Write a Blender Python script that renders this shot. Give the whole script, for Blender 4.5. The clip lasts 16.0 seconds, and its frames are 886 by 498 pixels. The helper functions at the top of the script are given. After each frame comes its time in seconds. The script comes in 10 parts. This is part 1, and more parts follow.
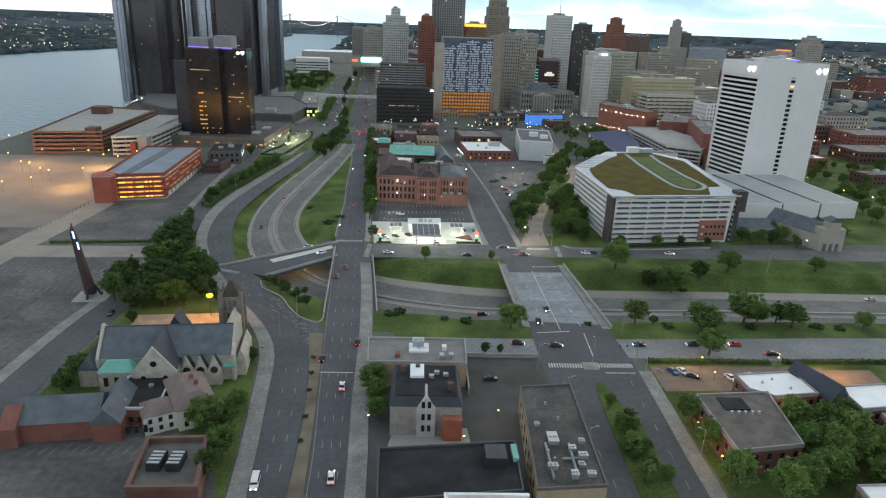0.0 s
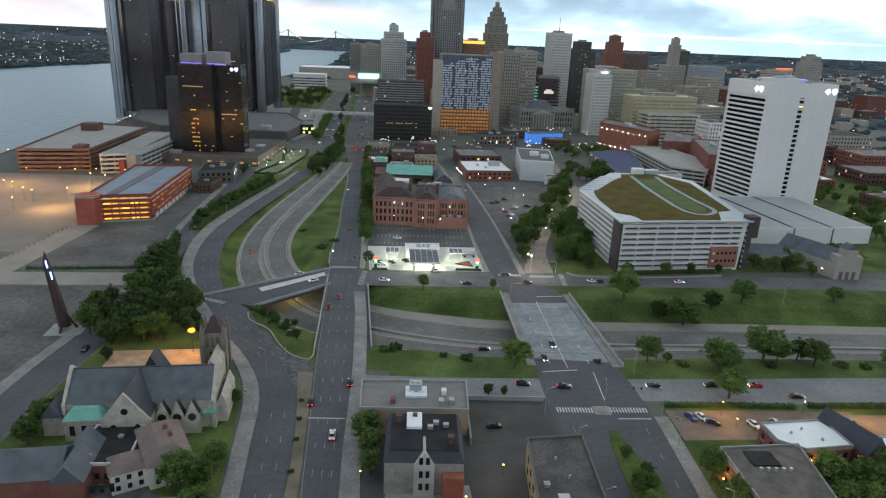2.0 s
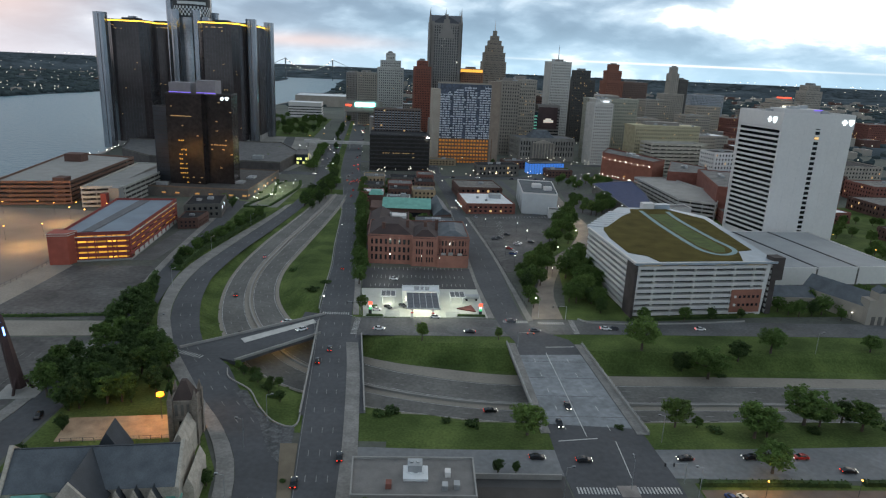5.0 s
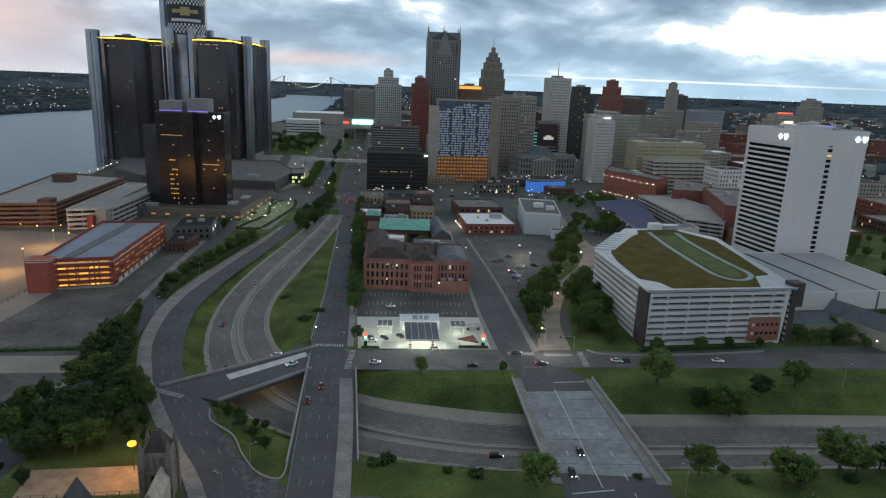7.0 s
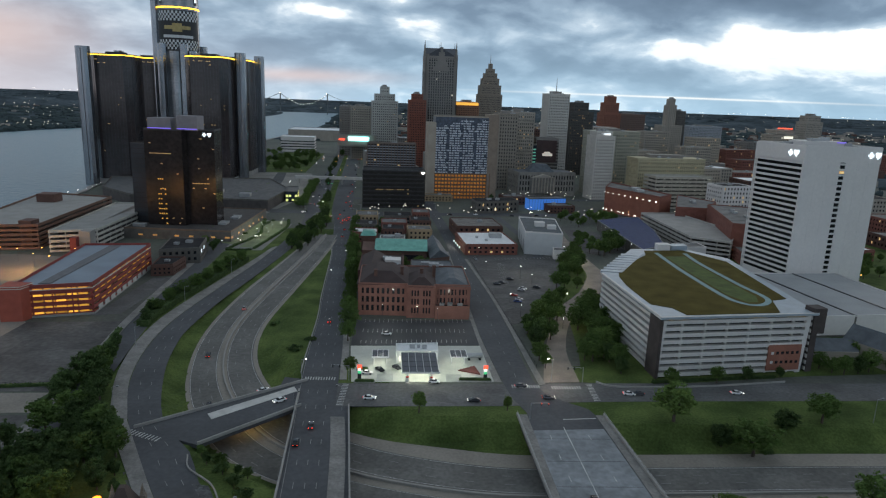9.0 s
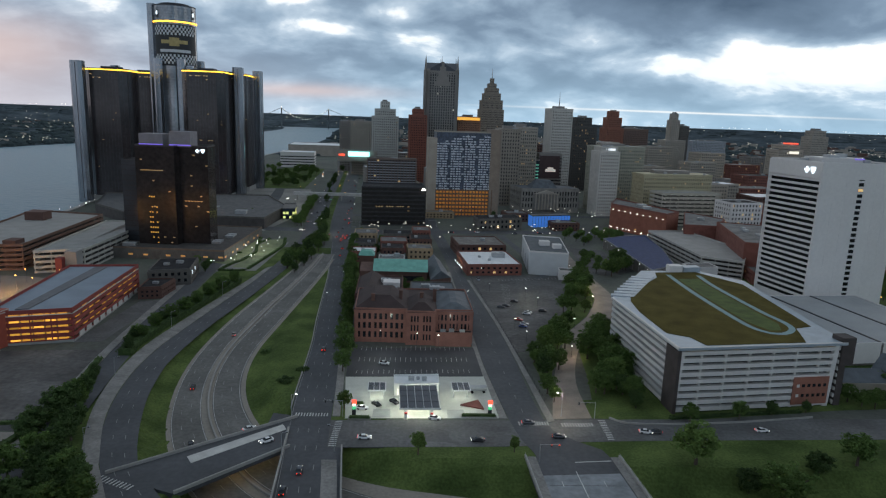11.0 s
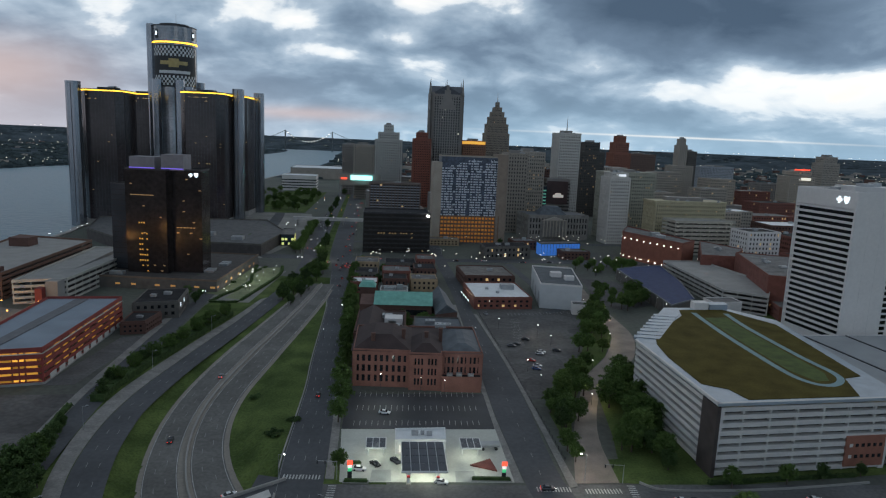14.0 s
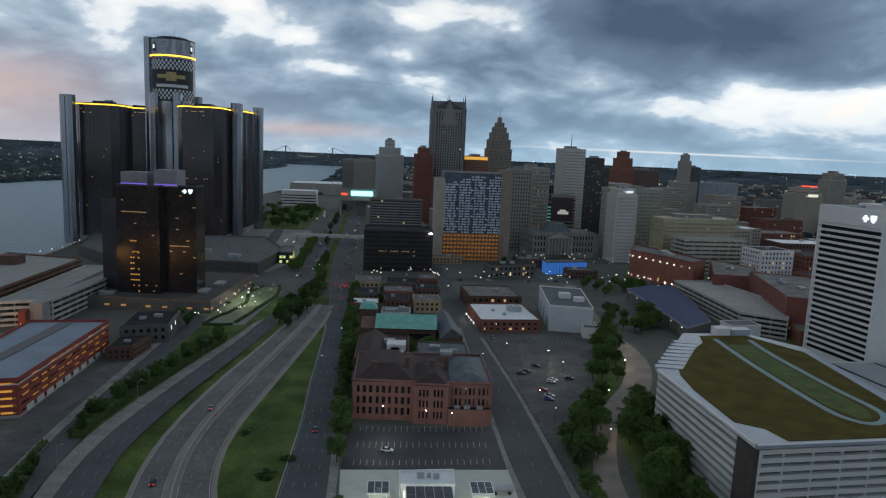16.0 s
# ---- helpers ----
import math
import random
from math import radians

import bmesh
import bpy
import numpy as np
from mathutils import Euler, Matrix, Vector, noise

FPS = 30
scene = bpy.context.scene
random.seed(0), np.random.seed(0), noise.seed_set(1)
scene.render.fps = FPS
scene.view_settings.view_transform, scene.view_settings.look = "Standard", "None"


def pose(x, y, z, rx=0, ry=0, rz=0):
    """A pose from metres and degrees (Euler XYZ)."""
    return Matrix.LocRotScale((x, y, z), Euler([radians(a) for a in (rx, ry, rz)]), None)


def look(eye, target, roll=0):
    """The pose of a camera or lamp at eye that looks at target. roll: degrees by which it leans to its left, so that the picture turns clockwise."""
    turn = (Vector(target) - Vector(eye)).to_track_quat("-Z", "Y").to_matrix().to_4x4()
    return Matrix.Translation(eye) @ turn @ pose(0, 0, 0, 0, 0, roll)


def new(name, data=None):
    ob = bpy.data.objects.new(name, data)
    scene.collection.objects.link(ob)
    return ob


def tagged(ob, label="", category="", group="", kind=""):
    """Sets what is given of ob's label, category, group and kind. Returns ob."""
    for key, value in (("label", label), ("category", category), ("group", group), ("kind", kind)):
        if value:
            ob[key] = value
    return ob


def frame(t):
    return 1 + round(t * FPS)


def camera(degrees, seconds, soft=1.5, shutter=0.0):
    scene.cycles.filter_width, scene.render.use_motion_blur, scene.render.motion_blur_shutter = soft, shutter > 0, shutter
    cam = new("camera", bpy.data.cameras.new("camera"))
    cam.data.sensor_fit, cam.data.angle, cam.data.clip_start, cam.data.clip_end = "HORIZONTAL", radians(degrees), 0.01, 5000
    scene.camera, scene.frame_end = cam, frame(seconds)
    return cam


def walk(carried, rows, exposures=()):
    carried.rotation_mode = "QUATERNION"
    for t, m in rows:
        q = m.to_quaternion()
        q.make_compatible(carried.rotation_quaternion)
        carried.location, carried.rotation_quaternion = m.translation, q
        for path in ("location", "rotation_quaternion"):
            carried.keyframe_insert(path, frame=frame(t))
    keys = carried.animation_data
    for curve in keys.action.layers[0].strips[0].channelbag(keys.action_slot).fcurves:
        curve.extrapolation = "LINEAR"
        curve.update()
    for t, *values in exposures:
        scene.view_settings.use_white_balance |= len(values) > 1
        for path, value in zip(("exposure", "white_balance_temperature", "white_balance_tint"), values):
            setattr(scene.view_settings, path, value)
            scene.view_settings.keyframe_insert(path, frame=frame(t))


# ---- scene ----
cam = camera(68.0, 16.0, soft=1.2)
PATH = [
    (0, (1.058, 17.672, 105.672), (1.137, 19.56, 105.017), 2.2),
    (0.5, (1.373, 21.924, 105.885), (1.454, 23.816, 105.24), 2.3),
    (1, (1.143, 26.04, 105.952), (1.226, 27.935, 105.317), 2.4),
    (1.5, (0.721, 30.253, 105.994), (0.807, 32.151, 105.37), 2.5),
    (2, (0.637, 34.46, 106.084), (0.724, 36.362, 105.472), 2.5),
    (2.5, (0.499, 38.584, 106.142), (0.588, 40.49, 105.543), 2.6),
    (3, (0.167, 42.786, 106.217), (0.258, 44.696, 105.631), 2.6),
    (3.5, (0.015, 47.256, 106.284), (0.107, 49.17, 105.71), 2.7),
    (4, (-0.122, 51.516, 106.239), (-0.029, 53.434, 105.677), 2.7),
    (6.5, (-0.519, 73.282, 106.043), (-0.42, 75.216, 105.544), 2.3),
    (7, (-0.088, 77.716, 106.078), (0.01, 79.653, 105.589), 2.3),
    (7.5, (-0.333, 82.273, 105.924), (-0.232, 84.213, 105.448), 2.2),
    (8, (-0.378, 86.686, 105.738), (-0.274, 88.629, 105.274), 2.2),
    (8.5, (-0.368, 91.047, 105.581), (-0.263, 92.992, 105.127), 2.1),
    (9, (-0.145, 95.267, 105.526), (-0.039, 97.214, 105.084), 2.1),
    (11.5, (0.727, 117.585, 105.747), (0.826, 119.544, 105.358), 2.1),
    (12, (0.734, 122.018, 105.752), (0.83, 123.98, 105.375), 2.2),
    (12.5, (0.583, 126.28, 105.848), (0.678, 128.244, 105.483), 2.2),
    (13, (0.31, 130.425, 105.935), (0.404, 132.391, 105.58), 2.3),
    (13.5, (0.024, 135.056, 105.994), (0.117, 137.024, 105.651), 2.4),
    (14, (-0.3, 139.594, 105.865), (-0.208, 141.564, 105.533), 2.4),
    (14.5, (-0.429, 144.253, 105.846), (-0.339, 146.225, 105.526), 2.4),
    (15, (-0.714, 148.935, 105.734), (-0.624, 150.909, 105.425), 2.4),
    (15.5, (-1.291, 153.667, 105.697), (-1.202, 155.643, 105.4), 2.4),
    (16, (-2.424, 158.321, 105.777), (-2.333, 160.299, 105.49), 2.5),
]
walk(cam, [(t, look(eye, target, roll)) for t, eye, target, roll in PATH], [(0, 1.12, 6950, 9), (3.5, 0.7, 6800, 9), (7, 0.33, 6600, 9), (9, 0.17, 6550, 9), (11.5, 0.08, 6480, 10), (12.5, 0.0, 6450, 10), (16, -0.18, 6350, 10)])

# ---- world and light ----
world = bpy.data.worlds.new("dusk_sky")
scene.world = world
world.use_nodes = True


def build_sky():
    nt = world.node_tree
    nt.nodes.clear()
    N, L = nt.nodes.new, nt.links.new

    def math_node(op, a, b=None, c=None, clamp=False):
        n = N("ShaderNodeMath")
        n.operation, n.use_clamp = op, clamp
        for i, v in enumerate((a, b, c)):
            if v is None:
                continue
            if isinstance(v, (int, float)):
                n.inputs[i].default_value = v
            else:
                L(v, n.inputs[i])
        return n.outputs[0]

    def ramp(fac, stops):
        n = N("ShaderNodeValToRGB")
        el = n.color_ramp.elements
        el[0].position, el[0].color = stops[0][0], (*stops[0][1], 1)
        el[1].position, el[1].color = stops[-1][0], (*stops[-1][1], 1)
        for p, c in stops[1:-1]:
            e = el.new(p)
            e.color = (*c, 1)
        L(fac, n.inputs[0])
        return n.outputs[0]

    def mix(fac, a, b, kind="MIX"):
        n = N("ShaderNodeMix")
        n.data_type, n.blend_type = "RGBA", kind
        for sock, v in ((n.inputs[0], fac), (n.inputs[6], a), (n.inputs[7], b)):
            if isinstance(v, (int, float)):
                sock.default_value = v
            elif isinstance(v, tuple):
                sock.default_value = (*v, 1)
            else:
                L(v, sock)
        return n.outputs[2]

    co = N("ShaderNodeTexCoord").outputs["Generated"]
    sep = N("ShaderNodeSeparateXYZ")
    L(co, sep.inputs[0])
    x, y, z = sep.outputs
    up = math_node("MAXIMUM", z, 0.0)
    # clouds lie on a flat deck, so they draw together towards the horizon
    k = math_node("ADD", up, 0.34)
    deck = N("ShaderNodeCombineXYZ")
    L(math_node("DIVIDE", x, k), deck.inputs[0])
    L(math_node("DIVIDE", y, k), deck.inputs[1])
    shift = N("ShaderNodeVectorMath")
    shift.operation = "ADD"
    shift.inputs[1].default_value = SKY_SHIFT
    L(deck.outputs[0], shift.inputs[0])

    def cloud_noise(scale, detail, rough, bend):
        n = N("ShaderNodeTexNoise")
        n.inputs["Scale"].default_value, n.inputs["Detail"].default_value = scale, detail
        n.inputs["Roughness"].default_value, n.inputs["Distortion"].default_value = rough, bend
        L(shift.outputs[0], n.inputs["Vector"])
        return n.outputs["Fac"]
    broad, fine = cloud_noise(1.9, 4.0, 0.5, 0.3), cloud_noise(4.0, 11.0, 0.54, 0.25)
    dens = math_node("ADD", math_node("MULTIPLY_ADD", broad, 0.62, -0.09), math_node("MULTIPLY", fine, 0.56))
    # where the deck is thick and where it breaks open, by direction: across and up, with their reach
    ahead = math_node("MAXIMUM", y, 0.3)
    u, v = math_node("DIVIDE", x, ahead), math_node("DIVIDE", z, ahead)

    def swell(u0, v0, su, sv, amount):
        a = math_node("POWER", math_node("DIVIDE", math_node("SUBTRACT", u, u0), su), 2.0)
        b = math_node("POWER", math_node("DIVIDE", math_node("SUBTRACT", v, v0), sv), 2.0)
        e = math_node("EXPONENT", math_node("MULTIPLY", math_node("ADD", a, b), -1.0))
        return math_node("MULTIPLY", e, amount)
    for row in CLOUD_DECK:
        dens = math_node("ADD", dens, swell(*row))
    sky = N("ShaderNodeTexSky")
    sky.sky_type, sky.sun_disc = "NISHITA", False
    sky.sun_elevation, sky.sun_rotation = radians(3.0), radians(34)
    sky.altitude, sky.air_density, sky.dust_density = 200, 1.0, 1.5
    clear = mix(0.93, mix(1.0, sky.outputs[0], (0.1, 0.1, 0.1), "MULTIPLY"), (0.90, 0.93, 0.94))
    clouds = ramp(dens, [(0.33, (1.02, 1.01, 0.97)), (0.41, (0.80, 0.85, 0.88)), (0.45, (0.44, 0.54, 0.64)), (0.53, (0.26, 0.355, 0.46)), (0.62, (0.16, 0.23, 0.32)), (0.86, (0.075, 0.118, 0.178))])
    cover = ramp(dens, [(0.18, (0, 0, 0)), (0.26, (1, 1, 1))])
    col = mix(cover, clear, clouds)
    # haze above the horizon: grey blue, rosy on the river side
    haze = math_node("POWER", math_node("SUBTRACT", 1.0, math_node("MINIMUM", math_node("MULTIPLY", up, 6.5), 1.0)), 2.0)
    side = math_node("MULTIPLY_ADD", x, -1.6, -0.02, clamp=True)
    rose = mix(side, (0.30, 0.455, 0.58), (0.56, 0.47, 0.48))
    col = mix(math_node("MULTIPLY", haze, 0.72), col, rose)
    pink = math_node("ADD", swell(-0.62, 0.075, 0.16, 0.05, 0.75), swell(-0.17, 0.028, 0.13, 0.010, 0.6))
    col = mix(pink, col, (0.60, 0.46, 0.43))
    col = mix(swell(0.42, 0.016, 0.24, 0.0014, 0.6), col, (0.95, 0.92, 0.86))
    # dimmed towards the unseen zenith to darken the ground, brighter near the horizon
    lift = math_node("MULTIPLY_ADD", math_node("POWER", up, 0.8), -0.75, 1.3)
    back = math_node("MULTIPLY_ADD", math_node("MAXIMUM", math_node("MULTIPLY", y, -1.0), 0.0), 0.05, 0.0)
    gain = math_node("ADD", lift, back)
    col_v = N("ShaderNodeVectorMath")
    col_v.operation = "SCALE"
    L(col, col_v.inputs[0])
    L(gain, col_v.inputs[3])
    bg = N("ShaderNodeBackground")
    bg.inputs["Strength"].default_value = SKY_STRENGTH
    L(col_v.outputs[0], bg.inputs["Color"])
    out = N("ShaderNodeOutputWorld")
    L(bg.outputs[0], out.inputs[0])


SKY_STRENGTH, SKY_SHIFT = 1.0, (3.1, 1.7, 0.0)
CLOUD_DECK = [(0.40, 0.20, 0.32, 0.065, 0.26), (0.62, 0.17, 0.2, 0.05, 0.10), (0.58, 0.095, 0.2, 0.04, -0.19), (0.40, 0.075, 0.12, 0.014, -0.10), (-0.21, 0.16, 0.05, 0.016, -0.10), (-0.125, 0.117, 0.05, 0.013, -0.2), (-0.05, 0.14, 0.06, 0.012, -0.12), (-0.08, 0.17, 0.16, 0.05, -0.07), (0.03, 0.2, 0.12, 0.022, -0.2),
              (0.10, 0.085, 0.09, 0.014, -0.12), (-0.36, 0.205, 0.13, 0.02, -0.09), (-0.35, 0.125, 0.2, 0.03, 0.07), (-0.05, 0.07, 0.25, 0.03, 0.10), (0.22, 0.05, 0.5, 0.025, 0.05), (0.10, 0.14, 0.14, 0.03, 0.09), (-0.6, 0.16, 0.1, 0.02, 0.05)]
build_sky()

sun_data = bpy.data.lights.new("evening_sun", "SUN")
sun_data.energy, sun_data.angle, sun_data.color = 0.35, radians(40), (1.0, 0.9, 0.8)
sun = new("evening_sun", sun_data)
sun.matrix_world = look((560, 820, 300), (0, 0, 0))

# ---- materials ----
MATS = {}


def mat(name, color, rough=0.8, metal=0.0, var=0.18, scale=0.25, fine=6.0, bump=0.15, tint=None, glow=0.0, per_object=0.0, spec=0.5, patch=0.0, cell=0.09, thin=0.0):
    """A surface with broad stains and fine grain, at world size in metres; thin: the share of light that passes through it."""
    if name in MATS:
        return MATS[name]
    m = bpy.data.materials.new(name)
    m.use_nodes = True
    nt = m.node_tree
    N, L = nt.nodes.new, nt.links.new
    b = nt.nodes["Principled BSDF"]
    b.inputs["Roughness"].default_value = rough
    b.inputs["Metallic"].default_value = metal
    b.inputs["Specular IOR Level"].default_value = spec
    if glow:
        b.inputs["Emission Color"].default_value = (*color, 1)
        b.inputs["Emission Strength"].default_value = glow
        b.inputs["Base Color"].default_value = (*color, 1)
        MATS[name] = m
        return m
    geo = N("ShaderNodeNewGeometry")
    n1, n2 = N("ShaderNodeTexNoise"), N("ShaderNodeTexNoise")
    n1.inputs["Scale"].default_value, n1.inputs["Detail"].default_value = scale, 5
    n2.inputs["Scale"].default_value, n2.inputs["Detail"].default_value = fine, 3
    for n in (n1, n2):
        L(geo.outputs["Position"], n.inputs["Vector"])
    r1 = N("ShaderNodeMapRange")
    r1.inputs[1].default_value, r1.inputs[2].default_value = 0.3, 0.7
    r1.inputs[3].default_value, r1.inputs[4].default_value = 1 - var, 1 + var
    L(n1.outputs["Fac"], r1.inputs[0])
    r2 = N("ShaderNodeMapRange")
    r2.inputs[1].default_value, r2.inputs[2].default_value = 0.3, 0.7
    r2.inputs[3].default_value, r2.inputs[4].default_value = 1 - var * 0.6, 1 + var * 0.6
    L(n2.outputs["Fac"], r2.inputs[0])
    mul = N("ShaderNodeMath")
    mul.operation = "MULTIPLY"
    L(r1.outputs[0], mul.inputs[0])
    L(r2.outputs[0], mul.inputs[1])
    last = mul.outputs[0]
    if patch:
        # mended patches: cells with a tone of their own
        vo = N("ShaderNodeTexVoronoi")
        vo.distance = "CHEBYCHEV"
        vo.inputs["Scale"].default_value = cell
        L(geo.outputs["Position"], vo.inputs["Vector"])
        split = N("ShaderNodeSeparateColor")
        L(vo.outputs["Color"], split.inputs[0])
        r4 = N("ShaderNodeMapRange")
        r4.inputs[3].default_value, r4.inputs[4].default_value = 1 - patch, 1 + patch
        L(split.outputs[0], r4.inputs[0])
        mul3 = N("ShaderNodeMath")
        mul3.operation = "MULTIPLY"
        L(last, mul3.inputs[0])
        L(r4.outputs[0], mul3.inputs[1])
        last = mul3.outputs[0]
    if per_object:
        info = N("ShaderNodeObjectInfo")
        r3 = N("ShaderNodeMapRange")
        r3.inputs[3].default_value, r3.inputs[4].default_value = 1 - per_object, 1 + per_object
        L(info.outputs["Random"], r3.inputs[0])
        mul2 = N("ShaderNodeMath")
        mul2.operation = "MULTIPLY"
        L(last, mul2.inputs[0])
        L(r3.outputs[0], mul2.inputs[1])
        last = mul2.outputs[0]
    base = N("ShaderNodeMix")
    base.data_type = "RGBA"
    base.inputs[6].default_value = (*color, 1)
    base.inputs[7].default_value = (*(tint or color), 1)
    L(n1.outputs["Fac"], base.inputs[0])
    vec = N("ShaderNodeVectorMath")
    vec.operation = "SCALE"
    L(base.outputs[2], vec.inputs[0])
    L(last, vec.inputs[3])
    L(vec.outputs[0], b.inputs["Base Color"])
    if bump:
        bp = N("ShaderNodeBump")
        bp.inputs["Strength"].default_value, bp.inputs["Distance"].default_value = bump, 0.15
        L(n2.outputs["Fac"], bp.inputs["Height"])
        L(bp.outputs[0], b.inputs["Normal"])
    if thin:
        tr, blend = N("ShaderNodeBsdfTranslucent"), N("ShaderNodeMixShader")
        L(vec.outputs[0], tr.inputs["Color"])
        blend.inputs[0].default_value = thin
        L(b.outputs[0], blend.inputs[1])
        L(tr.outputs[0], blend.inputs[2])
        L(blend.outputs[0], nt.nodes["Material Output"].inputs["Surface"])
    MATS[name] = m
    return m


def emit(name, color, strength):
    return mat(name, color, glow=strength)


ASPHALT = mat("asphalt", (0.080, 0.083, 0.091), 0.85, tint=(0.057, 0.060, 0.067), scale=0.05, fine=0.6, var=0.24, patch=0.05)
ASPHALT_WORN = mat("worn_asphalt", (0.125, 0.125, 0.126), 0.85, tint=(0.088, 0.088, 0.09), scale=0.05, fine=0.8, var=0.32, patch=0.14)
ASPHALT_NEW = mat("new_asphalt", (0.045, 0.047, 0.052), 0.8, scale=0.08, var=0.25)
CONCRETE = mat("concrete", (0.34, 0.33, 0.31), 0.85, tint=(0.26, 0.25, 0.24), scale=0.12, fine=2.5, var=0.16)
CONCRETE_ROAD = mat("concrete_road", (0.29, 0.26, 0.225), 0.85, tint=(0.21, 0.188, 0.162), scale=0.07, fine=1.0, var=0.2)
FREEWAY_CONCRETE = mat("freeway_concrete", (0.152, 0.147, 0.138), 0.85, tint=(0.11, 0.107, 0.101), scale=0.05, fine=0.8, var=0.3, patch=0.1)
SERVICE = mat("service_concrete", (0.205, 0.212, 0.22), 0.85, tint=(0.15, 0.155, 0.16), scale=0.05, fine=0.6, var=0.22, patch=0.06, cell=0.1)
DECK = mat("bridge_deck_concrete", (0.27, 0.29, 0.31), 0.8, tint=(0.16, 0.172, 0.187), scale=0.12, fine=0.5, var=0.3, patch=0.08, cell=0.1)
PAVING = mat("paving", (0.245, 0.236, 0.224), 0.85, tint=(0.175, 0.168, 0.16), scale=0.15, fine=1.2, var=0.26, patch=0.1, cell=0.3)
BRICK_WALK = mat("brick_walk", (0.20, 0.165, 0.14), 0.85, tint=(0.26, 0.22, 0.19), scale=0.12, fine=2.0)
GRASS = mat("grass", (0.056, 0.102, 0.027), 0.95, tint=(0.1, 0.121, 0.04), scale=0.06, fine=1.2, var=0.4, bump=0.5, spec=0.1)
DIRT = mat("dirt", (0.13, 0.105, 0.075), 0.95, tint=(0.18, 0.15, 0.11), scale=0.1, var=0.3)
PAINT_BRIGHT = mat("fresh_road_paint", (0.46, 0.46, 0.45), 0.7, var=0.3, fine=2)
PAINT_WHITE = mat("road_paint", (0.25, 0.25, 0.246), 0.7, var=0.25, fine=3)
PAINT_YELLOW = mat("yellow_paint", (0.5, 0.36, 0.08), 0.7, var=0.25, fine=3)
LEAF = [mat("leaf_a", (0.11, 0.172, 0.046), 0.8, tint=(0.135, 0.2, 0.056), scale=0.5, var=0.3, bump=0, per_object=0.25, spec=0.2, thin=0.25),
        mat("leaf_b", (0.084, 0.142, 0.037), 0.8, tint=(0.106, 0.168, 0.047), scale=0.5, var=0.3, bump=0, per_object=0.25, spec=0.2, thin=0.25),
        mat("leaf_c", (0.055, 0.094, 0.032), 0.8, tint=(0.072, 0.115, 0.038), scale=0.5, var=0.3, bump=0, per_object=0.25, spec=0.2, thin=0.25)]
BARK = mat("bark", (0.09, 0.07, 0.055), 0.95, var=0.3)
WHITE_STONE = mat("white_panel", (0.73, 0.695, 0.675), 0.7, tint=(0.65, 0.62, 0.60), scale=0.06, fine=0.6, var=0.06)
WHITE_ROOF = mat("white_roof", (0.82, 0.83, 0.84), 0.6, tint=(0.66, 0.67, 0.68), scale=0.2, var=0.12)
GREY_ROOF = mat("grey_roof", (0.17, 0.165, 0.16), 0.9, tint=(0.12, 0.115, 0.112), scale=0.15, var=0.35, patch=0.15, cell=0.2)
TAN_ROOF = mat("tan_roof", (0.20, 0.18, 0.165), 0.9, tint=(0.13, 0.12, 0.11), scale=0.2, var=0.38, patch=0.15, cell=0.2)
BLACK_ROOF = mat("black_roof", (0.017, 0.0165, 0.019), 0.85, tint=(0.03, 0.029, 0.032), scale=0.2, var=0.3, spec=0.2)
SLATE = mat("slate", (0.075, 0.088, 0.105), 0.7, tint=(0.10, 0.112, 0.125), scale=0.25, fine=3, var=0.2)
BROWN_TILE = mat("brown_roof", (0.056, 0.034, 0.032), 0.85, tint=(0.04, 0.026, 0.025), scale=0.2, var=0.25)
COPPER = mat("copper_green", (0.13, 0.36, 0.30), 0.65, tint=(0.18, 0.42, 0.35), scale=0.3, var=0.15)
RED_BRICK = mat("red_brick", (0.24, 0.09, 0.065), 0.9, tint=(0.19, 0.075, 0.06), scale=0.3, fine=4, var=0.2)
ROSE_BRICK = mat("rose_brick", (0.29, 0.135, 0.102), 0.9, tint=(0.21, 0.098, 0.078), scale=0.25, fine=3, var=0.2)
DARK_BRICK = mat("dark_brick", (0.13, 0.065, 0.05), 0.9, tint=(0.10, 0.055, 0.045), scale=0.3, fine=4, var=0.2)
TAN_BRICK = mat("tan_brick", (0.40, 0.29, 0.18), 0.9, tint=(0.34, 0.25, 0.16), scale=0.3, fine=3, var=0.15)
BUFF = mat("buff_stone", (0.45, 0.375, 0.295), 0.85, tint=(0.34, 0.3, 0.26), scale=0.12, var=0.15)
LIMESTONE = mat("limestone", (0.40, 0.355, 0.30), 0.85, tint=(0.30, 0.265, 0.23), scale=0.1, var=0.18)
GREY_STONE = mat("grey_granite", (0.27, 0.245, 0.225), 0.7, tint=(0.215, 0.195, 0.18), scale=0.1, var=0.12)
DARK_STONE = mat("dark_stone", (0.12, 0.11, 0.1), 0.8, var=0.2)
ORANGE_PANEL = mat("orange_red_panel", (0.27, 0.052, 0.042), 0.7, tint=(0.225, 0.045, 0.038), scale=0.2, var=0.12)
SEDUM = mat("sedum_roof", (0.108, 0.078, 0.019), 0.95, tint=(0.074, 0.066, 0.017), scale=0.12, fine=1.5, var=0.3, bump=0.5, spec=0.1)
BLUE_GREY_METAL = mat("blue_grey_metal", (0.33, 0.38, 0.43), 0.5, metal=0.2, var=0.1)
BLUE_ROOF = mat("blue_metal_roof", (0.016, 0.034, 0.105), 0.75, tint=(0.022, 0.042, 0.12), var=0.15, spec=0.3)
METAL = mat("galvanised_metal", (0.4, 0.41, 0.42), 0.5, metal=0.6, var=0.15)
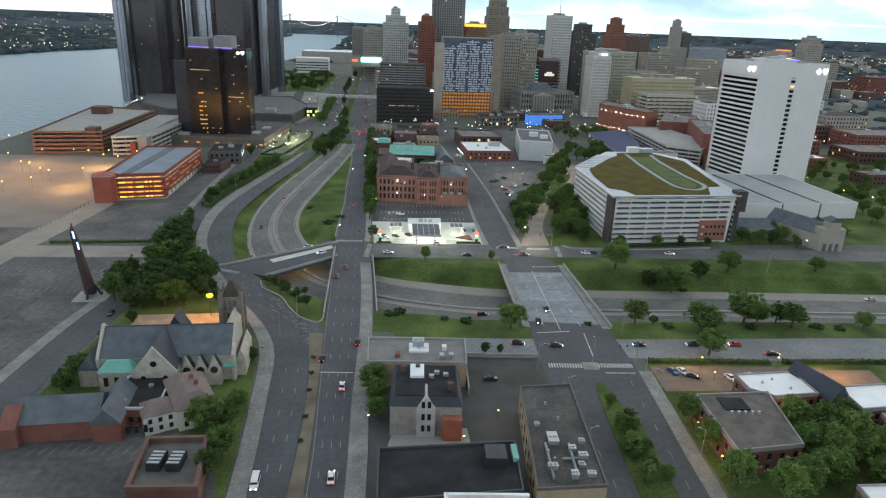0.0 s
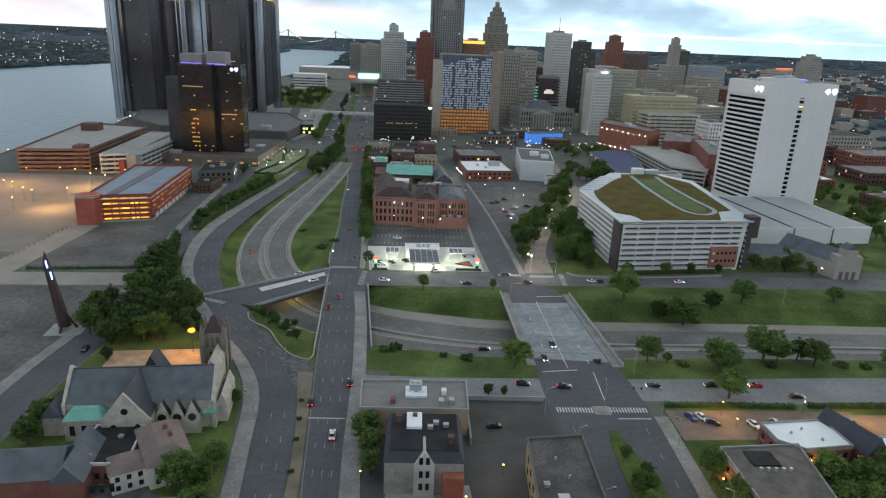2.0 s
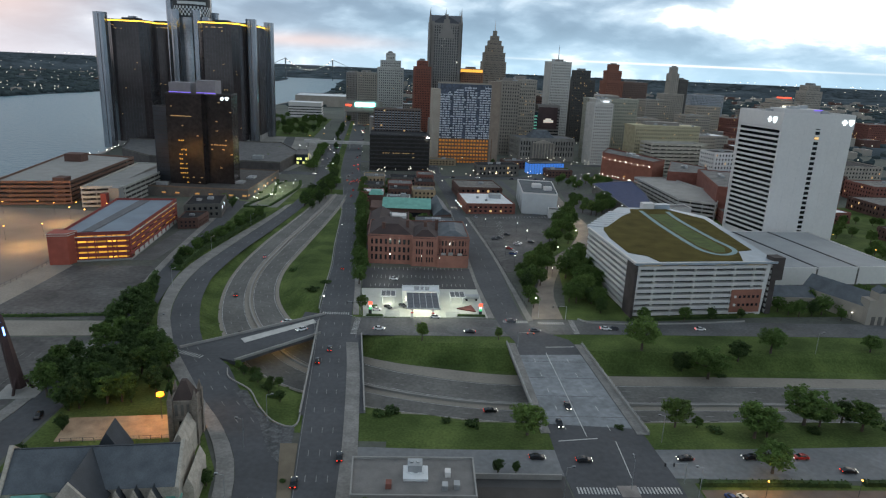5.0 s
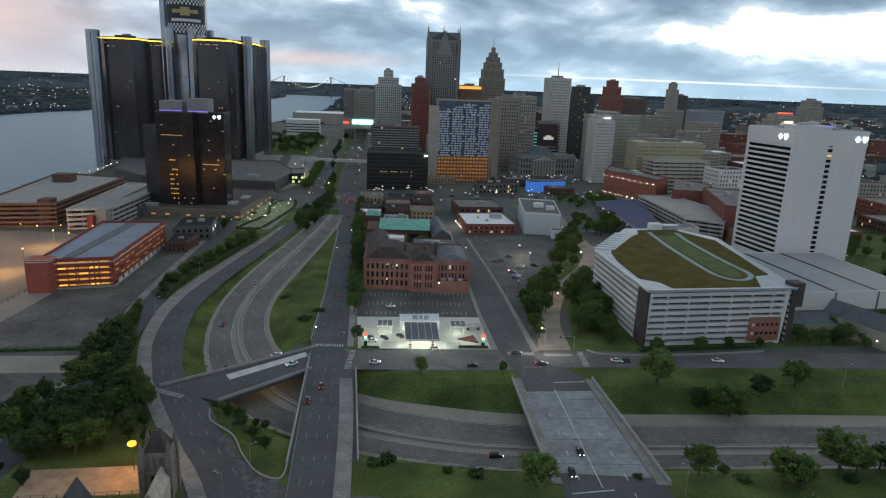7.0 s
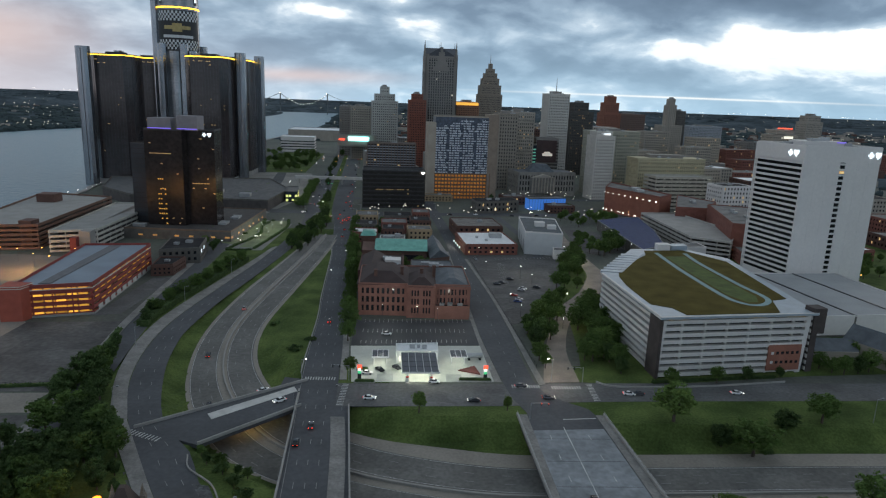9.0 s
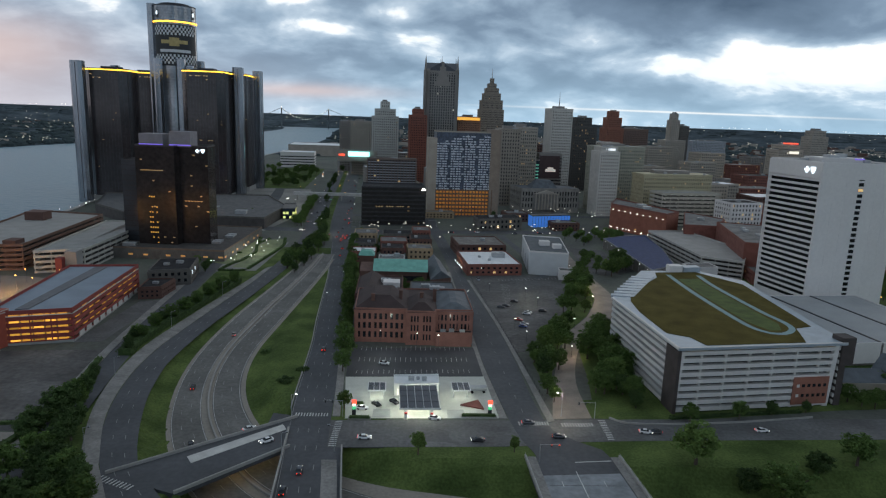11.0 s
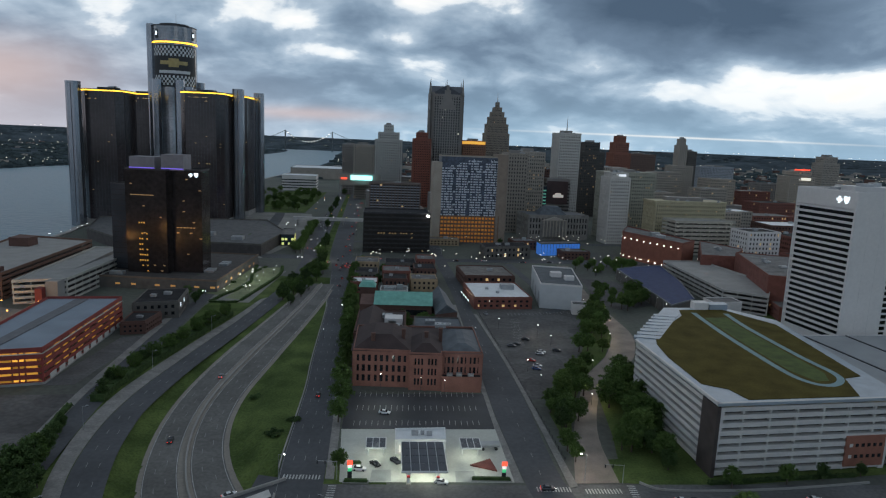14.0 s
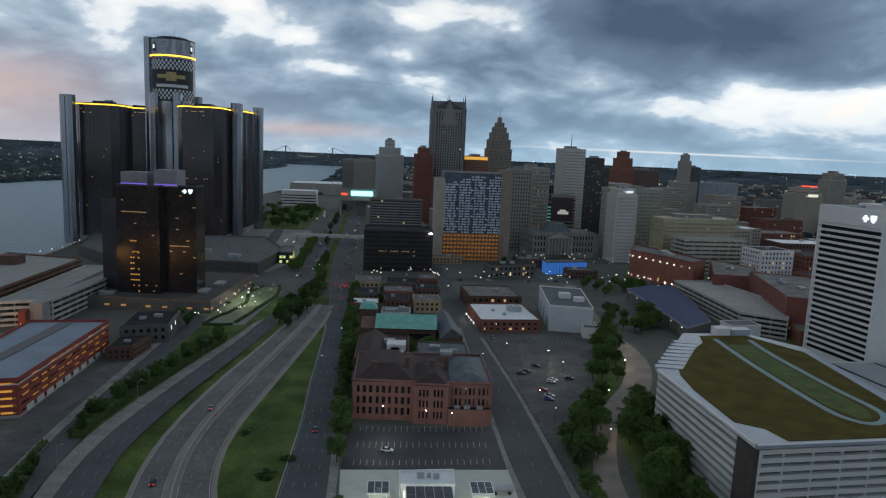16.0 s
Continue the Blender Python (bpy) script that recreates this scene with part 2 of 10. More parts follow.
DARK_METAL = mat("dark_metal", (0.05, 0.05, 0.055), 0.5, metal=0.5, var=0.15)
SILVER = mat("silver_cladding", (0.27, 0.29, 0.32), 0.24, metal=0.8, scale=0.05, var=0.12, bump=0.03)
BLACK_GLASS = mat("black_glass", (0.03, 0.024, 0.023), 0.16, scale=0.03, fine=0.35, var=0.4, bump=0.04, spec=0.22)
BRONZE_GLASS = mat("bronze_glass", (0.045, 0.036, 0.037), 0.12, scale=0.03, fine=0.35, var=0.4, bump=0.04)
BLUE_GLASS = mat("blue_glass", (0.03, 0.045, 0.06), 0.12, scale=0.05, fine=0.4, var=0.4, bump=0.03)
GLASS = mat("window_glass", (0.018, 0.02, 0.024), 0.12, scale=0.15, fine=0.6, var=0.5, bump=0.03)
# dark colour that stands for the shade inside open garage levels
INTERIOR_SHADE = mat("interior_shade", (0.06, 0.055, 0.05), 0.8, var=0.3)
RUBBER = mat("tyre_rubber", (0.02, 0.02, 0.02), 0.9, var=0.1)
LAMP_WHITE = emit("lamp_white", (1.0, 0.95, 0.85), 10)
LAMP_SODIUM = emit("lamp_sodium", (1.0, 0.46, 0.09), 5)
LIT_WARM = emit("lit_warm_window", (1.0, 0.62, 0.25), 0.5)
LIT_DIM = emit("lit_dim_window", (1.0, 0.6, 0.25), 0.13)
LIT_WHITE = emit("lit_white_window", (1.0, 0.92, 0.75), 0.8)
LIT_ORANGE = emit("lit_orange", (1.0, 0.36, 0.04), 1.2)
CROWN_GOLD = emit("gold_crown_light", (1.0, 0.58, 0.05), 2.6)
TAIL_RED = emit("tail_red", (1.0, 0.04, 0.02), 2.6)
HEAD_WHITE = emit("head_white", (1.0, 0.95, 0.85), 5.0)
SIGN_RED = emit("sign_red", (1.0, 0.10, 0.05), 1.4)
SIGN_GREEN = emit("sign_green", (0.1, 0.9, 0.35), 2.2)
SIGN_WHITE = emit("sign_white", (0.80, 0.93, 1.0), 1.6)
SIGN_BLUE = emit("sign_blue", (0.06, 0.22, 0.7), 0.4)
LED_BLUE = emit("led_blue", (0.2, 0.4, 1.0), 3)
PURPLE = emit("purple_light", (0.3, 0.2, 1.0), 0.5)
CYAN_SCREEN = emit("cyan_screen", (0.35, 0.95, 0.95), 2.4)


def water_material():
    m = bpy.data.materials.new("river_water")
    m.use_nodes = True
    nt = m.node_tree
    b = nt.nodes["Principled BSDF"]
    b.inputs["Base Color"].default_value = (0.055, 0.15, 0.195, 1)
    b.inputs["Roughness"].default_value = 0.3
    b.inputs["Specular IOR Level"].default_value = 0.17
    n = nt.nodes.new("ShaderNodeTexNoise")
    n.inputs["Scale"].default_value, n.inputs["Detail"].default_value = 0.12, 8
    g = nt.nodes.new("ShaderNodeNewGeometry")
    nt.links.new(g.outputs["Position"], n.inputs["Vector"])
    bp = nt.nodes.new("ShaderNodeBump")
    bp.inputs["Strength"].default_value, bp.inputs["Distance"].default_value = 0.9, 1.6
    nt.links.new(n.outputs["Fac"], bp.inputs["Height"])
    nt.links.new(bp.outputs[0], b.inputs["Normal"])
    return m


WATER = water_material()

# ---- mesh tools ----


class Shape:
    """Collects plain solids into one mesh."""

    def __init__(self):
        self.v, self.f, self.m = [], [], []

    def add(self, verts, faces, mi=0):
        o = len(self.v)
        self.v += [tuple(p) for p in verts]
        self.f += [tuple(i + o for i in f) for f in faces]
        self.m += [mi] * len(faces)
        return self

    def box(self, x0, y0, z0, x1, y1, z1, mi=0):
        return self.add([(x0, y0, z0), (x1, y0, z0), (x1, y1, z0), (x0, y1, z0), (x0, y0, z1), (x1, y0, z1), (x1, y1, z1), (x0, y1, z1)],
                        [(3, 2, 1, 0), (4, 5, 6, 7), (0, 1, 5, 4), (1, 2, 6, 5), (2, 3, 7, 6), (3, 0, 4, 7)], mi)

    def prism(self, poly, z0, z1, mi=0, top=1.0):
        """A polygon raised from z0 to z1; top scales the upper outline about its middle."""
        n = len(poly)
        cx, cy = sum(p[0] for p in poly) / n, sum(p[1] for p in poly) / n
        up = [(cx + (p[0] - cx) * top, cy + (p[1] - cy) * top, z1) for p in poly]
        return self.add([(p[0], p[1], z0) for p in poly] + up,
                        [tuple(range(n - 1, -1, -1)), tuple(range(n, 2 * n))] + [(i, (i + 1) % n, n + (i + 1) % n, n + i) for i in range(n)], mi)

    def cone(self, x, y, z0, z1, r0, r1, n=10, mi=0):
        ring = [(math.cos(2 * math.pi * i / n), math.sin(2 * math.pi * i / n)) for i in range(n)]
        return self.add([(x + c * r0, y + s * r0, z0) for c, s in ring] + [(x + c * r1, y + s * r1, z1) for c, s in ring],
                        [tuple(range(n - 1, -1, -1)), tuple(range(n, 2 * n))] + [(i, (i + 1) % n, n + (i + 1) % n, n + i) for i in range(n)], mi)

    def tube(self, a, b, r, n=6, mi=0):
        a, b = Vector(a), Vector(b)
        q = (b - a).to_track_quat("Z", "Y")
        ring = [q @ Vector((math.cos(2 * math.pi * i / n) * r, math.sin(2 * math.pi * i / n) * r, 0)) for i in range(n)]
        return self.add([a + p for p in ring] + [b + p for p in ring],
                        [tuple(range(n - 1, -1, -1)), tuple(range(n, 2 * n))] + [(i, (i + 1) % n, n + (i + 1) % n, n + i) for i in range(n)], mi)

    def gable(self, x0, y0, x1, y1, z0, z1, along="x", over=0.0, mi=0):
        """A pitched roof over a rectangle, its ridge along x or y."""
        x0, y0, x1, y1 = x0 - over, y0 - over, x1 + over, y1 + over
        if along == "x":
            ym = (y0 + y1) / 2
            v = [(x0, y0, z0), (x1, y0, z0), (x1, y1, z0), (x0, y1, z0), (x0, ym, z1), (x1, ym, z1)]
            f = [(3, 2, 1, 0), (0, 1, 5, 4), (2, 3, 4, 5), (0, 4, 3), (1, 2, 5)]
        else:
            xm = (x0 + x1) / 2
            v = [(x0, y0, z0), (x1, y0, z0), (x1, y1, z0), (x0, y1, z0), (xm, y0, z1), (xm, y1, z1)]
            f = [(3, 2, 1, 0), (0, 1, 4), (1, 2, 5, 4), (2, 3, 5), (3, 0, 4, 5)]
        return self.add(v, f, mi)

    def hip(self, x0, y0, x1, y1, z0, z1, inset, mi=0, over=0.0):
        x0, y0, x1, y1 = x0 - over, y0 - over, x1 + over, y1 + over
        return self.add([(x0, y0, z0), (x1, y0, z0), (x1, y1, z0), (x0, y1, z0), (x0 + inset, y0 + inset, z1), (x1 - inset, y0 + inset, z1),
                         (x1 - inset, y1 - inset, z1), (x0 + inset, y1 - inset, z1)],
                        [(3, 2, 1, 0), (4, 5, 6, 7), (0, 1, 5, 4), (1, 2, 6, 5), (2, 3, 7, 6), (3, 0, 4, 7)], mi)

    def mesh(self, name, mats):
        me = bpy.data.meshes.new(name)
        me.from_pydata(self.v, [], self.f)
        for m in (mats if isinstance(mats, (list, tuple)) else [mats]):
            me.materials.append(m)
        if any(self.m):
            me.polygons.foreach_set("material_index", self.m)
        me.update()
        return me


def part(name, shape, material, parent, label="", at=None, kind=""):
    """One mesh object under a thing or a part."""
    me = shape if isinstance(shape, bpy.types.Mesh) else shape.mesh(name, material)
    ob = new(name, me)
    ob.parent = parent
    if at is not None:
        ob.matrix_basis = at if isinstance(at, Matrix) else Matrix.Translation(at)
    return tagged(ob, label, "", "", kind)


def thing(name, at, label, category, group="", kind=""):
    ob = new(name)
    ob.empty_display_size = 0.5
    ob.matrix_basis = at
    return tagged(ob, label, category, group, kind)


def setting(name, shape, material, label="", category=""):
    return tagged(new(name, shape.mesh(name, material)), label, category or name.split("_")[0], "", "structure")


def smooth(e):
    e = min(1.0, max(0.0, e))
    return e * e * (3 - 2 * e)


def spline(pts, step=4.0):
    """Points along a soft curve through pts (of any width), about step metres apart."""
    p = [np.array(q, float) for q in pts]
    p = [2 * p[0] - p[1]] + p + [2 * p[-1] - p[-2]]
    out = []
    for i in range(1, len(p) - 2):
        n = max(1, int(np.linalg.norm((p[i + 1] - p[i])[:2]) / step))
        for j in range(n):
            t = j / n
            out.append(0.5 * (2 * p[i] + (p[i + 1] - p[i - 1]) * t + (2 * p[i - 1] - 5 * p[i] + 4 * p[i + 1] - p[i + 2]) * t * t
                              + (3 * p[i] - p[i - 1] - 3 * p[i + 1] + p[i + 2]) * t ** 3))
    out.append(p[-2])
    return out


# ---- the ground, with the sunken freeway cut into it ----
# the freeway's middle line: x, y, depth, half width of its floor
FREEWAY = spline([(900, 274, 6, 17), (500, 274, 6, 17), (190, 273, 6, 16.5), (85, 271, 6, 16.5), (38, 269.5, 6, 17), (12, 273, 6, 17.5), (-17, 280.5, 6, 17.5),
                  (-44, 297, 6, 17), (-64, 325, 5.6, 15), (-76, 358, 4.6, 13), (-80, 396, 3.0, 12.5), (-76.5, 445, 1.6, 13), (-70.5, 500, 0.5, 12), (-66, 552, 0, 11), (-64, 600, 0, 10)], 6.0)
FW = np.array(FREEWAY)


def freeway_at(x, y):
    """Distance from the freeway's middle line, and its depth and half width there."""
    a, b = FW[:-1], FW[1:]
    d = b[:, :2] - a[:, :2]
    t = (((np.array((x, y)) - a[:, :2]) * d).sum(1) / (d * d).sum(1)).clip(0, 1)
    q = a + (b - a) * t[:, None]
    r = np.hypot(q[:, 0] - x, q[:, 1] - y)
    i = int(r.argmin())
    return r[i], q[i, 2], q[i, 3]


def height(x, y):
    z = 0.0
    if -150 < x < 910 and 215 < y < 620:
        r, depth, half = freeway_at(x, y)
        z = -depth * (1 - smooth((r - half - 3.0) / 8.0))
    far = math.hypot(x, y - 100)
    if far > 4300:
        z += 74 * smooth((far - 4300) / 560)
    return z


def build_ground():
    xs = [-4860, -4600, -4300, -4000, -3000, -2000, -1200, -800, -500, -300, -200] + list(np.arange(-150, 330, 4.0)) + [345, 370, 400, 450, 520, 600, 700, 800, 910, 1200, 1700, 2400, 3200, 4000, 4300, 4600, 4860]
    ys = [-1500, -800, -300, 0, 100, 160, 190] + list(np.arange(210, 626, 4.0)) + [650, 700, 800, 1000, 1300, 1700, 2200, 2800, 3400, 3900, 4200, 4320, 4440, 4560, 4680, 4800, 4900, 4950]
    nx = len(xs)
    verts = [(x, y, height(x, y)) for y in ys for x in xs]
    faces, mi = [], []
    for j in range(len(ys) - 1):
        for i in range(nx - 1):
            cx, cy = (xs[i] + xs[i + 1]) / 2, (ys[j] + ys[j + 1]) / 2
            faces.append((j * nx + i, j * nx + i + 1, (j + 1) * nx + i + 1, (j + 1) * nx + i))
            k = 0
            if -150 < cx < 345 and 210 < cy < 626:
                r, depth, half = freeway_at(cx, cy)
                k = 1 if r < half + 30 else 0
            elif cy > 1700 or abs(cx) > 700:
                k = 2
            mi.append(k)
    s = Shape()
    s.v, s.f, s.m = verts, faces, mi
    # the blue-grey haze of distance is put into this land colour
    far_haze_green = mat("hazy_wooded_land", (0.07, 0.088, 0.10), 1.0, tint=(0.088, 0.105, 0.118), scale=0.008, fine=0.05, var=0.35, spec=0.0)
    town = mat("town_ground", (0.115, 0.114, 0.112), 0.95, tint=(0.07, 0.085, 0.055), scale=0.02, fine=0.4, var=0.3)
    setting("ground", s, [town, GRASS, far_haze_green], "city ground with grass banks and wooded distance", "ground")


build_ground()


def ribbon(name, left, right, material, label, lift=0.08, n=80, flat=None, kerb=0.0):
    """A strip between two edge lines, laid on the ground (or at the height flat), with sides of its own."""
    def resample(pts):
        p = np.array([q[:2] for q in spline(pts, 3.0)])
        s = np.r_[0, np.cumsum(np.hypot(*np.diff(p, axis=0).T))]
        return np.c_[np.interp(np.linspace(0, s[-1], n), s, p[:, 0]), np.interp(np.linspace(0, s[-1], n), s, p[:, 1])]
    a, b = resample(left), resample(right)
    sh = Shape()
    v, f = [], []
    for (x0, y0), (x1, y1) in zip(a, b):
        for x, y in ((x0, y0), (x1, y1)):
            z = (height(x, y) if flat is None else flat) + lift + kerb
            v += [(x, y, z), (x, y, z - 0.3 - kerb)]
    for i in range(n - 1):
        o, p = 4 * i, 4 * i + 4
        f += [(o, o + 2, p + 2, p), (o + 1, o, p, p + 1), (o + 2, o + 3, p + 3, p + 2)]
    f += [(0, 1, 3, 2), (4 * n - 4, 4 * n - 2, 4 * n - 1, 4 * n - 3)]
    sh.add(v, f)
    return setting(name, sh, material, label, "road" if "road" in name else name.split("_")[0])


def offset(line, d):
    """A line shifted sideways by d metres, to the right of its way."""
    p = np.array([q[:2] for q in line], float)
    t = np.gradient(p, axis=0)
    t /= np.hypot(t[:, 0], t[:, 1])[:, None]
    return np.c_[p[:, 0] + t[:, 1] * d, p[:, 1] - t[:, 0] * d]


def slab(name, poly, material, label, z=0.06, thick=0.3, category=""):
    s = Shape().prism(poly, z - thick, z)
    return setting(name, s, material, label, category or name.split("_")[0])


# freeway carriageways, shoulders and barrier
fw_near = FREEWAY[14:]
half_w = np.array([q[3] for q in fw_near])


def offset_by(line, widths):
    p = np.array([q[:2] for q in line], float)
    t = np.gradient(p, axis=0)
    t /= np.hypot(t[:, 0], t[:, 1])[:, None]
    return np.c_[p[:, 0] + t[:, 1] * widths, p[:, 1] - t[:, 0] * widths]


# the lanes lie nearer the camera on the straight than in the curve
lane_shift = np.interp([q[0] for q in fw_near], [-60, 10], [0.0, -0.33])


def across(w):
    return half_w * np.maximum(w + lane_shift, -1.0 if w > -1 else -1.06)


def track(name, w0, w1, material, label, lift):
    ribbon(name, offset_by(fw_near, across(w0)), offset_by(fw_near, across(w1)), material, label, lift=lift, n=150)


ribbon("road_freeway_shoulder", offset_by(fw_near, half_w * -1.07), offset_by(fw_near, half_w * 1.02), CONCRETE_ROAD, "concrete shoulders of the sunken freeway", lift=0.06, n=150)
track("road_freeway_out", -0.96, -0.22, FREEWAY_CONCRETE, "worn grey freeway carriageway", 0.11)
track("road_freeway_in", 0.07, 0.88, FREEWAY_CONCRETE, "worn grey freeway carriageway", 0.11)


def barrier(name, line, h, w, material, label, base=None, category="barrier", n=None):
    a, b = offset(line, -w / 2), offset(line, w / 2)
    sh, v, f = Shape(), [], []
    for (x0, y0), (x1, y1) in zip(a, b):
        z = height((x0 + x1) / 2, (y0 + y1) / 2) if base is None else base
        v += [(x0, y0, z - 0.1), (x0, y0, z + h), (x1, y1, z + h), (x1, y1, z - 0.1)]
    for i in range(len(a) - 1):
        o = 4 * i
        f += [(o, o + 1, o + 5, o + 4), (o + 1, o + 2, o + 6, o + 5), (o + 2, o + 3, o + 7, o + 6)]
    f += [(3, 2, 1, 0), (4 * len(a) - 4, 4 * len(a) - 3, 4 * len(a) - 2, 4 * len(a) - 1)]
    sh.add(v, f)
    return setting(name, sh, material, label, category)


barrier("barrier_freeway", offset_by(fw_near, across(-0.03)), 0.9, 0.6, CONCRETE, "concrete barrier between the freeway carriageways")

# the avenue: westbound roadway, then both together
W_LEFT = [(-18.7, -300), (-22, 60), (-23.5, 143), (-27, 187), (-31, 228), (-34.9, 276), (-38.7, 319), (-41, 350), (-43, 402), (-46.3, 444), (-51.8, 532), (-55, 561), (-63.5, 650), (-79.7, 803), (-119, 1396), (-150, 1800)]
W_RIGHT = [(-7.0, -300), (-12, 60), (-14.3, 143), (-16.8, 187), (-18.4, 228), (-22, 276), (-24.8, 319), (-27.6, 370), (-32.3, 430), (-38.6, 517), (-42, 561), (-48, 650), (-60.2, 803), (-100, 1396), (-132, 1800)]
E_LEFT = [(-15.3, -300), (-30, 60), (-36.8, 143), (-41.3, 185), (-45.4, 215), (-55, 237), (-66, 254), (-90, 296), (-102.2, 328), (-108.3, 360), (-109.6, 390), (-107, 422), (-101.5, 468), (-95.8, 514), (-92.5, 556), (-91, 600), (-91.5, 660), (-103, 803), (-142, 1396), (-172, 1800)]
E_RIGHT = [(-15.3, -300), (-24, 60), (-28, 143), (-30.4, 185), (-36.5, 228), (-43, 242), (-57, 262), (-63.4, 276), (-80, 299), (-93, 338), (-98.5, 370), (-99, 388), (-96.6, 426), (-91, 470), (-86, 514), (-82, 556), (-79.5, 600), (-78, 660), (-88, 803), (-127, 1396), (-158, 1800)]
ribbon("road_avenue_west", W_LEFT, W_RIGHT, ASPHALT, "grey asphalt avenue with four lanes", 0.08, 240, flat=0.0)
ribbon("road_avenue_east", E_LEFT, E_RIGHT, ASPHALT, "grey asphalt roadway in a long curve", 0.07, 240, flat=0.0)
ribbon("median_sand", [(-27.6, 143), (-30.2, 187), (-36.2, 228)], [(-23.9, 143), (-27.3, 187), (-31.2, 228)], DIRT, "bare sandy median with small trees", 0.1, 30, flat=0.0, kerb=0.1)
ribbon("median_far", [(-78, 662), (-87.5, 803), (-126, 1396)], [(-67, 662), (-80.5, 803), (-120, 1396)], GRASS, "grassy median of the avenue", 0.09, 60, flat=0.0, kerb=0.1)
ribbon("pavement_avenue", [(-7.2, -300), (-12.2, 60), (-14.5, 143), (-17, 187), (-18.6, 228), (-22.2, 276), (-24.9, 300)], [(-3.2, -300), (-7.5, 60), (-9.5, 143), (-12, 187), (-14, 228), (-17.5, 276), (-20.2, 300)], PAVING, "pale concrete pavement with worn kerb", 0.09, 60, flat=0.0, kerb=0.14)
ribbon("pavement_avenue_far", [(-25.1, 330), (-27.8, 370), (-32.5, 430), (-38.8, 517), (-42.2, 561), (-48.2, 650)], [(-22.4, 330), (-24.9, 370), (-29.4, 430), (-35.6, 517), (-39, 561), (-44.8, 650)], PAVING, "pale concrete pavement with worn kerb", 0.09, 60, flat=0.0, kerb=0.14)
ribbon("pavement_church_side", [(-22.5, -300), (-35.5, 60), (-41.5, 143), (-46, 185), (-50.5, 215), (-60, 237), (-71, 254), (-96, 296)], [(-15.5, -300), (-30.2, 60), (-37, 143), (-41.5, 185), (-45.6, 215), (-55.2, 237), (-66.2, 254), (-90.2, 296)], PAVING, "pale curving pavement beside the church", 0.09, 70, flat=0.0, kerb=0.14)
ribbon("pavement_curve", [(-96, 296), (-108, 329), (-114.4, 360), (-116.4, 390), (-114, 420), (-107.5, 467), (-100, 516), (-96, 550)], [(-90.2, 296), (-102.4, 328), (-108.5, 360), (-109.8, 390), (-107.2, 422), (-101.7, 468), (-96, 514), (-92.7, 556)], PAVING, "pale curving pavement along the roadway", 0.09, 70, flat=0.0, kerb=0.14)
# side streets
ribbon("road_riverside", [(-121, 100), (-120, 217), (-118, 250), (-117, 303), (-128, 397), (-135, 531), (-140, 620)], [(-110, 100), (-108, 217), (-106.5, 250), (-107, 303), (-119, 397), (-126, 531), (-130, 620)], ASPHALT, "narrow grey street beside parking lots", 0.07, 90, flat=0.0)
ribbon("pavement_riverside", [(-126, 100), (-124.5, 217), (-122.5, 250), (-121.5, 303), (-132, 397), (-139, 531)], [(-121.2, 100), (-120.2, 217), (-118.2, 250), (-117.2, 303), (-128.2, 397), (-135.2, 531)], PAVING, "long pale pavement beside a parking lot", 0.09, 60, flat=0.0, kerb=0.14)
ribbon("road_service_near", [(-15.5, 227), (20, 226.5), (100, 229), (180, 233), (420, 240)], [(-14.5, 214.5), (20, 214.5), (100, 214), (165, 215), (420, 222)], SERVICE, "worn service road above the freeway", 0.075, 60, flat=0.0)
ribbon("road_service_far", [(-26, 327), (42, 328.5), (72, 330), (227, 335), (430, 344)], [(-25, 308), (40, 310), (72, 314), (217, 319), (430, 327)], ASPHALT_WORN, "worn service road above the freeway", 0.075, 60, flat=0.0)
ribbon("road_cross_street", [(52.2, -300), (49, 60), (47.5, 144), (44, 205), (43, 225), (43.5, 296), (38.4, 322), (34.2, 380), (32.6, 436), (29.4, 542), (25.6, 618), (17.5, 723), (14, 776), (6, 860)], [(74.1, -300), (73, 60), (72.5, 144), (74, 205), (73, 228), (67, 303), (51, 324), (48.3, 398), (45.3, 449), (38.4, 530), (35, 619), (27.8, 725), (26, 779), (20, 860)], ASPHALT, "asphalt street crossing the freeway", 0.085, 120, flat=0.0)
ribbon("median_planted", [(55.5, 90), (56, 150), (56.4, 170), (57.2, 190), (58.5, 197.5)], [(66.5, 90), (65.4, 150), (65.6, 170), (63.2, 184), (60.5, 197)], GRASS, "planted green median with a pale kerb", 0.1, 30, flat=0.0, kerb=0.14)
ribbon("pavement_cross_street", [(73.0, -300), (72.8, 60), (72.7, 144), (74.2, 205)], [(78.6, -300), (77.5, 60), (77, 144), (78.5, 205)], PAVING, "pale pavement beside brick houses", 0.09, 30, flat=0.0, kerb=0.14)
ribbon("road_far_cross", [(-130, 712), (-44, 708), (130, 727), (420, 742)], [(-130, 694), (-44, 692), (130, 710), (420, 724)], ASPHALT, "wide cross street with traffic", 0.09, 50, flat=0.0)
ribbon("road_far_cross_two", [(-60, 800), (130, 828), (420, 850)], [(-60, 790), (130, 815), (420, 836)], ASPHALT, "street below the downtown towers", 0.07, 40, flat=0.0)
ribbon("walk_brick", [(53.5, 330), (61.2, 364.5), (70.7, 396), (82.6, 428), (99.8, 457), (114.5, 498), (114, 535), (113.5, 575), (119, 632), (126, 700)], [(68, 331), (70.5, 365), (81.7, 404), (95.2, 429), (112.6, 453), (125.3, 492), (126, 530), (125, 564), (129, 642), (136, 700)], BRICK_WALK, "brownish brick promenade between trees", 0.08, 50, flat=0.0)
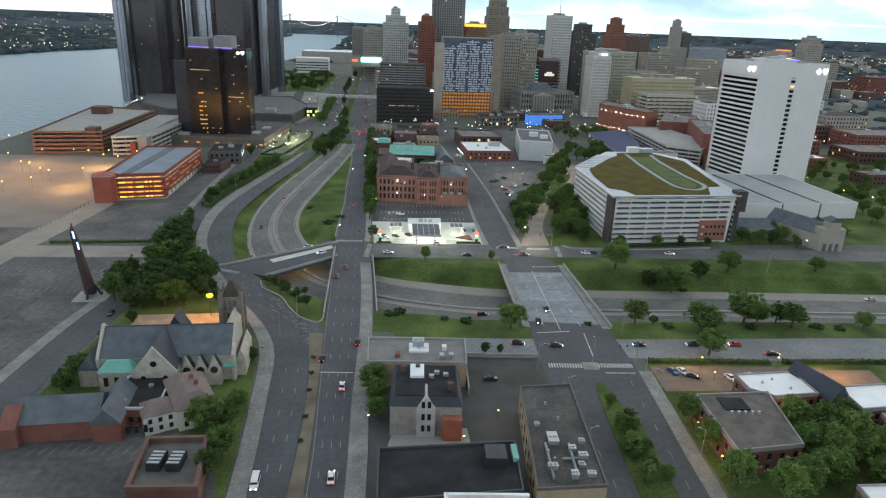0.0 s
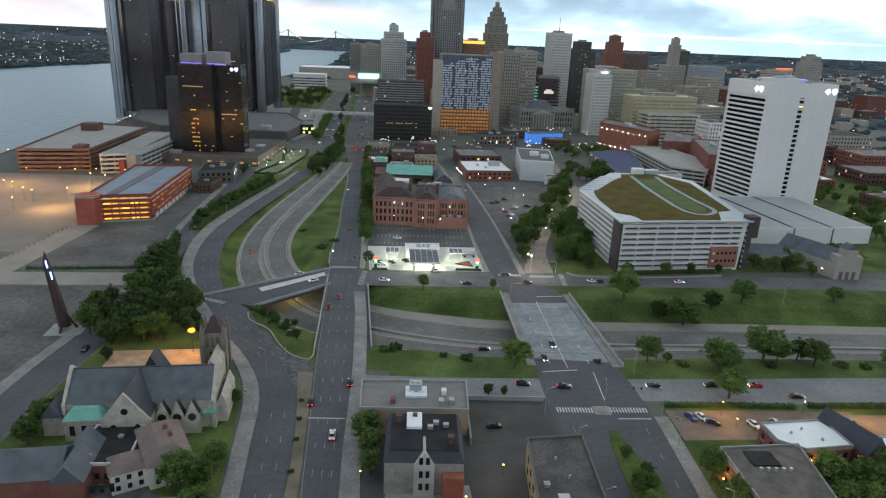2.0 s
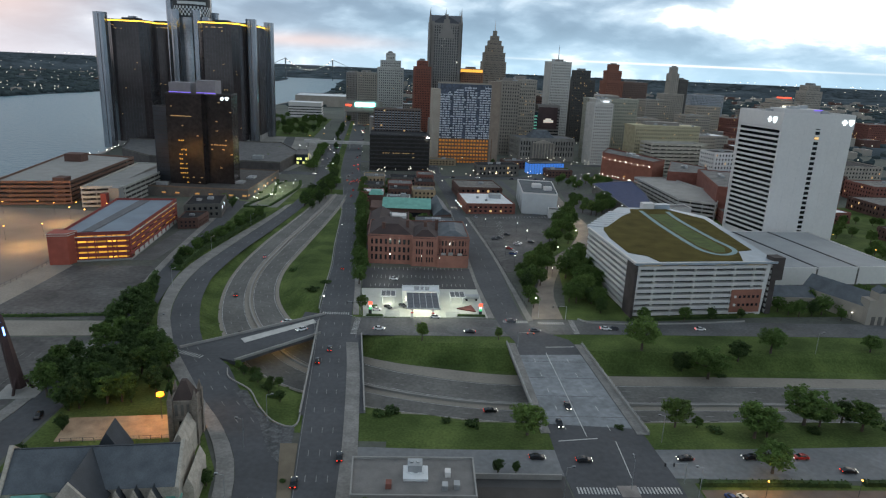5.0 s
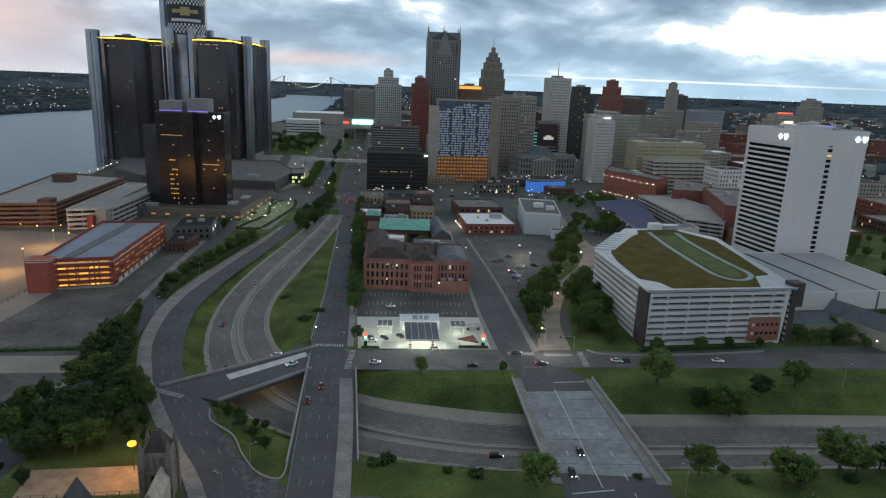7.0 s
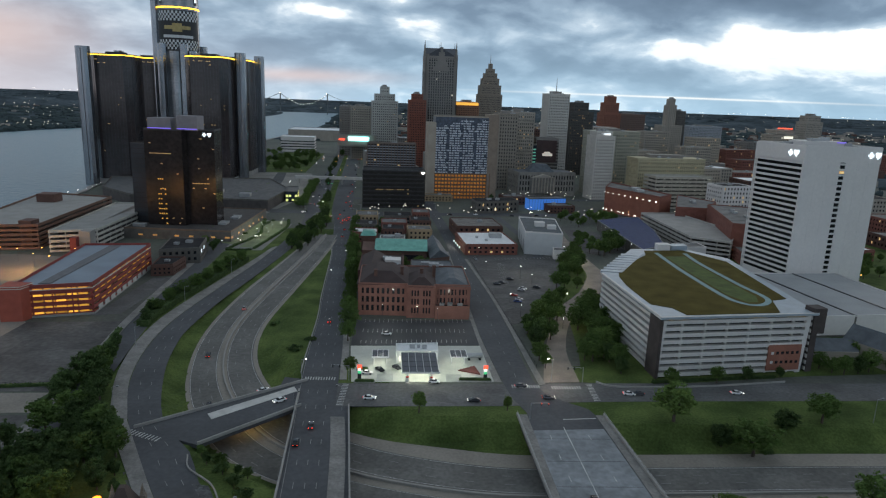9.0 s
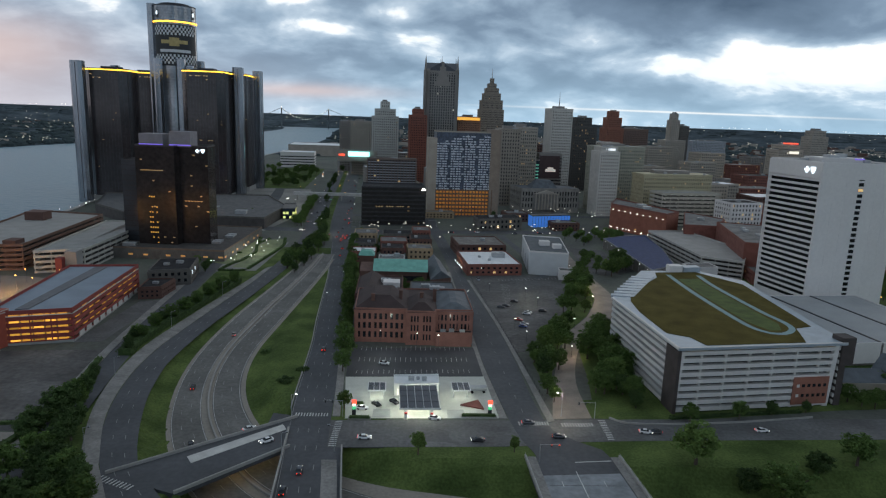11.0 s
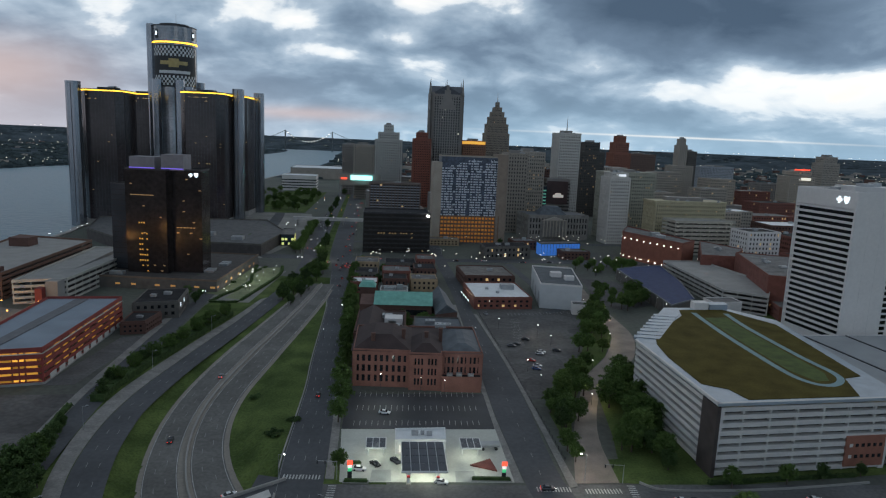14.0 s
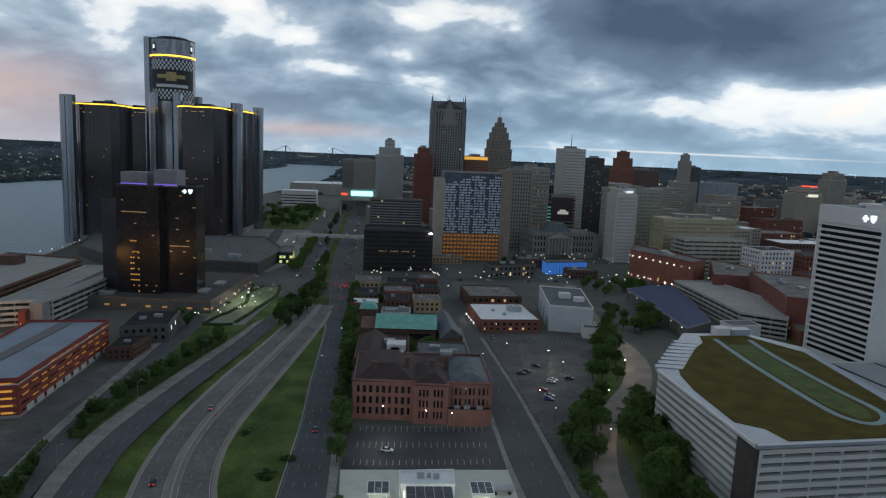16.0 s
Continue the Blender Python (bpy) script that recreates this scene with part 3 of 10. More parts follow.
ribbon("pavement_street_edge", [(51.2, 327), (48.5, 398), (45.5, 449), (38.6, 530)], [(54.0, 328), (50.4, 398), (47.2, 449), (40.4, 530)], PAVING, "narrow pale pavement", 0.09, 40, flat=0.0, kerb=0.14)

# parking lots and yards
LOT_ASPHALT = mat("lot_asphalt", (0.105, 0.1, 0.098), 0.9, tint=(0.07, 0.067, 0.066), scale=0.045, fine=0.5, var=0.42, patch=0.2, cell=0.06)
slab("parking_lot_sculpture", [(-330, 150), (-200, 150), (-193, 300), (-190, 340), (-330, 330)], LOT_ASPHALT, "worn dark parking lot with faded marks", 0.05, category="parking lot")
slab("parking_lot_near", [(-184, 150), (-126, 150), (-122.5, 299), (-177, 296)], LOT_ASPHALT, "worn dark parking lot below the sculpture", 0.05, category="parking lot")
slab("parking_lot_mid", [(-176, 315), (-123.5, 317), (-131, 392), (-173, 388)], LOT_ASPHALT, "worn dark parking lot with faded marks", 0.05, category="parking lot")
slab("parking_lot_sodium", [(-330, 330), (-190, 340), (-187, 392), (-192, 420), (-200, 505), (-235, 515), (-330, 512)], mat("sodium_lot_asphalt", (0.2, 0.185, 0.165), 0.85, tint=(0.15, 0.14, 0.13), scale=0.05, var=0.2), "pale parking lot under sodium lamps", 0.056, category="parking lot")
slab("parking_lot_garage", [(-149, 400), (-137, 402), (-134, 470), (-146, 466)], ASPHALT_WORN, "small worn lot beside the orange garage", 0.056, category="parking lot")
slab("parking_lot_striped", [(-24.0, 366.2), (32.4, 368.6), (31.4, 402), (-25, 399)], ASPHALT_NEW, "dark striped parking lot lit by floodlights", 0.06, category="parking lot")
slab("parking_lot_right", [(50.6, 397), (56, 399), (67, 413), (84, 450), (107, 512), (113, 553), (40.6, 541), (47.4, 449)], LOT_ASPHALT, "grey parking lot with a few cars", 0.06, category="parking lot")
slab("forecourt", [(-20.5, 328.5), (-24.0, 365.6), (32.6, 368), (34.2, 330)], mat("forecourt_concrete", (0.5, 0.51, 0.46), 0.7, tint=(0.42, 0.43, 0.39), scale=0.2, fine=1.5, var=0.12), "pale concrete forecourt of the filling station", 0.1, category="forecourt")
slab("yard_center", [(-11.5, 100), (-13.5, 214), (43, 214), (46.5, 145), (47, 100)], mat("yard_asphalt", (0.082, 0.08, 0.08), 0.9, tint=(0.05, 0.049, 0.05), scale=0.1, var=0.3), "patched yard between flat-roofed buildings", 0.045, category="yard")
slab("court_pale", [(-6, 160), (17, 160), (16, 172), (-4, 172)], CONCRETE, "pale concrete court between houses", 0.07, category="court")
slab("yard_dark_lot", [(18, 189.5), (43, 195), (41, 209), (18, 209)], mat("dark_lot", (0.058, 0.052, 0.048), 0.9, scale=0.1, var=0.3), "small dark parking lot", 0.075, category="parking lot")
slab("lot_townhouse", [(79, 193), (99, 194), (119, 196), (138, 196), (138, 210), (79, 209)], mat("lot_brown", (0.17, 0.125, 0.10), 0.9, scale=0.2, var=0.2), "brownish parking court behind a hedge", 0.07, category="parking lot")
slab("lot_townhouse_far", [(134, 195), (153, 196), (154, 208.5), (135, 208)], MATS["lot_brown"], "brownish parking court behind a hedge", 0.072, category="parking lot")
slab("pavement_block_side", [(34.2, 330), (37.2, 330), (33.8, 380), (32.2, 440), (28.8, 552), (26.4, 552), (30.4, 440), (31.6, 380)], PAVING, "pale pavement beside a brick block", 0.05, category="pavement")
slab("lawn_townhouse", [(76.3, -300), (77.5, 60), (78.5, 212), (300, 212), (300, -300)], GRASS, "shaded lawn between brick townhouses", 0.05, category="lawn")
slab("lawn_church", [(-107.8, -300), (-107, 60), (-106, 300), (-97, 296), (-72, 254), (-61, 237), (-51, 215), (-46.5, 185), (-42, 143), (-36, 60)], GRASS, "shaded lawn round the church", 0.04, category="lawn")
slab("church_yard", [(-104.0, -300), (-104, 60), (-105, 170), (-66, 170.5), (-56, 166), (-48, 158), (-43, 140), (-40, 60)], LOT_ASPHALT, "asphalt yard behind the church", 0.06, category="yard")
slab("lawn_bank", [(-107, 304), (-104, 318), (-108.5, 331), (-114.6, 360), (-116.6, 392), (-114.2, 420), (-107.7, 467), (-100.2, 517), (-97, 542), (-124, 542), (-125, 531), (-118.5, 397)], GRASS, "strip of lawn with dense trees", 0.05, category="lawn")
slab("lawn_garage", [(56, 332), (94, 329), (164, 340), (230, 346), (230, 470), (130, 480), (94, 402), (92, 350), (60, 345)], GRASS, "lawn round the green-roofed garage", 0.045, category="lawn")
slab("lawn_tower", [(230, 346), (420, 350), (420, 620), (230, 620)], GRASS, "park lawn behind the white tower", 0.045, category="lawn")
slab("pavement_corner", [(-47, 305.5), (-36.5, 305.5), (-37.5, 330), (-46, 332)], ASPHALT, "asphalt corner where the loop bridge meets the avenue", 0.058, category="road")
slab("island_kerb", [(56.6, 205.4), (61.6, 205.4), (61.8, 210.4), (56.4, 210.2)], mat("island_concrete", (0.25, 0.225, 0.21), 0.9, var=0.25), "concrete traffic island with a worn kerb", 0.2, category="traffic island")
slab("plaza", [(-128, 540), (-101, 542), (-97, 640), (-140, 668), (-150, 640)], mat("plaza_paving", (0.22, 0.215, 0.2), 0.9, tint=(0.17, 0.17, 0.155), scale=0.08, var=0.2), "plaza with planted beds and many small lamps", 0.05, category="plaza")

slab("plaza_riverside", [(-190, 690), (-128, 690), (-110, 800), (-118, 900), (-135, 1010), (-330, 1010), (-330, 860), (-200, 860)], mat("riverside_paving", (0.28, 0.27, 0.25), 0.9, tint=(0.2, 0.195, 0.18), scale=0.03, var=0.3), "pale paved forecourt of the riverside towers", 0.04, category="plaza")
slab("lawn_riverside", [(-176, 1015), (-146, 1020), (-160, 1345), (-235, 1345), (-225, 1015)], GRASS, "lawn with trees beside the avenue", 0.05, category="lawn")
ribbon("road_river_drive", [(-150, 690), (-170, 900), (-182, 1010)], [(-138, 690), (-156, 900), (-170, 1010)], ASPHALT, "drive beside the riverside towers", 0.085, 30, flat=0.0)
ribbon("road_block_street", [(80, 700), (92, 560), (82, 540)], [(86, 700), (98, 560), (88, 538)], ASPHALT, "narrow street between shops", 0.07, 20, flat=0.0)
# river with its quay
RIVER_NEAR = [(-352, 100), (-350, 400), (-343, 564), (-346, 622), (-331, 678), (-337, 790), (-346, 835), (-352, 1000), (-345, 1300), (-335, 1656), (-315, 2088), (-335, 2800), (-400, 3500), (-452, 4280)]
RIVER_FAR = [(-1250, 100), (-1100, 700), (-1000, 1200), (-925, 1544), (-896, 1730), (-852, 1977), (-790, 2400), (-735, 2800), (-690, 3258), (-700, 3700), (-740, 4000), (-800, 4200), (-1000, 4280)]
ribbon("water_river", RIVER_FAR, RIVER_NEAR, WATER, "broad calm grey-blue river", 0.12, 160, flat=0.0)
barrier("quay", spline(RIVER_NEAR[:11], 12.0), 1.1, 5.0, CONCRETE, "concrete riverside promenade", base=0.0, category="quay")

# bridges: decks, parapets, sidewalks


def bridge(name, left, right, label, deck_mat, n=14, thick=1.3):
    th = thing(name, Matrix(), label, "bridge", "road bridges over the freeway", "structure")
    a = [np.array(q[:2]) for q in left]
    b = [np.array(q[:2]) for q in right]
    pts = a + b[::-1]
    part("deck", Shape().prism([tuple(p) for p in pts], -thick, 0.055), deck_mat, th)
    for line in (a, b):
        p, q = line[0], line[-1]
        d = (q - p) / np.linalg.norm(q - p)
        nrm = np.array((d[1], -d[0]))
        side = 0.25
        s = Shape()
        s.add([(*(p - nrm * side), 0.0), (*(q - nrm * side), 0.0), (*(q + nrm * side), 0.0), (*(p + nrm * side), 0.0),
               (*(p - nrm * side), 1.05), (*(q - nrm * side), 1.05), (*(q + nrm * side), 1.05), (*(p + nrm * side), 1.05)],
              [(3, 2, 1, 0), (4, 5, 6, 7), (0, 1, 5, 4), (1, 2, 6, 5), (2, 3, 7, 6), (3, 0, 4, 7)])
        part("parapet", s, CONCRETE, th, "pale concrete parapet")
    return th


def piers(th, spots, z0):
    for x, y in spots:
        part("pier", Shape().cone(x, y, z0, -1.2, 0.6, 0.6, 10), CONCRETE, th)


av = bridge("avenue_bridge", [(-33.4, 244), (-38.6, 320)], [(-13.5, 246), (-19.5, 308)], "concrete bridge carrying the avenue over the freeway", ASPHALT)
piers(av, [(-34, 281), (-28, 279), (-21, 277)], -6.2)
cb = bridge("cross_street_bridge", [(40.9, 236), (39.0, 303)], [(74.0, 236), (69.4, 303)], "wide pale concrete bridge over the freeway", ASPHALT)
piers(cb, [(44, 269.5), (51, 269.5), (58, 270), (65, 270), (70, 270)], -6.2)
part("deck_surface", Shape().prism([(43.7, 241.5), (70.0, 239.5), (66.8, 293.5), (42.6, 292.0)], -0.1, 0.115), DECK, cb, "pale worn concrete deck surface")
for k in range(4):
    y = 246 + 13.5 * k
    part("deck_joint", Shape().box(43.5, y, 0.1, 69.6 - (y - 240) * 0.06, y + 0.22, 0.122), ASPHALT, cb, "dark expansion joint")
part("deck_walk", Shape().prism([(41.2, 236), (43.6, 236), (42.4, 303), (39.3, 303)], 0.0, 0.27), PAVING, cb, "pale raised bridge sidewalk")
part("deck_walk", Shape().prism([(70.4, 236), (73.7, 236), (69.1, 303), (66.6, 303)], 0.0, 0.27), PAVING, cb, "pale raised bridge sidewalk")
for x in range(12):
    y = 238 + 5.6 * x
    part("rail_post", Shape().box(40.9 - (y - 236) * 0.028 - 0.12, y, 1.0, 40.9 - (y - 236) * 0.028 + 0.12, y + 0.24, 1.6), METAL, cb)
    part("rail_post", Shape().box(74.0 - (y - 236) * 0.0687 - 0.12, y, 1.0, 74.0 - (y - 236) * 0.0687 + 0.12, y + 0.24, 1.6), METAL, cb)
part("rail", Shape().tube((40.9, 236, 1.6), (39.0, 303, 1.6), 0.06, 6), METAL, cb)
part("rail", Shape().tube((74.0, 236, 1.6), (69.4, 303, 1.6), 0.06, 6), METAL, cb)
lb = bridge("loop_bridge", [(-86, 291), (-37, 329)], [(-63, 281), (-36, 308)], "concrete bridge over the curved ramps", ASPHALT)
piers(lb, [(-70, 303), (-62, 306), (-54, 311)], -6.2)
part("deck_walk", Shape().prism([(-66, 301.2), (-63.6, 297.4), (-39.3, 319.6), (-41, 323.2)], -0.1, 0.2), mat("pale_walk", (0.5, 0.49, 0.47), 0.8, var=0.15), lb, "pale sidewalk strip")

# ---- road markings ----


def dashes(name, left, right, share, y0, y1, dash=3.0, gap=9.0, width=0.16, z=0.1, material=PAINT_WHITE, solid=False):
    """A lane line at a share of the way from the left to the right edge, between y0 and y1 along the line."""
    a = np.array([q[:2] for q in spline(left, 2.0)])
    b = np.array([q[:2] for q in spline(right, 2.0)])
    k = 400

    def res(p):
        s = np.r_[0, np.cumsum(np.hypot(*np.diff(p, axis=0).T))]
        return np.c_[np.interp(np.linspace(0, s[-1], k), s, p[:, 0]), np.interp(np.linspace(0, s[-1], k), s, p[:, 1])]
    a, b = res(a), res(b)
    m = a + (b - a) * share
    m = m[(m[:, 1] >= y0) & (m[:, 1] <= y1)]
    s = np.r_[0, np.cumsum(np.hypot(*np.diff(m, axis=0).T))]
    sh, at = Shape(), 0.0
    step = dash + gap if not solid else 6.0
    run = dash if not solid else 6.0
    while at + run <= s[-1]:
        p = [np.array((np.interp(q, s, m[:, 0]), np.interp(q, s, m[:, 1]))) for q in (at, at + run)]
        d = (p[1] - p[0]) / max(1e-6, np.linalg.norm(p[1] - p[0]))
        w = np.array((d[1], -d[0])) * width / 2
        sh.add([(*(p[0] - w), z), (*(p[0] + w), z), (*(p[1] + w), z), (*(p[1] - w), z)], [(0, 1, 2, 3)])
        at += step
    if sh.v:
        tagged(new(name, sh.mesh(name, material)), "faded white lane lines on asphalt", "road marking", "", "structure")


for share in (0.25, 0.5, 0.75):
    dashes("lane_line", W_LEFT, W_RIGHT, share, 90, 640)
for share in (0.36, 0.7):
    dashes("lane_line", E_LEFT, E_RIGHT, share, 90, 215)
for share in (0.34, 0.67):
    dashes("lane_line", E_LEFT, E_RIGHT, share, 235, 640)
dashes("edge_line", W_LEFT, W_RIGHT, 0.03, 90, 650, solid=True, width=0.14)


def fw_line(share, solid=False):
    sh = Shape()
    ln = offset_by(fw_near, across(share))
    m = np.array([q[:2] for q in spline(ln, 3.0)])
    s = np.r_[0, np.cumsum(np.hypot(*np.diff(m, axis=0).T))]
    at = 0.0
    while at + 6 < s[-1]:
        p = [np.array((np.interp(q, s, m[:, 0]), np.interp(q, s, m[:, 1]))) for q in (at, at + (6.0 if solid else 3.2))]
        d = (p[1] - p[0]) / np.linalg.norm(p[1] - p[0])
        w = np.array((d[1], -d[0])) * 0.09
        z = [height(*q) + 0.16 for q in p]
        sh.add([(*(p[0] - w), z[0]), (*(p[0] + w), z[0]), (*(p[1] + w), z[1]), (*(p[1] - w), z[1])], [(0, 1, 2, 3)])
        at += 6.0 if solid else 12.0
    tagged(new("lane_line", sh.mesh("lane_line", PAINT_BRIGHT if solid else PAINT_WHITE)), "faded white lane lines on the freeway", "road marking", "", "structure")


for share in (-0.71, -0.47, 0.34, 0.6):
    fw_line(share)
for share in (-0.94, 0.84, -0.24, 0.1):
    fw_line(share, True)


def stripes(name, p0, p1, count, length, width=0.45, z=0.13, across=None, label="white painted crosswalk bars"):
    """Bars side by side from p0 to p1, each length long across that line."""
    p0, p1 = np.array(p0, float), np.array(p1, float)
    d = (p1 - p0) / np.linalg.norm(p1 - p0)
    nrm = np.array(across, float) if across else np.array((d[1], -d[0]))
    sh = Shape()
    for i in range(count):
        c = p0 + (p1 - p0) * (i / max(1, count - 1))
        w, h = d * width / 2, nrm * length / 2
        sh.add([(*(c - w - h), z), (*(c + w - h), z), (*(c + w + h), z), (*(c - w + h), z)], [(0, 1, 2, 3)])
    tagged(new(name, sh.mesh(name, PAINT_BRIGHT if name != "bay_line" else PAINT_WHITE)), label, "road marking", "", "structure")


stripes("bay_line", (-94, 160), (-68.5, 160.6), 11, 4.2, 0.12, across=(0.22, 0.975), label="faded white parking bay lines")
for y in (165, 190, 215, 262, 282):
    stripes("bay_line", (-174, y), (-130, y), 16, 4.8, 0.12, label="faded white parking bay lines")
stripes("crosswalk", (45.5, 208), (56, 208), 13, 2.8)
stripes("crosswalk", (62, 208.5), (73, 208.5), 13, 2.8)
stripes("crosswalk", (40.8, 326), (51, 326.2), 12, 2.8)
stripes("crosswalk", (56, 325.4), (66.8, 325.8), 12, 2.8)
stripes("crosswalk", (-89, 290), (-76, 284), 12, 2.6)
stripes("crosswalk", (-38, 331), (-27, 331), 12, 2.6)
stripes("crosswalk", (-22.8, 309), (-22.3, 326), 14, 2.4)
stripes("crosswalk", (70.5, 315), (71, 329), 12, 2.4)
stripes("stop_line", (51.3, 232.6), (58, 233.6), 1, 0.5, 12.4, label="white painted stop line")
stripes("stop_line", (68.0, 203.7), (73, 203.8), 1, 0.5, 10.0, label="white painted stop line")
stripes("stop_line", (-23.5, 201.0), (-18, 201), 1, 0.5, 11.0, label="white painted stop line")
stripes("stop_line", (60.2, 300.4), (67, 301), 1, 0.5, 11.8, label="white painted stop line")
for share in (0.14, 0.86):
    dashes("lane_line", [(47.5, 100), (47.5, 144), (44, 200)], [(72.5, 100), (72.5, 144), (74, 200)], share, 100, 200, z=0.11)
BRIGHT = mat("bright_road_paint", (0.55, 0.55, 0.54), 0.7, var=0.3, fine=2)
dashes("lane_line", [(53.4, 234.5), (52.6, 297)], [(55.4, 234.5), (54.0, 297)], 0.5, 234, 298, z=0.14, width=0.24, material=BRIGHT, solid=True)
dashes("lane_line", [(61.4, 214), (62.4, 233)], [(61.8, 214), (62.8, 233)], 0.5, 214, 234, z=0.14, width=0.26, material=BRIGHT, solid=True)
for share in (0.2, 0.72):
    dashes("lane_line", [(43.5, 236), (42.6, 300)], [(70.2, 236), (66.7, 300)], share, 238, 296, z=0.14, width=0.2, material=BRIGHT)
dashes("lane_line", [(37, 335), (34.2, 380), (32.6, 436), (29.4, 542), (17.5, 723)], [(50, 335), (48.3, 398), (45.3, 449), (38.4, 530), (27.8, 725)], 0.5, 335, 720, z=0.11)
# bays of the striped lot
stripes("bay_lines", (-20, 399), (27, 401), 22, 5.0, 0.14, 0.075, across=(0, 1), label="white parking bay lines")
stripes("bay_lines", (-20, 385), (27, 387), 22, 5.0, 0.14, 0.075, across=(0, 1), label="white parking bay lines")
stripes("bay_lines", (-20, 371), (27, 373.5), 22, 4.0, 0.14, 0.075, across=(0, 1), label="white parking bay lines")
stripes("bay_lines", (60, 532), (104, 541), 20, 5.0, 0.14, 0.075, across=(0, 1), label="white parking bay lines")
stripes("bay_lines", (58, 470), (62, 520), 18, 5.0, 0.14, 0.075, across=(1, 0), label="white parking bay lines")

barrier("kerb_avenue", spline([(-40.6, 336), (-41.4, 350), (-43.4, 402), (-46.7, 444), (-52.2, 532), (-55.2, 556)], 4.0), 0.55, 0.4, CONCRETE, "pale low wall between the avenue and the grass bank", base=0.0, category="wall")
# the triangular island: a kerb round its grass and a worn paved tongue
barrier("kerb_island", spline([(-64, 275), (-61.3, 267.8), (-52.6, 259.6), (-47, 249), (-41.5, 240.8), (-36.5, 237.2), (-34, 237.2), (-33.2, 240), (-33.4, 245)], 1.2), 0.45, 0.4, CONCRETE, "pale kerb round the grass island", base=0.0, category="kerb")
slab("paved_tongue", [(-58, 260), (-53.2, 259.2), (-47.6, 248.6), (-42, 240.2), (-36.6, 236.6), (-33.6, 236.4), (-32.2, 215), (-38.6, 223), (-45, 240)], mat("tongue_pavers", (0.12, 0.125, 0.13), 0.9, tint=(0.05, 0.052, 0.056), scale=0.5, fine=1.6, var=0.5, patch=0.3, cell=0.8), "worn mottled paving between two roadways", 0.115, category="pavement")

import collections

# ---- building kit ----


def rect(cx, cy, w, d, rot=0.0):
    c, s = math.cos(radians(rot)), math.sin(radians(rot))
    return [(cx + x * c - y * s, cy + x * s + y * c) for x, y in ((-w / 2, -d / 2), (w / 2, -d / 2), (w / 2, d / 2), (-w / 2, d / 2))]


def along(shape, p, q, s0, s1, o0, o1, z0, z1, mi=0):
    """A box on the edge p to q of an outline: from s0 to s1 metres along it, o0 to o1 metres outwards."""
    p, q = np.array(p, float), np.array(q, float)
    d = (q - p) / np.linalg.norm(q - p)
    n = np.array((d[1], -d[0]))
    a, b, c, e = p + d * s0 + n * o1, p + d * s1 + n * o1, p + d * s1 + n * o0, p + d * s0 + n * o0
    return shape.add([(*a, z0), (*b, z0), (*c, z0), (*e, z0), (*a, z1), (*b, z1), (*c, z1), (*e, z1)],
                     [(3, 2, 1, 0), (4, 5, 6, 7), (0, 1, 5, 4), (1, 2, 6, 5), (2, 3, 7, 6), (3, 0, 4, 7)], mi)


def grow(poly, d):
    """The outline moved outwards by d metres."""
    out, n = [], len(poly)
    for i in range(n):
        p, q, r = (np.array(poly[k % n], float) for k in (i - 1, i, i + 1))
        a, b = (q - p) / np.linalg.norm(q - p), (r - q) / np.linalg.norm(r - q)
        na, nb = np.array((a[1], -a[0])), np.array((b[1], -b[0]))
        m = na + nb
        out.append(tuple(q + m * d / max(0.3, 1 + na @ nb)))
    return out


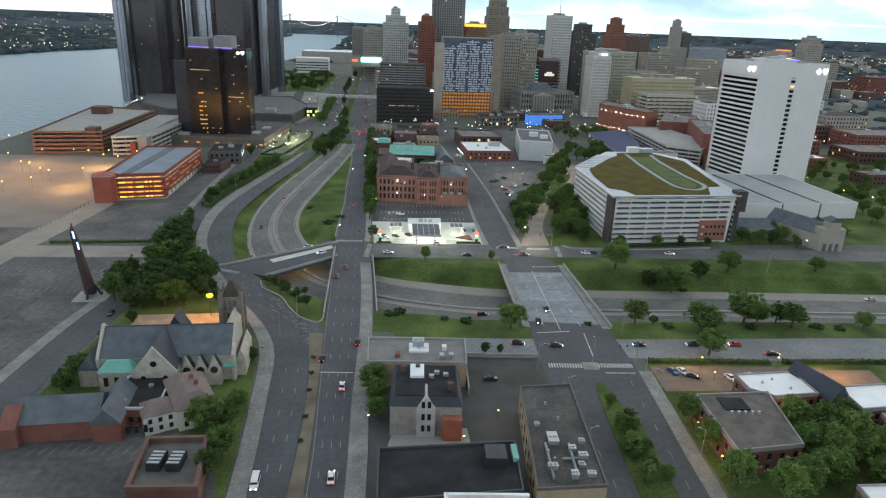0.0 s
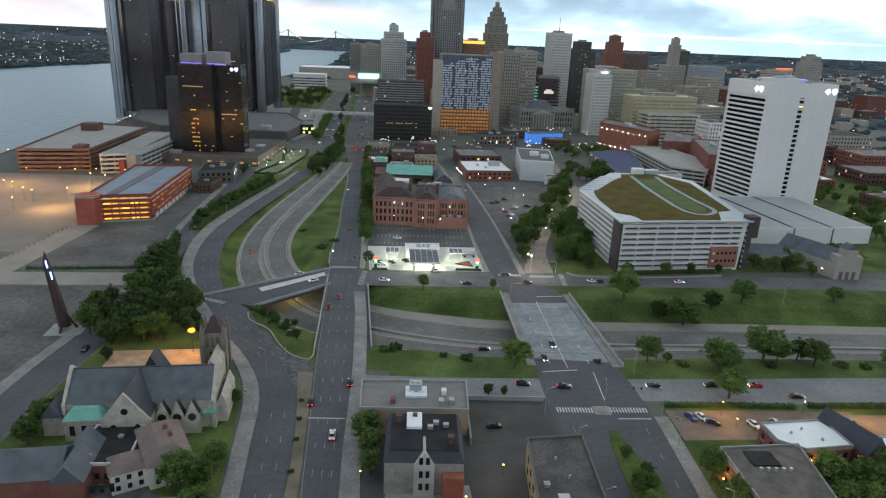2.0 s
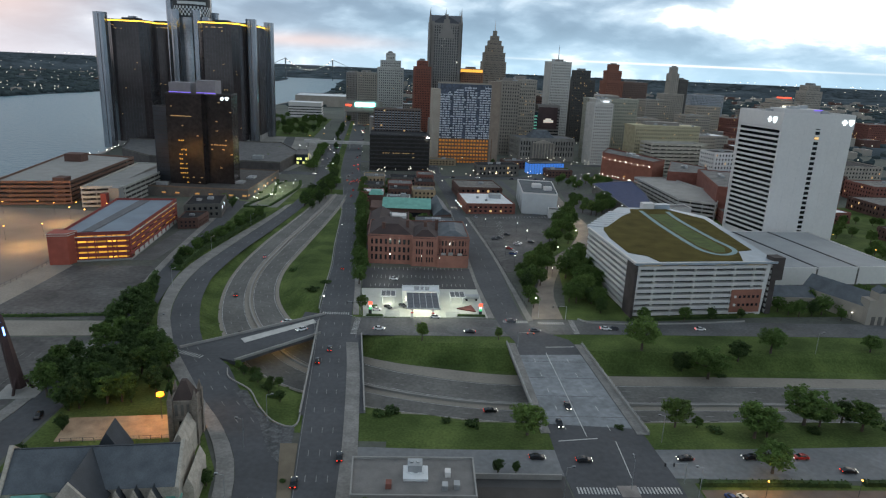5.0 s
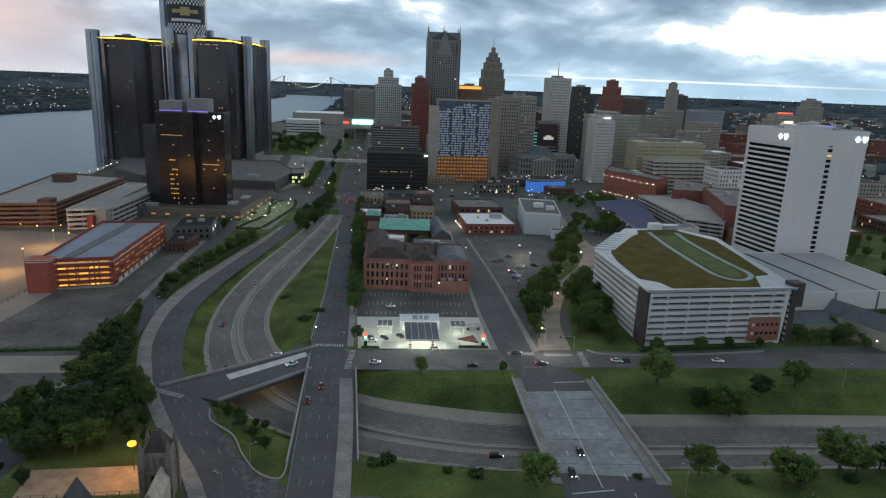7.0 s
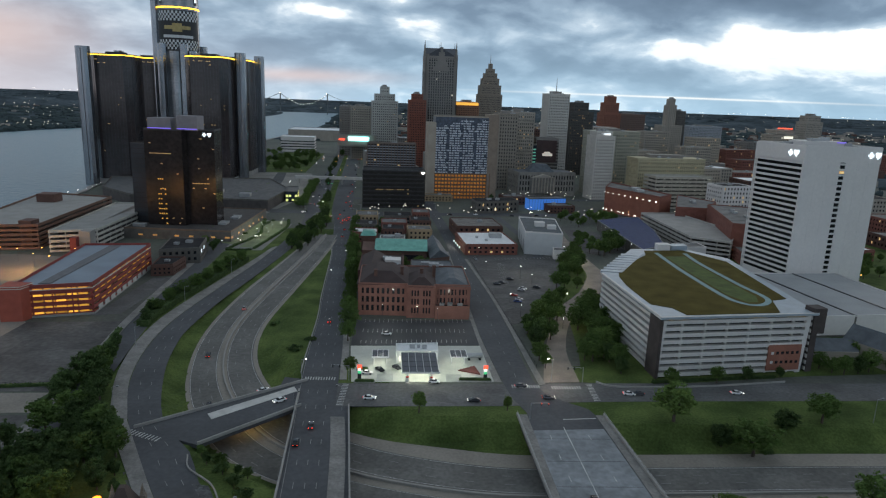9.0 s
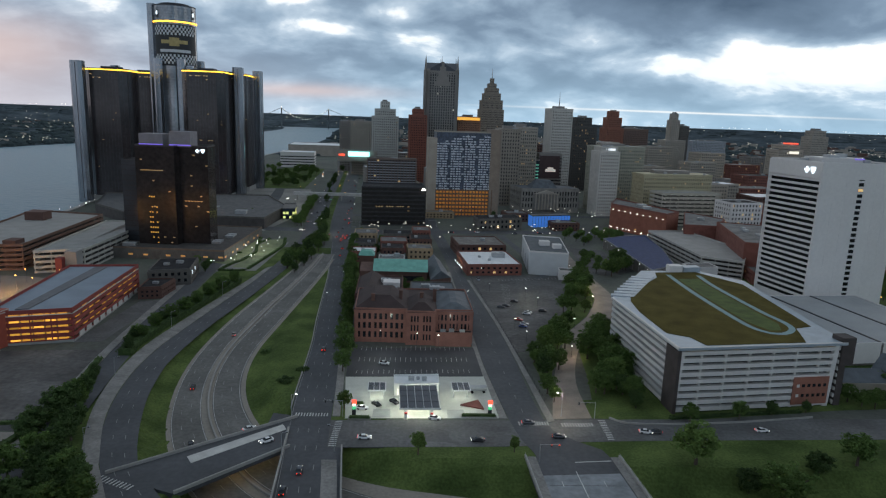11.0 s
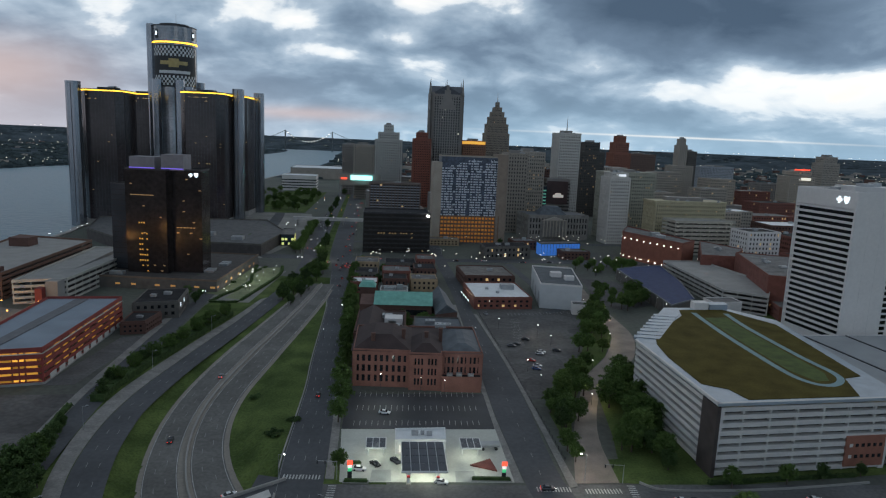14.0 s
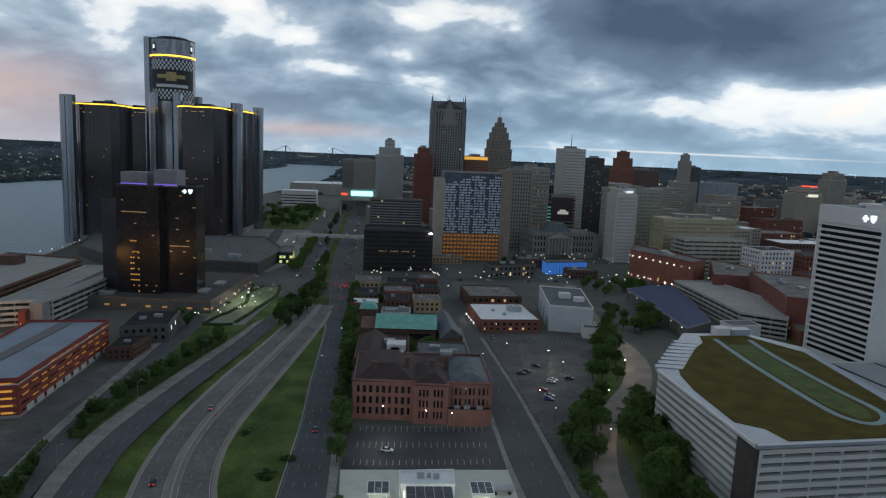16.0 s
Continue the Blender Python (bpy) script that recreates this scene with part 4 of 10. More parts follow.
class Building:
    """A house on an outline (anticlockwise, in world metres); its parts hang under an Empty at its base."""

    def __init__(self, name, poly, label, category="building", group="", z=0.0):
        n = len(poly)
        self.c = (sum(p[0] for p in poly) / n, sum(p[1] for p in poly) / n)
        self.poly = [(p[0] - self.c[0], p[1] - self.c[1]) for p in poly]
        self.ob = thing(name, Matrix.Translation((*self.c, z)), label, category, group)

    def edge(self, i):
        return self.poly[i % len(self.poly)], self.poly[(i + 1) % len(self.poly)]

    def length(self, i):
        p, q = self.edge(i)
        return math.hypot(q[0] - p[0], q[1] - p[1])

    def body(self, z0, z1, material, name="wall", label=""):
        return part(name, Shape().prism(self.poly, z0, z1), material, self.ob, label)

    def ring(self, name, z0, z1, out, material, edges=None, zs=None, inset=0.0, label=""):
        """A band round the outline; with zs, one alike piece at each of these heights."""
        s = Shape()
        for i in (range(len(self.poly)) if edges is None else edges):
            p, q = self.edge(i)
            along(s, p, q, -out + inset, self.length(i) + out - inset, -0.05, out, z0, z1)
        me = s.mesh(name, material)
        return [part(name, me, material, self.ob, label, at=(0, 0, z)) for z in (zs or [0.0])]

    def posts(self, name, i, count, width, out, z0, z1, material, margin=0.0, stuff=False, label="", skip=()):
        p, q = (np.array(v) for v in self.edge(i))
        ln = self.length(i)
        d = (q - p) / ln
        s = Shape()
        at = [margin + width / 2 + (ln - 2 * margin - width) * k / max(1, count - 1) for k in range(count) if k not in skip]
        if stuff:
            for a in at:
                along(s, p, q, a - width / 2, a + width / 2, -0.05, out, z0, z1)
            return [part(name, s, material, self.ob, label, kind="stuff")]
        along(s, p, q, -width / 2, width / 2, -0.05, out, z0, z1)
        me = s.mesh(name, material)
        return [part(name, me, material, self.ob, label, at=(*(d * a), 0)) for a in at]

    def roof(self, z, material, rim=0.6, rim_mat=None, name="roof", thick=0.3, parapet=0.3):
        part(name, Shape().prism(self.poly, z, z + thick), material, self.ob)
        if rim:
            a, b = grow(self.poly, 0.1), grow(self.poly, -parapet)
            n, z1 = len(a), z + thick + rim
            v = [(*p, z) for p in a] + [(*p, z1) for p in a] + [(*p, z1) for p in b] + [(*p, z) for p in b]
            f = [(k * n + i, k * n + (i + 1) % n, (k + 1) * n + (i + 1) % n, (k + 1) * n + i) for k in range(3) for i in range(n)]
            part("parapet", Shape().add(v, f), rim_mat or material, self.ob)

    def lit(self, i, cols, floors, z0, fh, win_w, win_h, picks, material, out=0.05, sill=0.0):
        """Single lit panes: picks are (column, floor)."""
        p, q = self.edge(i)
        ln = self.length(i)
        for c, k in picks:
            a = ln * (c + 0.5) / cols
            s = Shape()
            along(s, p, q, a - win_w / 2, a + win_w / 2, 0.0, out, z0 + k * fh + sill, z0 + k * fh + sill + win_h)
            part("lit_window", s, material, self.ob, "lit window pane")

    def gear(self, items, z, material=METAL):
        """Roof machines: x, y, w, d, h from the middle of the house."""
        for x, y, w, d, h in items:
            s = Shape().box(x - w / 2, y - d / 2, z, x + w / 2, y + d / 2, z + h)
            s.box(x - w / 2 - 0.1, y - d / 2 - 0.1, z + h, x + w / 2 + 0.1, y + d / 2 + 0.1, z + h + 0.15)
            for k in range(2):
                s.cone(x + (k - 0.5) * w * 0.45, y, z + h + 0.15, z + h + 0.5, min(w, d) * 0.18, min(w, d) * 0.18, 10)
            part("roof_unit", s, material, self.ob, "grey rooftop machine")


RNG = random.Random(7)


def picks(cols, floors, share, rng=RNG):
    return [(c, k) for k in range(floors) for c in range(cols) if rng.random() < share]


def masonry(name, poly, h, floors, cols, wall, label, glass=GLASS, roof=GREY_ROOF, base=0.0, crown=1.2, band=0.5, pier=0.5, out=0.35, lit=0.0, lit_mat=None,
            group="", category="building", stuff=True, edges=None, gear=(), band_mat=None, side_cols=None):
    """A walled block with recessed windows between floor bands and piers."""
    b = Building(name, poly, label, category, group)
    b.body(0, h - 0.05, glass, "glazing", "dark recessed windows")
    edges = range(len(poly)) if edges is None else edges
    fh = (h - base - crown) / floors
    if base:
        b.ring("base_wall", 0, base, out, wall, edges)
    b.ring("spandrel", 0, fh * band, out, band_mat or wall, edges, [base + fh * k for k in range(floors)])
    b.ring("cornice", h - crown, h, out + 0.12, wall, edges)
    for i in edges:
        n = max(2, round((cols if i % 2 == 0 else (side_cols or cols * b.length(i) / b.length(0))) + 1))
        w = b.length(i) / (n - 1) * pier
        b.posts("pier", i, n, w, out + 0.04, 0, h - crown * 0.5, wall, stuff=stuff)
        if lit and i % len(poly) in (0, len(poly) - 1):
            c = n - 1
            b.lit(i, c, floors, base + fh * band, fh, b.length(i) / c * (1 - pier), fh * (1 - band), picks(c, floors, lit), lit_mat or LIT_WARM)
    b.roof(h - 0.05, roof, 0.7, wall)
    if not gear and h > 8:
        r = random.Random(int(poly[0][0] * 7 + poly[0][1]))
        xs, ys = [abs(p[0]) for p in b.poly], [abs(p[1]) for p in b.poly]
        gear = [(r.uniform(-0.45, 0.45) * min(xs), r.uniform(-0.45, 0.45) * min(ys), r.uniform(2, 6), r.uniform(2, 5), r.uniform(1, 2.6)) for _ in range(3)]
    if gear:
        b.gear(gear, h + 0.2)
    return b


def garage(name, poly, levels, fh, wall, label, inside=INTERIOR_SHADE, band=0.45, roof=CONCRETE, lamps=None, post_every=9.0, group="", lamp_edges=(0,)):
    """An open parking deck: slabs with parapet bands, columns between them and an inner wall, by default coloured dark
    as shade.
    """
    b = Building(name, poly, label, "parking garage", group)
    h = levels * fh
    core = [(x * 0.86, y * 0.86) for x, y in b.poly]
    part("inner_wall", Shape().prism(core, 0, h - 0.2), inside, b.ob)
    floor = Shape().prism([(x * 0.998, y * 0.998) for x, y in b.poly], 0, 0.35).mesh("floor_slab", CONCRETE)
    for k in range(levels + 1):
        part("floor_slab", floor, CONCRETE, b.ob, at=(0, 0, k * fh - 0.2 if k else 0.0))
    b.ring("parapet_band", -0.3, fh * band, 0.25, wall, None, [k * fh for k in range(1, levels + 1)])
    b.ring("parapet_band", 0.0, fh * band, 0.25, wall)
    for i in range(len(poly)):
        b.posts("column", i, max(2, round(b.length(i) / post_every) + 1), 0.6, 0.1, 0, h, wall)
    if lamps:
        for k in range(levels):
            for i in lamp_edges:
                p, q = b.edge(i)
                ln = b.length(i)
                n = max(2, round(ln / 7.0))
                for j in range(n):
                    a = ln * (j + 0.5) / n
                    s = Shape()
                    along(s, p, q, a - 1.9, a + 1.9, -2.0, -1.2, (k + 1) * fh - 0.55, (k + 1) * fh - 0.42)
                    part("ceiling_lamp", s, lamps, b.ob, "glowing sodium lamp under the slab")
    return b


# ---- trees ----


def tree_meshes(seed, leaves, spread, tall, clumps=120, per=24):
    """A trunk with limbs, and a crown of many small leaf clumps; unit size: 10 m high."""
    rng = random.Random(seed)
    tr = Shape().cone(0, 0, -0.3, 4.2, 0.28, 0.15, 7)
    cr = Shape()
    for k in range(5):
        a = k * 1.26 + rng.random()
        tr.tube((0, 0, 2.6 + 0.3 * k), (math.cos(a) * spread * 0.6, math.sin(a) * spread * 0.6, 5.0 + rng.random() * 1.6), 0.09, 5)
    for _ in range(clumps):
        while True:
            p = Vector((rng.uniform(-1, 1), rng.uniform(-1, 1), rng.uniform(-1, 1)))
            if 0.25 < p.length < 1:
                break
        wob = 0.78 + 0.34 * noise.noise(p * 1.7 + Vector((seed, 0, 0)))
        c = Vector((p.x * spread * wob, p.y * spread * wob, tall + p.z * (9.7 - tall) * wob))
        if c.z < 1.6:
            continue
        r = rng.uniform(0.5, 0.95)
        for _ in range(per):
            d = Vector((rng.gauss(0, 1), rng.gauss(0, 1), rng.gauss(0, 1))).normalized()
            o = c + d * r * rng.random() ** 0.5
            u = d.orthogonal().normalized()
            u = Matrix.Rotation(rng.random() * 6.28, 3, d) @ u
            w = d.cross(u)
            e = rng.uniform(0.18, 0.33)
            n = (d * 0.5).normalized() * e * 0.35
            cr.add([o - u * e, o - w * e * 0.7 + n, o + u * e, o + w * e * 0.7 + n], [(0, 1, 2, 3)])
    return tr.mesh("trunk", BARK), cr.mesh("crown", leaves)


TREES = [tree_meshes(3, LEAF[0], 3.9, 5.8), tree_meshes(11, LEAF[1], 3.5, 5.6), tree_meshes(23, LEAF[1], 4.4, 5.6), tree_meshes(31, LEAF[2], 3.2, 5.4), tree_meshes(47, LEAF[0], 3.0, 6.0)]
TREE_LABELS = ["leafy street tree with a light green crown", "leafy street tree with a dark green crown", "broad leafy tree with a dark green crown", "dense dark green tree", "slender leafy tree with a light green crown"]


def tree(x, y, h, kind=0, wide=1.0, z=None, group="city trees"):
    s = h / 7.4
    rot = (x * 7.3 + y * 3.1) % 360
    at = pose(x, y, height(x, y) if z is None else z, 0, 0, rot) @ Matrix.Diagonal((s * wide, s * wide, s, 1))
    ob = thing("tree", at, TREE_LABELS[kind], "tree", group)
    t, c = TREES[kind]
    part("trunk", t, None, ob)
    part("crown", c, None, ob)
    return ob


GROVES = collections.defaultdict(list)


def grove_tree(x, y, h, kind, wide, group):
    """A distant tree, kept for one of the joined groves."""
    GROVES[group].append((x, y, h, kind, wide))


def plant_groves():
    for group, rows in GROVES.items():
        for part_no, mats in ((0, [BARK]), (1, LEAF)):
            sv, sf, sm, o = [], [], [], 0
            for x, y, h, kind, wide in rows:
                me = TREES[kind][part_no]
                co = np.empty(len(me.vertices) * 3)
                me.vertices.foreach_get("co", co)
                s = h / 7.4
                a = radians((x * 7.3 + y * 3.1) % 360)
                c = co.reshape(-1, 3) * (s * wide, s * wide, s)
                c = np.c_[c[:, 0] * math.cos(a) - c[:, 1] * math.sin(a) + x, c[:, 0] * math.sin(a) + c[:, 1] * math.cos(a) + y, c[:, 2] + height(x, y)]
                sv += c.tolist()
                sf += [tuple(i + o for i in p.vertices) for p in me.polygons]
                sm += [(0, 1, 1, 2, 0)[kind] if part_no else 0] * len(me.polygons)
                o += len(c)
            shape = Shape()
            shape.v, shape.f, shape.m = sv, sf, sm
            name = "grove_crowns" if part_no else "grove_trunks"
            tagged(new(name, shape.mesh(name, mats)), f"leafy {group}" if part_no else f"brown trunks of the {group}", "trees", "", "stuff")


def bush_mesh(seed):
    rng = random.Random(seed)
    s = Shape()
    for _ in range(26):
        c = Vector((rng.uniform(-0.8, 0.8), rng.uniform(-0.8, 0.8), rng.uniform(0.1, 0.75)))
        for _ in range(14):
            d = Vector((rng.gauss(0, 1), rng.gauss(0, 1), rng.gauss(0, 1))).normalized()
            o = c + d * 0.28
            o.z = max(o.z, 0.02)
            u = d.orthogonal().normalized() * 0.15
            w = d.cross(u)
            s.add([o - u, o - w, o + u, o + w], [(0, 1, 2, 3)])
    return s.mesh("bush", LEAF[2])


BUSHES = [bush_mesh(2), bush_mesh(5)]


def bush(x, y, r, h, z=None):
    ob = new("bush", BUSHES[int(x * 3 + y) % 2])
    ob.matrix_basis = pose(x, y, height(x, y) if z is None else z, 0, 0, (x * 31) % 360) @ Matrix.Diagonal((r, r, h, 1))
    return tagged(ob, "low dark green bush on a grass bank", "bush", "bushes")


def hedge(name, line, w, h, label="clipped dark green hedge"):
    """A hedge of leaves along a line."""
    rng = random.Random(len(line))
    s = Shape()
    pts = spline(line, 0.55)
    for p in pts:
        for _ in range(9):
            o = Vector((p[0] + rng.uniform(-w / 2, w / 2), p[1] + rng.uniform(-w / 2, w / 2), rng.uniform(0.1, h)))
            d = Vector((rng.gauss(0, 1), rng.gauss(0, 1), rng.gauss(0, 1))).normalized()
            u = d.orthogonal().normalized() * 0.32
            v = d.cross(u)
            s.add([o - u, o - v, o + u, o + v], [(0, 1, 2, 3)])
    for a, b in zip(pts[:-1], pts[1:]):
        d = np.array((b[0] - a[0], b[1] - a[1]))
        n = np.array((d[1], -d[0])) / np.linalg.norm(d) * w * 0.4
        s.add([(a[0] - n[0], a[1] - n[1], 0.0), (a[0] + n[0], a[1] + n[1], 0.0), (b[0] + n[0], b[1] + n[1], 0.0), (b[0] - n[0], b[1] - n[1], 0.0),
               (a[0] - n[0], a[1] - n[1], h * 0.85), (a[0] + n[0], a[1] + n[1], h * 0.85), (b[0] + n[0], b[1] + n[1], h * 0.85), (b[0] - n[0], b[1] - n[1], h * 0.85)],
              [(4, 5, 6, 7), (0, 1, 5, 4), (1, 2, 6, 5), (2, 3, 7, 6), (3, 0, 4, 7)])
    tagged(new(name, s.mesh(name, LEAF[2])), label, "hedge", "", "stuff")


# ---- cars ----
PAINTS = {"white": mat("car_white", (0.7, 0.7, 0.7), 0.25, var=0.03, bump=0), "silver": mat("car_silver", (0.35, 0.36, 0.38), 0.3, metal=0.6, var=0.03, bump=0),
          "black": mat("car_black", (0.015, 0.015, 0.018), 0.2, var=0.03, bump=0), "red": mat("car_red", (0.35, 0.02, 0.015), 0.25, var=0.03, bump=0),
          "grey": mat("car_grey", (0.09, 0.09, 0.10), 0.25, metal=0.4, var=0.03, bump=0), "blue": mat("car_blue", (0.03, 0.06, 0.18), 0.25, var=0.03, bump=0)}
CAR_GLASS = mat("car_glass", (0.015, 0.017, 0.02), 0.08, var=0.1, bump=0)
CAR_PARTS = {}


def loft(sections):
    """A skin over cross sections, each (y, half width, z low, z high, top half width)."""
    s, v, f = Shape(), [], []
    for y, w, z0, z1, t in sections:
        v += [(-w, y, z0), (w, y, z0), (w, y, (z0 + z1) / 2), (t, y, z1), (-t, y, z1), (-w, y, (z0 + z1) / 2)]
    n = len(sections)
    for i in range(n - 1):
        o = 6 * i
        f += [(o + j, o + (j + 1) % 6, o + 6 + (j + 1) % 6, o + 6 + j) for j in range(6)]
    f += [(5, 4, 3, 2, 1, 0), tuple(6 * n - 6 + j for j in range(6))]
    return s.add(v, f)


def car_parts(kind):
    if kind in CAR_PARTS:
        return CAR_PARTS[kind]
    if kind == "van":
        body = loft([(-2.6, 0.85, 0.35, 0.95, 0.8), (-2.4, 0.95, 0.3, 1.05, 0.9), (-1.6, 0.97, 0.28, 1.15, 0.92), (-1.0, 0.97, 0.28, 2.0, 0.8), (2.5, 0.97, 0.28, 2.05, 0.82), (2.65, 0.92, 0.35, 1.9, 0.8)])
        cab = loft([(-1.62, 0.84, 1.12, 1.2, 0.8), (-1.02, 0.99, 1.25, 1.9, 0.84), (2.3, 0.99, 1.25, 1.85, 0.86)])
    else:
        body = loft([(-2.25, 0.70, 0.38, 0.70, 0.62), (-2.1, 0.86, 0.28, 0.80, 0.76), (-1.2, 0.91, 0.24, 0.93, 0.80), (0.9, 0.91, 0.24, 0.98, 0.80), (1.9, 0.89, 0.26, 1.0, 0.78), (2.25, 0.80, 0.38, 0.9, 0.70)])
        cab = loft([(-1.05, 0.74, 0.90, 0.95, 0.66), (-0.35, 0.76, 0.92, 1.42, 0.58), (0.95, 0.76, 0.94, 1.45, 0.60), (1.75, 0.72, 0.96, 1.02, 0.64)])
    roof = loft([(-0.35, 0.60, 1.41, 1.46, 0.52), (0.3, 0.62, 1.43, 1.50, 0.54), (0.95, 0.61, 1.43, 1.48, 0.52)])
    wheel = Shape().tube((-0.11, 0, 0), (0.11, 0, 0), 0.33, 12).mesh("wheel", RUBBER)
    lamp = Shape().box(-0.16, -0.04, -0.08, 0.16, 0.04, 0.08)
    CAR_PARTS[kind] = body, cab, roof, wheel, lamp.mesh("headlight", HEAD_WHITE), lamp.mesh("tail_light", TAIL_RED), {}
    return CAR_PARTS[kind]


def car(x, y, heading, paint="grey", kind="car", lights=True, z=None):
    """A parked or standing car; heading in degrees, 0 drives towards the camera's start."""
    body, cab, roof, wheel, head, tail, cache = car_parts(kind)
    zz = (height(x, y) if z is None else z) + 0.13
    ob = thing("van" if kind == "van" else "car", pose(x, y, zz, 0, 0, heading), f"{paint} {'van' if kind == 'van' else 'car'} standing on the asphalt", "van" if kind == "van" else "car", "cars")
    if paint not in cache:
        cache[paint] = body.mesh("body", PAINTS[paint]), roof.mesh("roof", PAINTS[paint])
        cache.setdefault("cab", cab.mesh("glazing", CAR_GLASS))
    part("body", cache[paint][0], None, ob)
    part("glazing", cache["cab"], None, ob, "dark car windows")
    if kind != "van":
        part("roof", cache[paint][1], None, ob)
    for wx in (-0.84, 0.84):
        for wy in (-1.4, 1.4):
            part("wheel", wheel, None, ob, at=(wx, wy, 0.33))
    if lights:
        end = 2.28 if kind != "van" else 2.68
        for wx in (-0.6, 0.6):
            part("headlight", head, None, ob, "glowing headlight", at=(wx, -end, 0.62))
            part("tail_light", tail, None, ob, "glowing red tail light", at=(wx, end, 0.72))
    return ob


# ---- lamps on poles ----
POLE = Shape().cone(0, 0, 0, 9.0, 0.11, 0.06, 8).tube((0, 0, 8.9), (1.7, 0, 9.3), 0.05, 6).mesh("pole", METAL)
HEADS = {}


def street_lamp(x, y, turn=0.0, color="white", h=9.0, size=1.0, z=None):
    m = {"white": LAMP_WHITE, "sodium": LAMP_SODIUM}.get(color, DARK_METAL)
    if color not in HEADS:
        HEADS[color] = Shape().add(*lamp_ball(0.30)).mesh("lamp_head", m), Shape().box(-0.4, -0.16, 0.16, 0.4, 0.16, 0.30).mesh("housing", METAL)
    k = h / 9.0
    ob = thing("street_lamp", pose(x, y, height(x, y) if z is None else z, 0, 0, turn) @ Matrix.Diagonal((k, k, k, 1)),
               "tall grey street lamp with a glowing head" if color != "off" else "tall grey street lamp, unlit", "street lamp", "street lamps")
    part("pole", POLE, None, ob)
    part("housing", HEADS[color][1], None, ob, at=(1.75, 0, 9.22))
    part("lamp_head", HEADS[color][0], None, ob, "glowing lamp glass" if color != "off" else "", at=Matrix.Translation((1.75, 0, 9.18)) @ Matrix.Scale(size / k, 4))
    return ob


def lamp_ball(r):
    v, f = [(0, 0, r * 0.6)], []
    for j, z in enumerate((0.35, -0.25)):
        for i in range(6):
            a = i * math.pi / 3 + j * 0.5
            v.append((math.cos(a) * r, math.sin(a) * r, r * z))
    v.append((0, 0, -r * 0.8))
    for i in range(6):
        k = (i + 1) % 6
        f += [(0, 1 + i, 1 + k), (1 + i, 7 + i, 1 + k), (1 + k, 7 + i, 7 + k), (13, 7 + k, 7 + i)]
    return v, f


GLOBE = {}


def globe_lamp(x, y, color="white", h=4.0, r=0.3):
    """A short post lamp with a glowing globe."""
    key = (color, h, r)
    if key not in GLOBE:
        GLOBE[key] = Shape().cone(0, 0, 0, h, 0.07, 0.05, 6).mesh("post", DARK_METAL), Shape().add(*lamp_ball(r)).mesh("globe", {"white": LAMP_WHITE, "sodium": LAMP_SODIUM}[color])
    ob = thing("post_lamp", pose(x, y, height(x, y)), "short post lamp with a glowing globe", "lamp", "post lamps")
    part("post", GLOBE[key][0], None, ob)
    part("globe", GLOBE[key][1], None, ob, "glowing globe", at=(0, 0, h + r * 0.5))
    return ob


def real_lamp(name, x, y, z, watts, color, radius=0.4):
    d = bpy.data.lights.new(name, "POINT")
    d.energy, d.color, d.shadow_soft_size = watts, color, radius
    o = new(name, d)
    o.location = (x, y, z)
    return o

# ---- the riverside towers ----


def octagon(cx, cy, r, cut=0.32, rot=0.0):
    a = r * (1 - cut)
    pts = [(-a, -r), (a, -r), (r, -a), (r, a), (a, r), (-a, r), (-r, a), (-r, -a)]
    c, s = math.cos(radians(rot)), math.sin(radians(rot))
    return [(cx + x * c - y * s, cy + x * s + y * c) for x, y in pts]


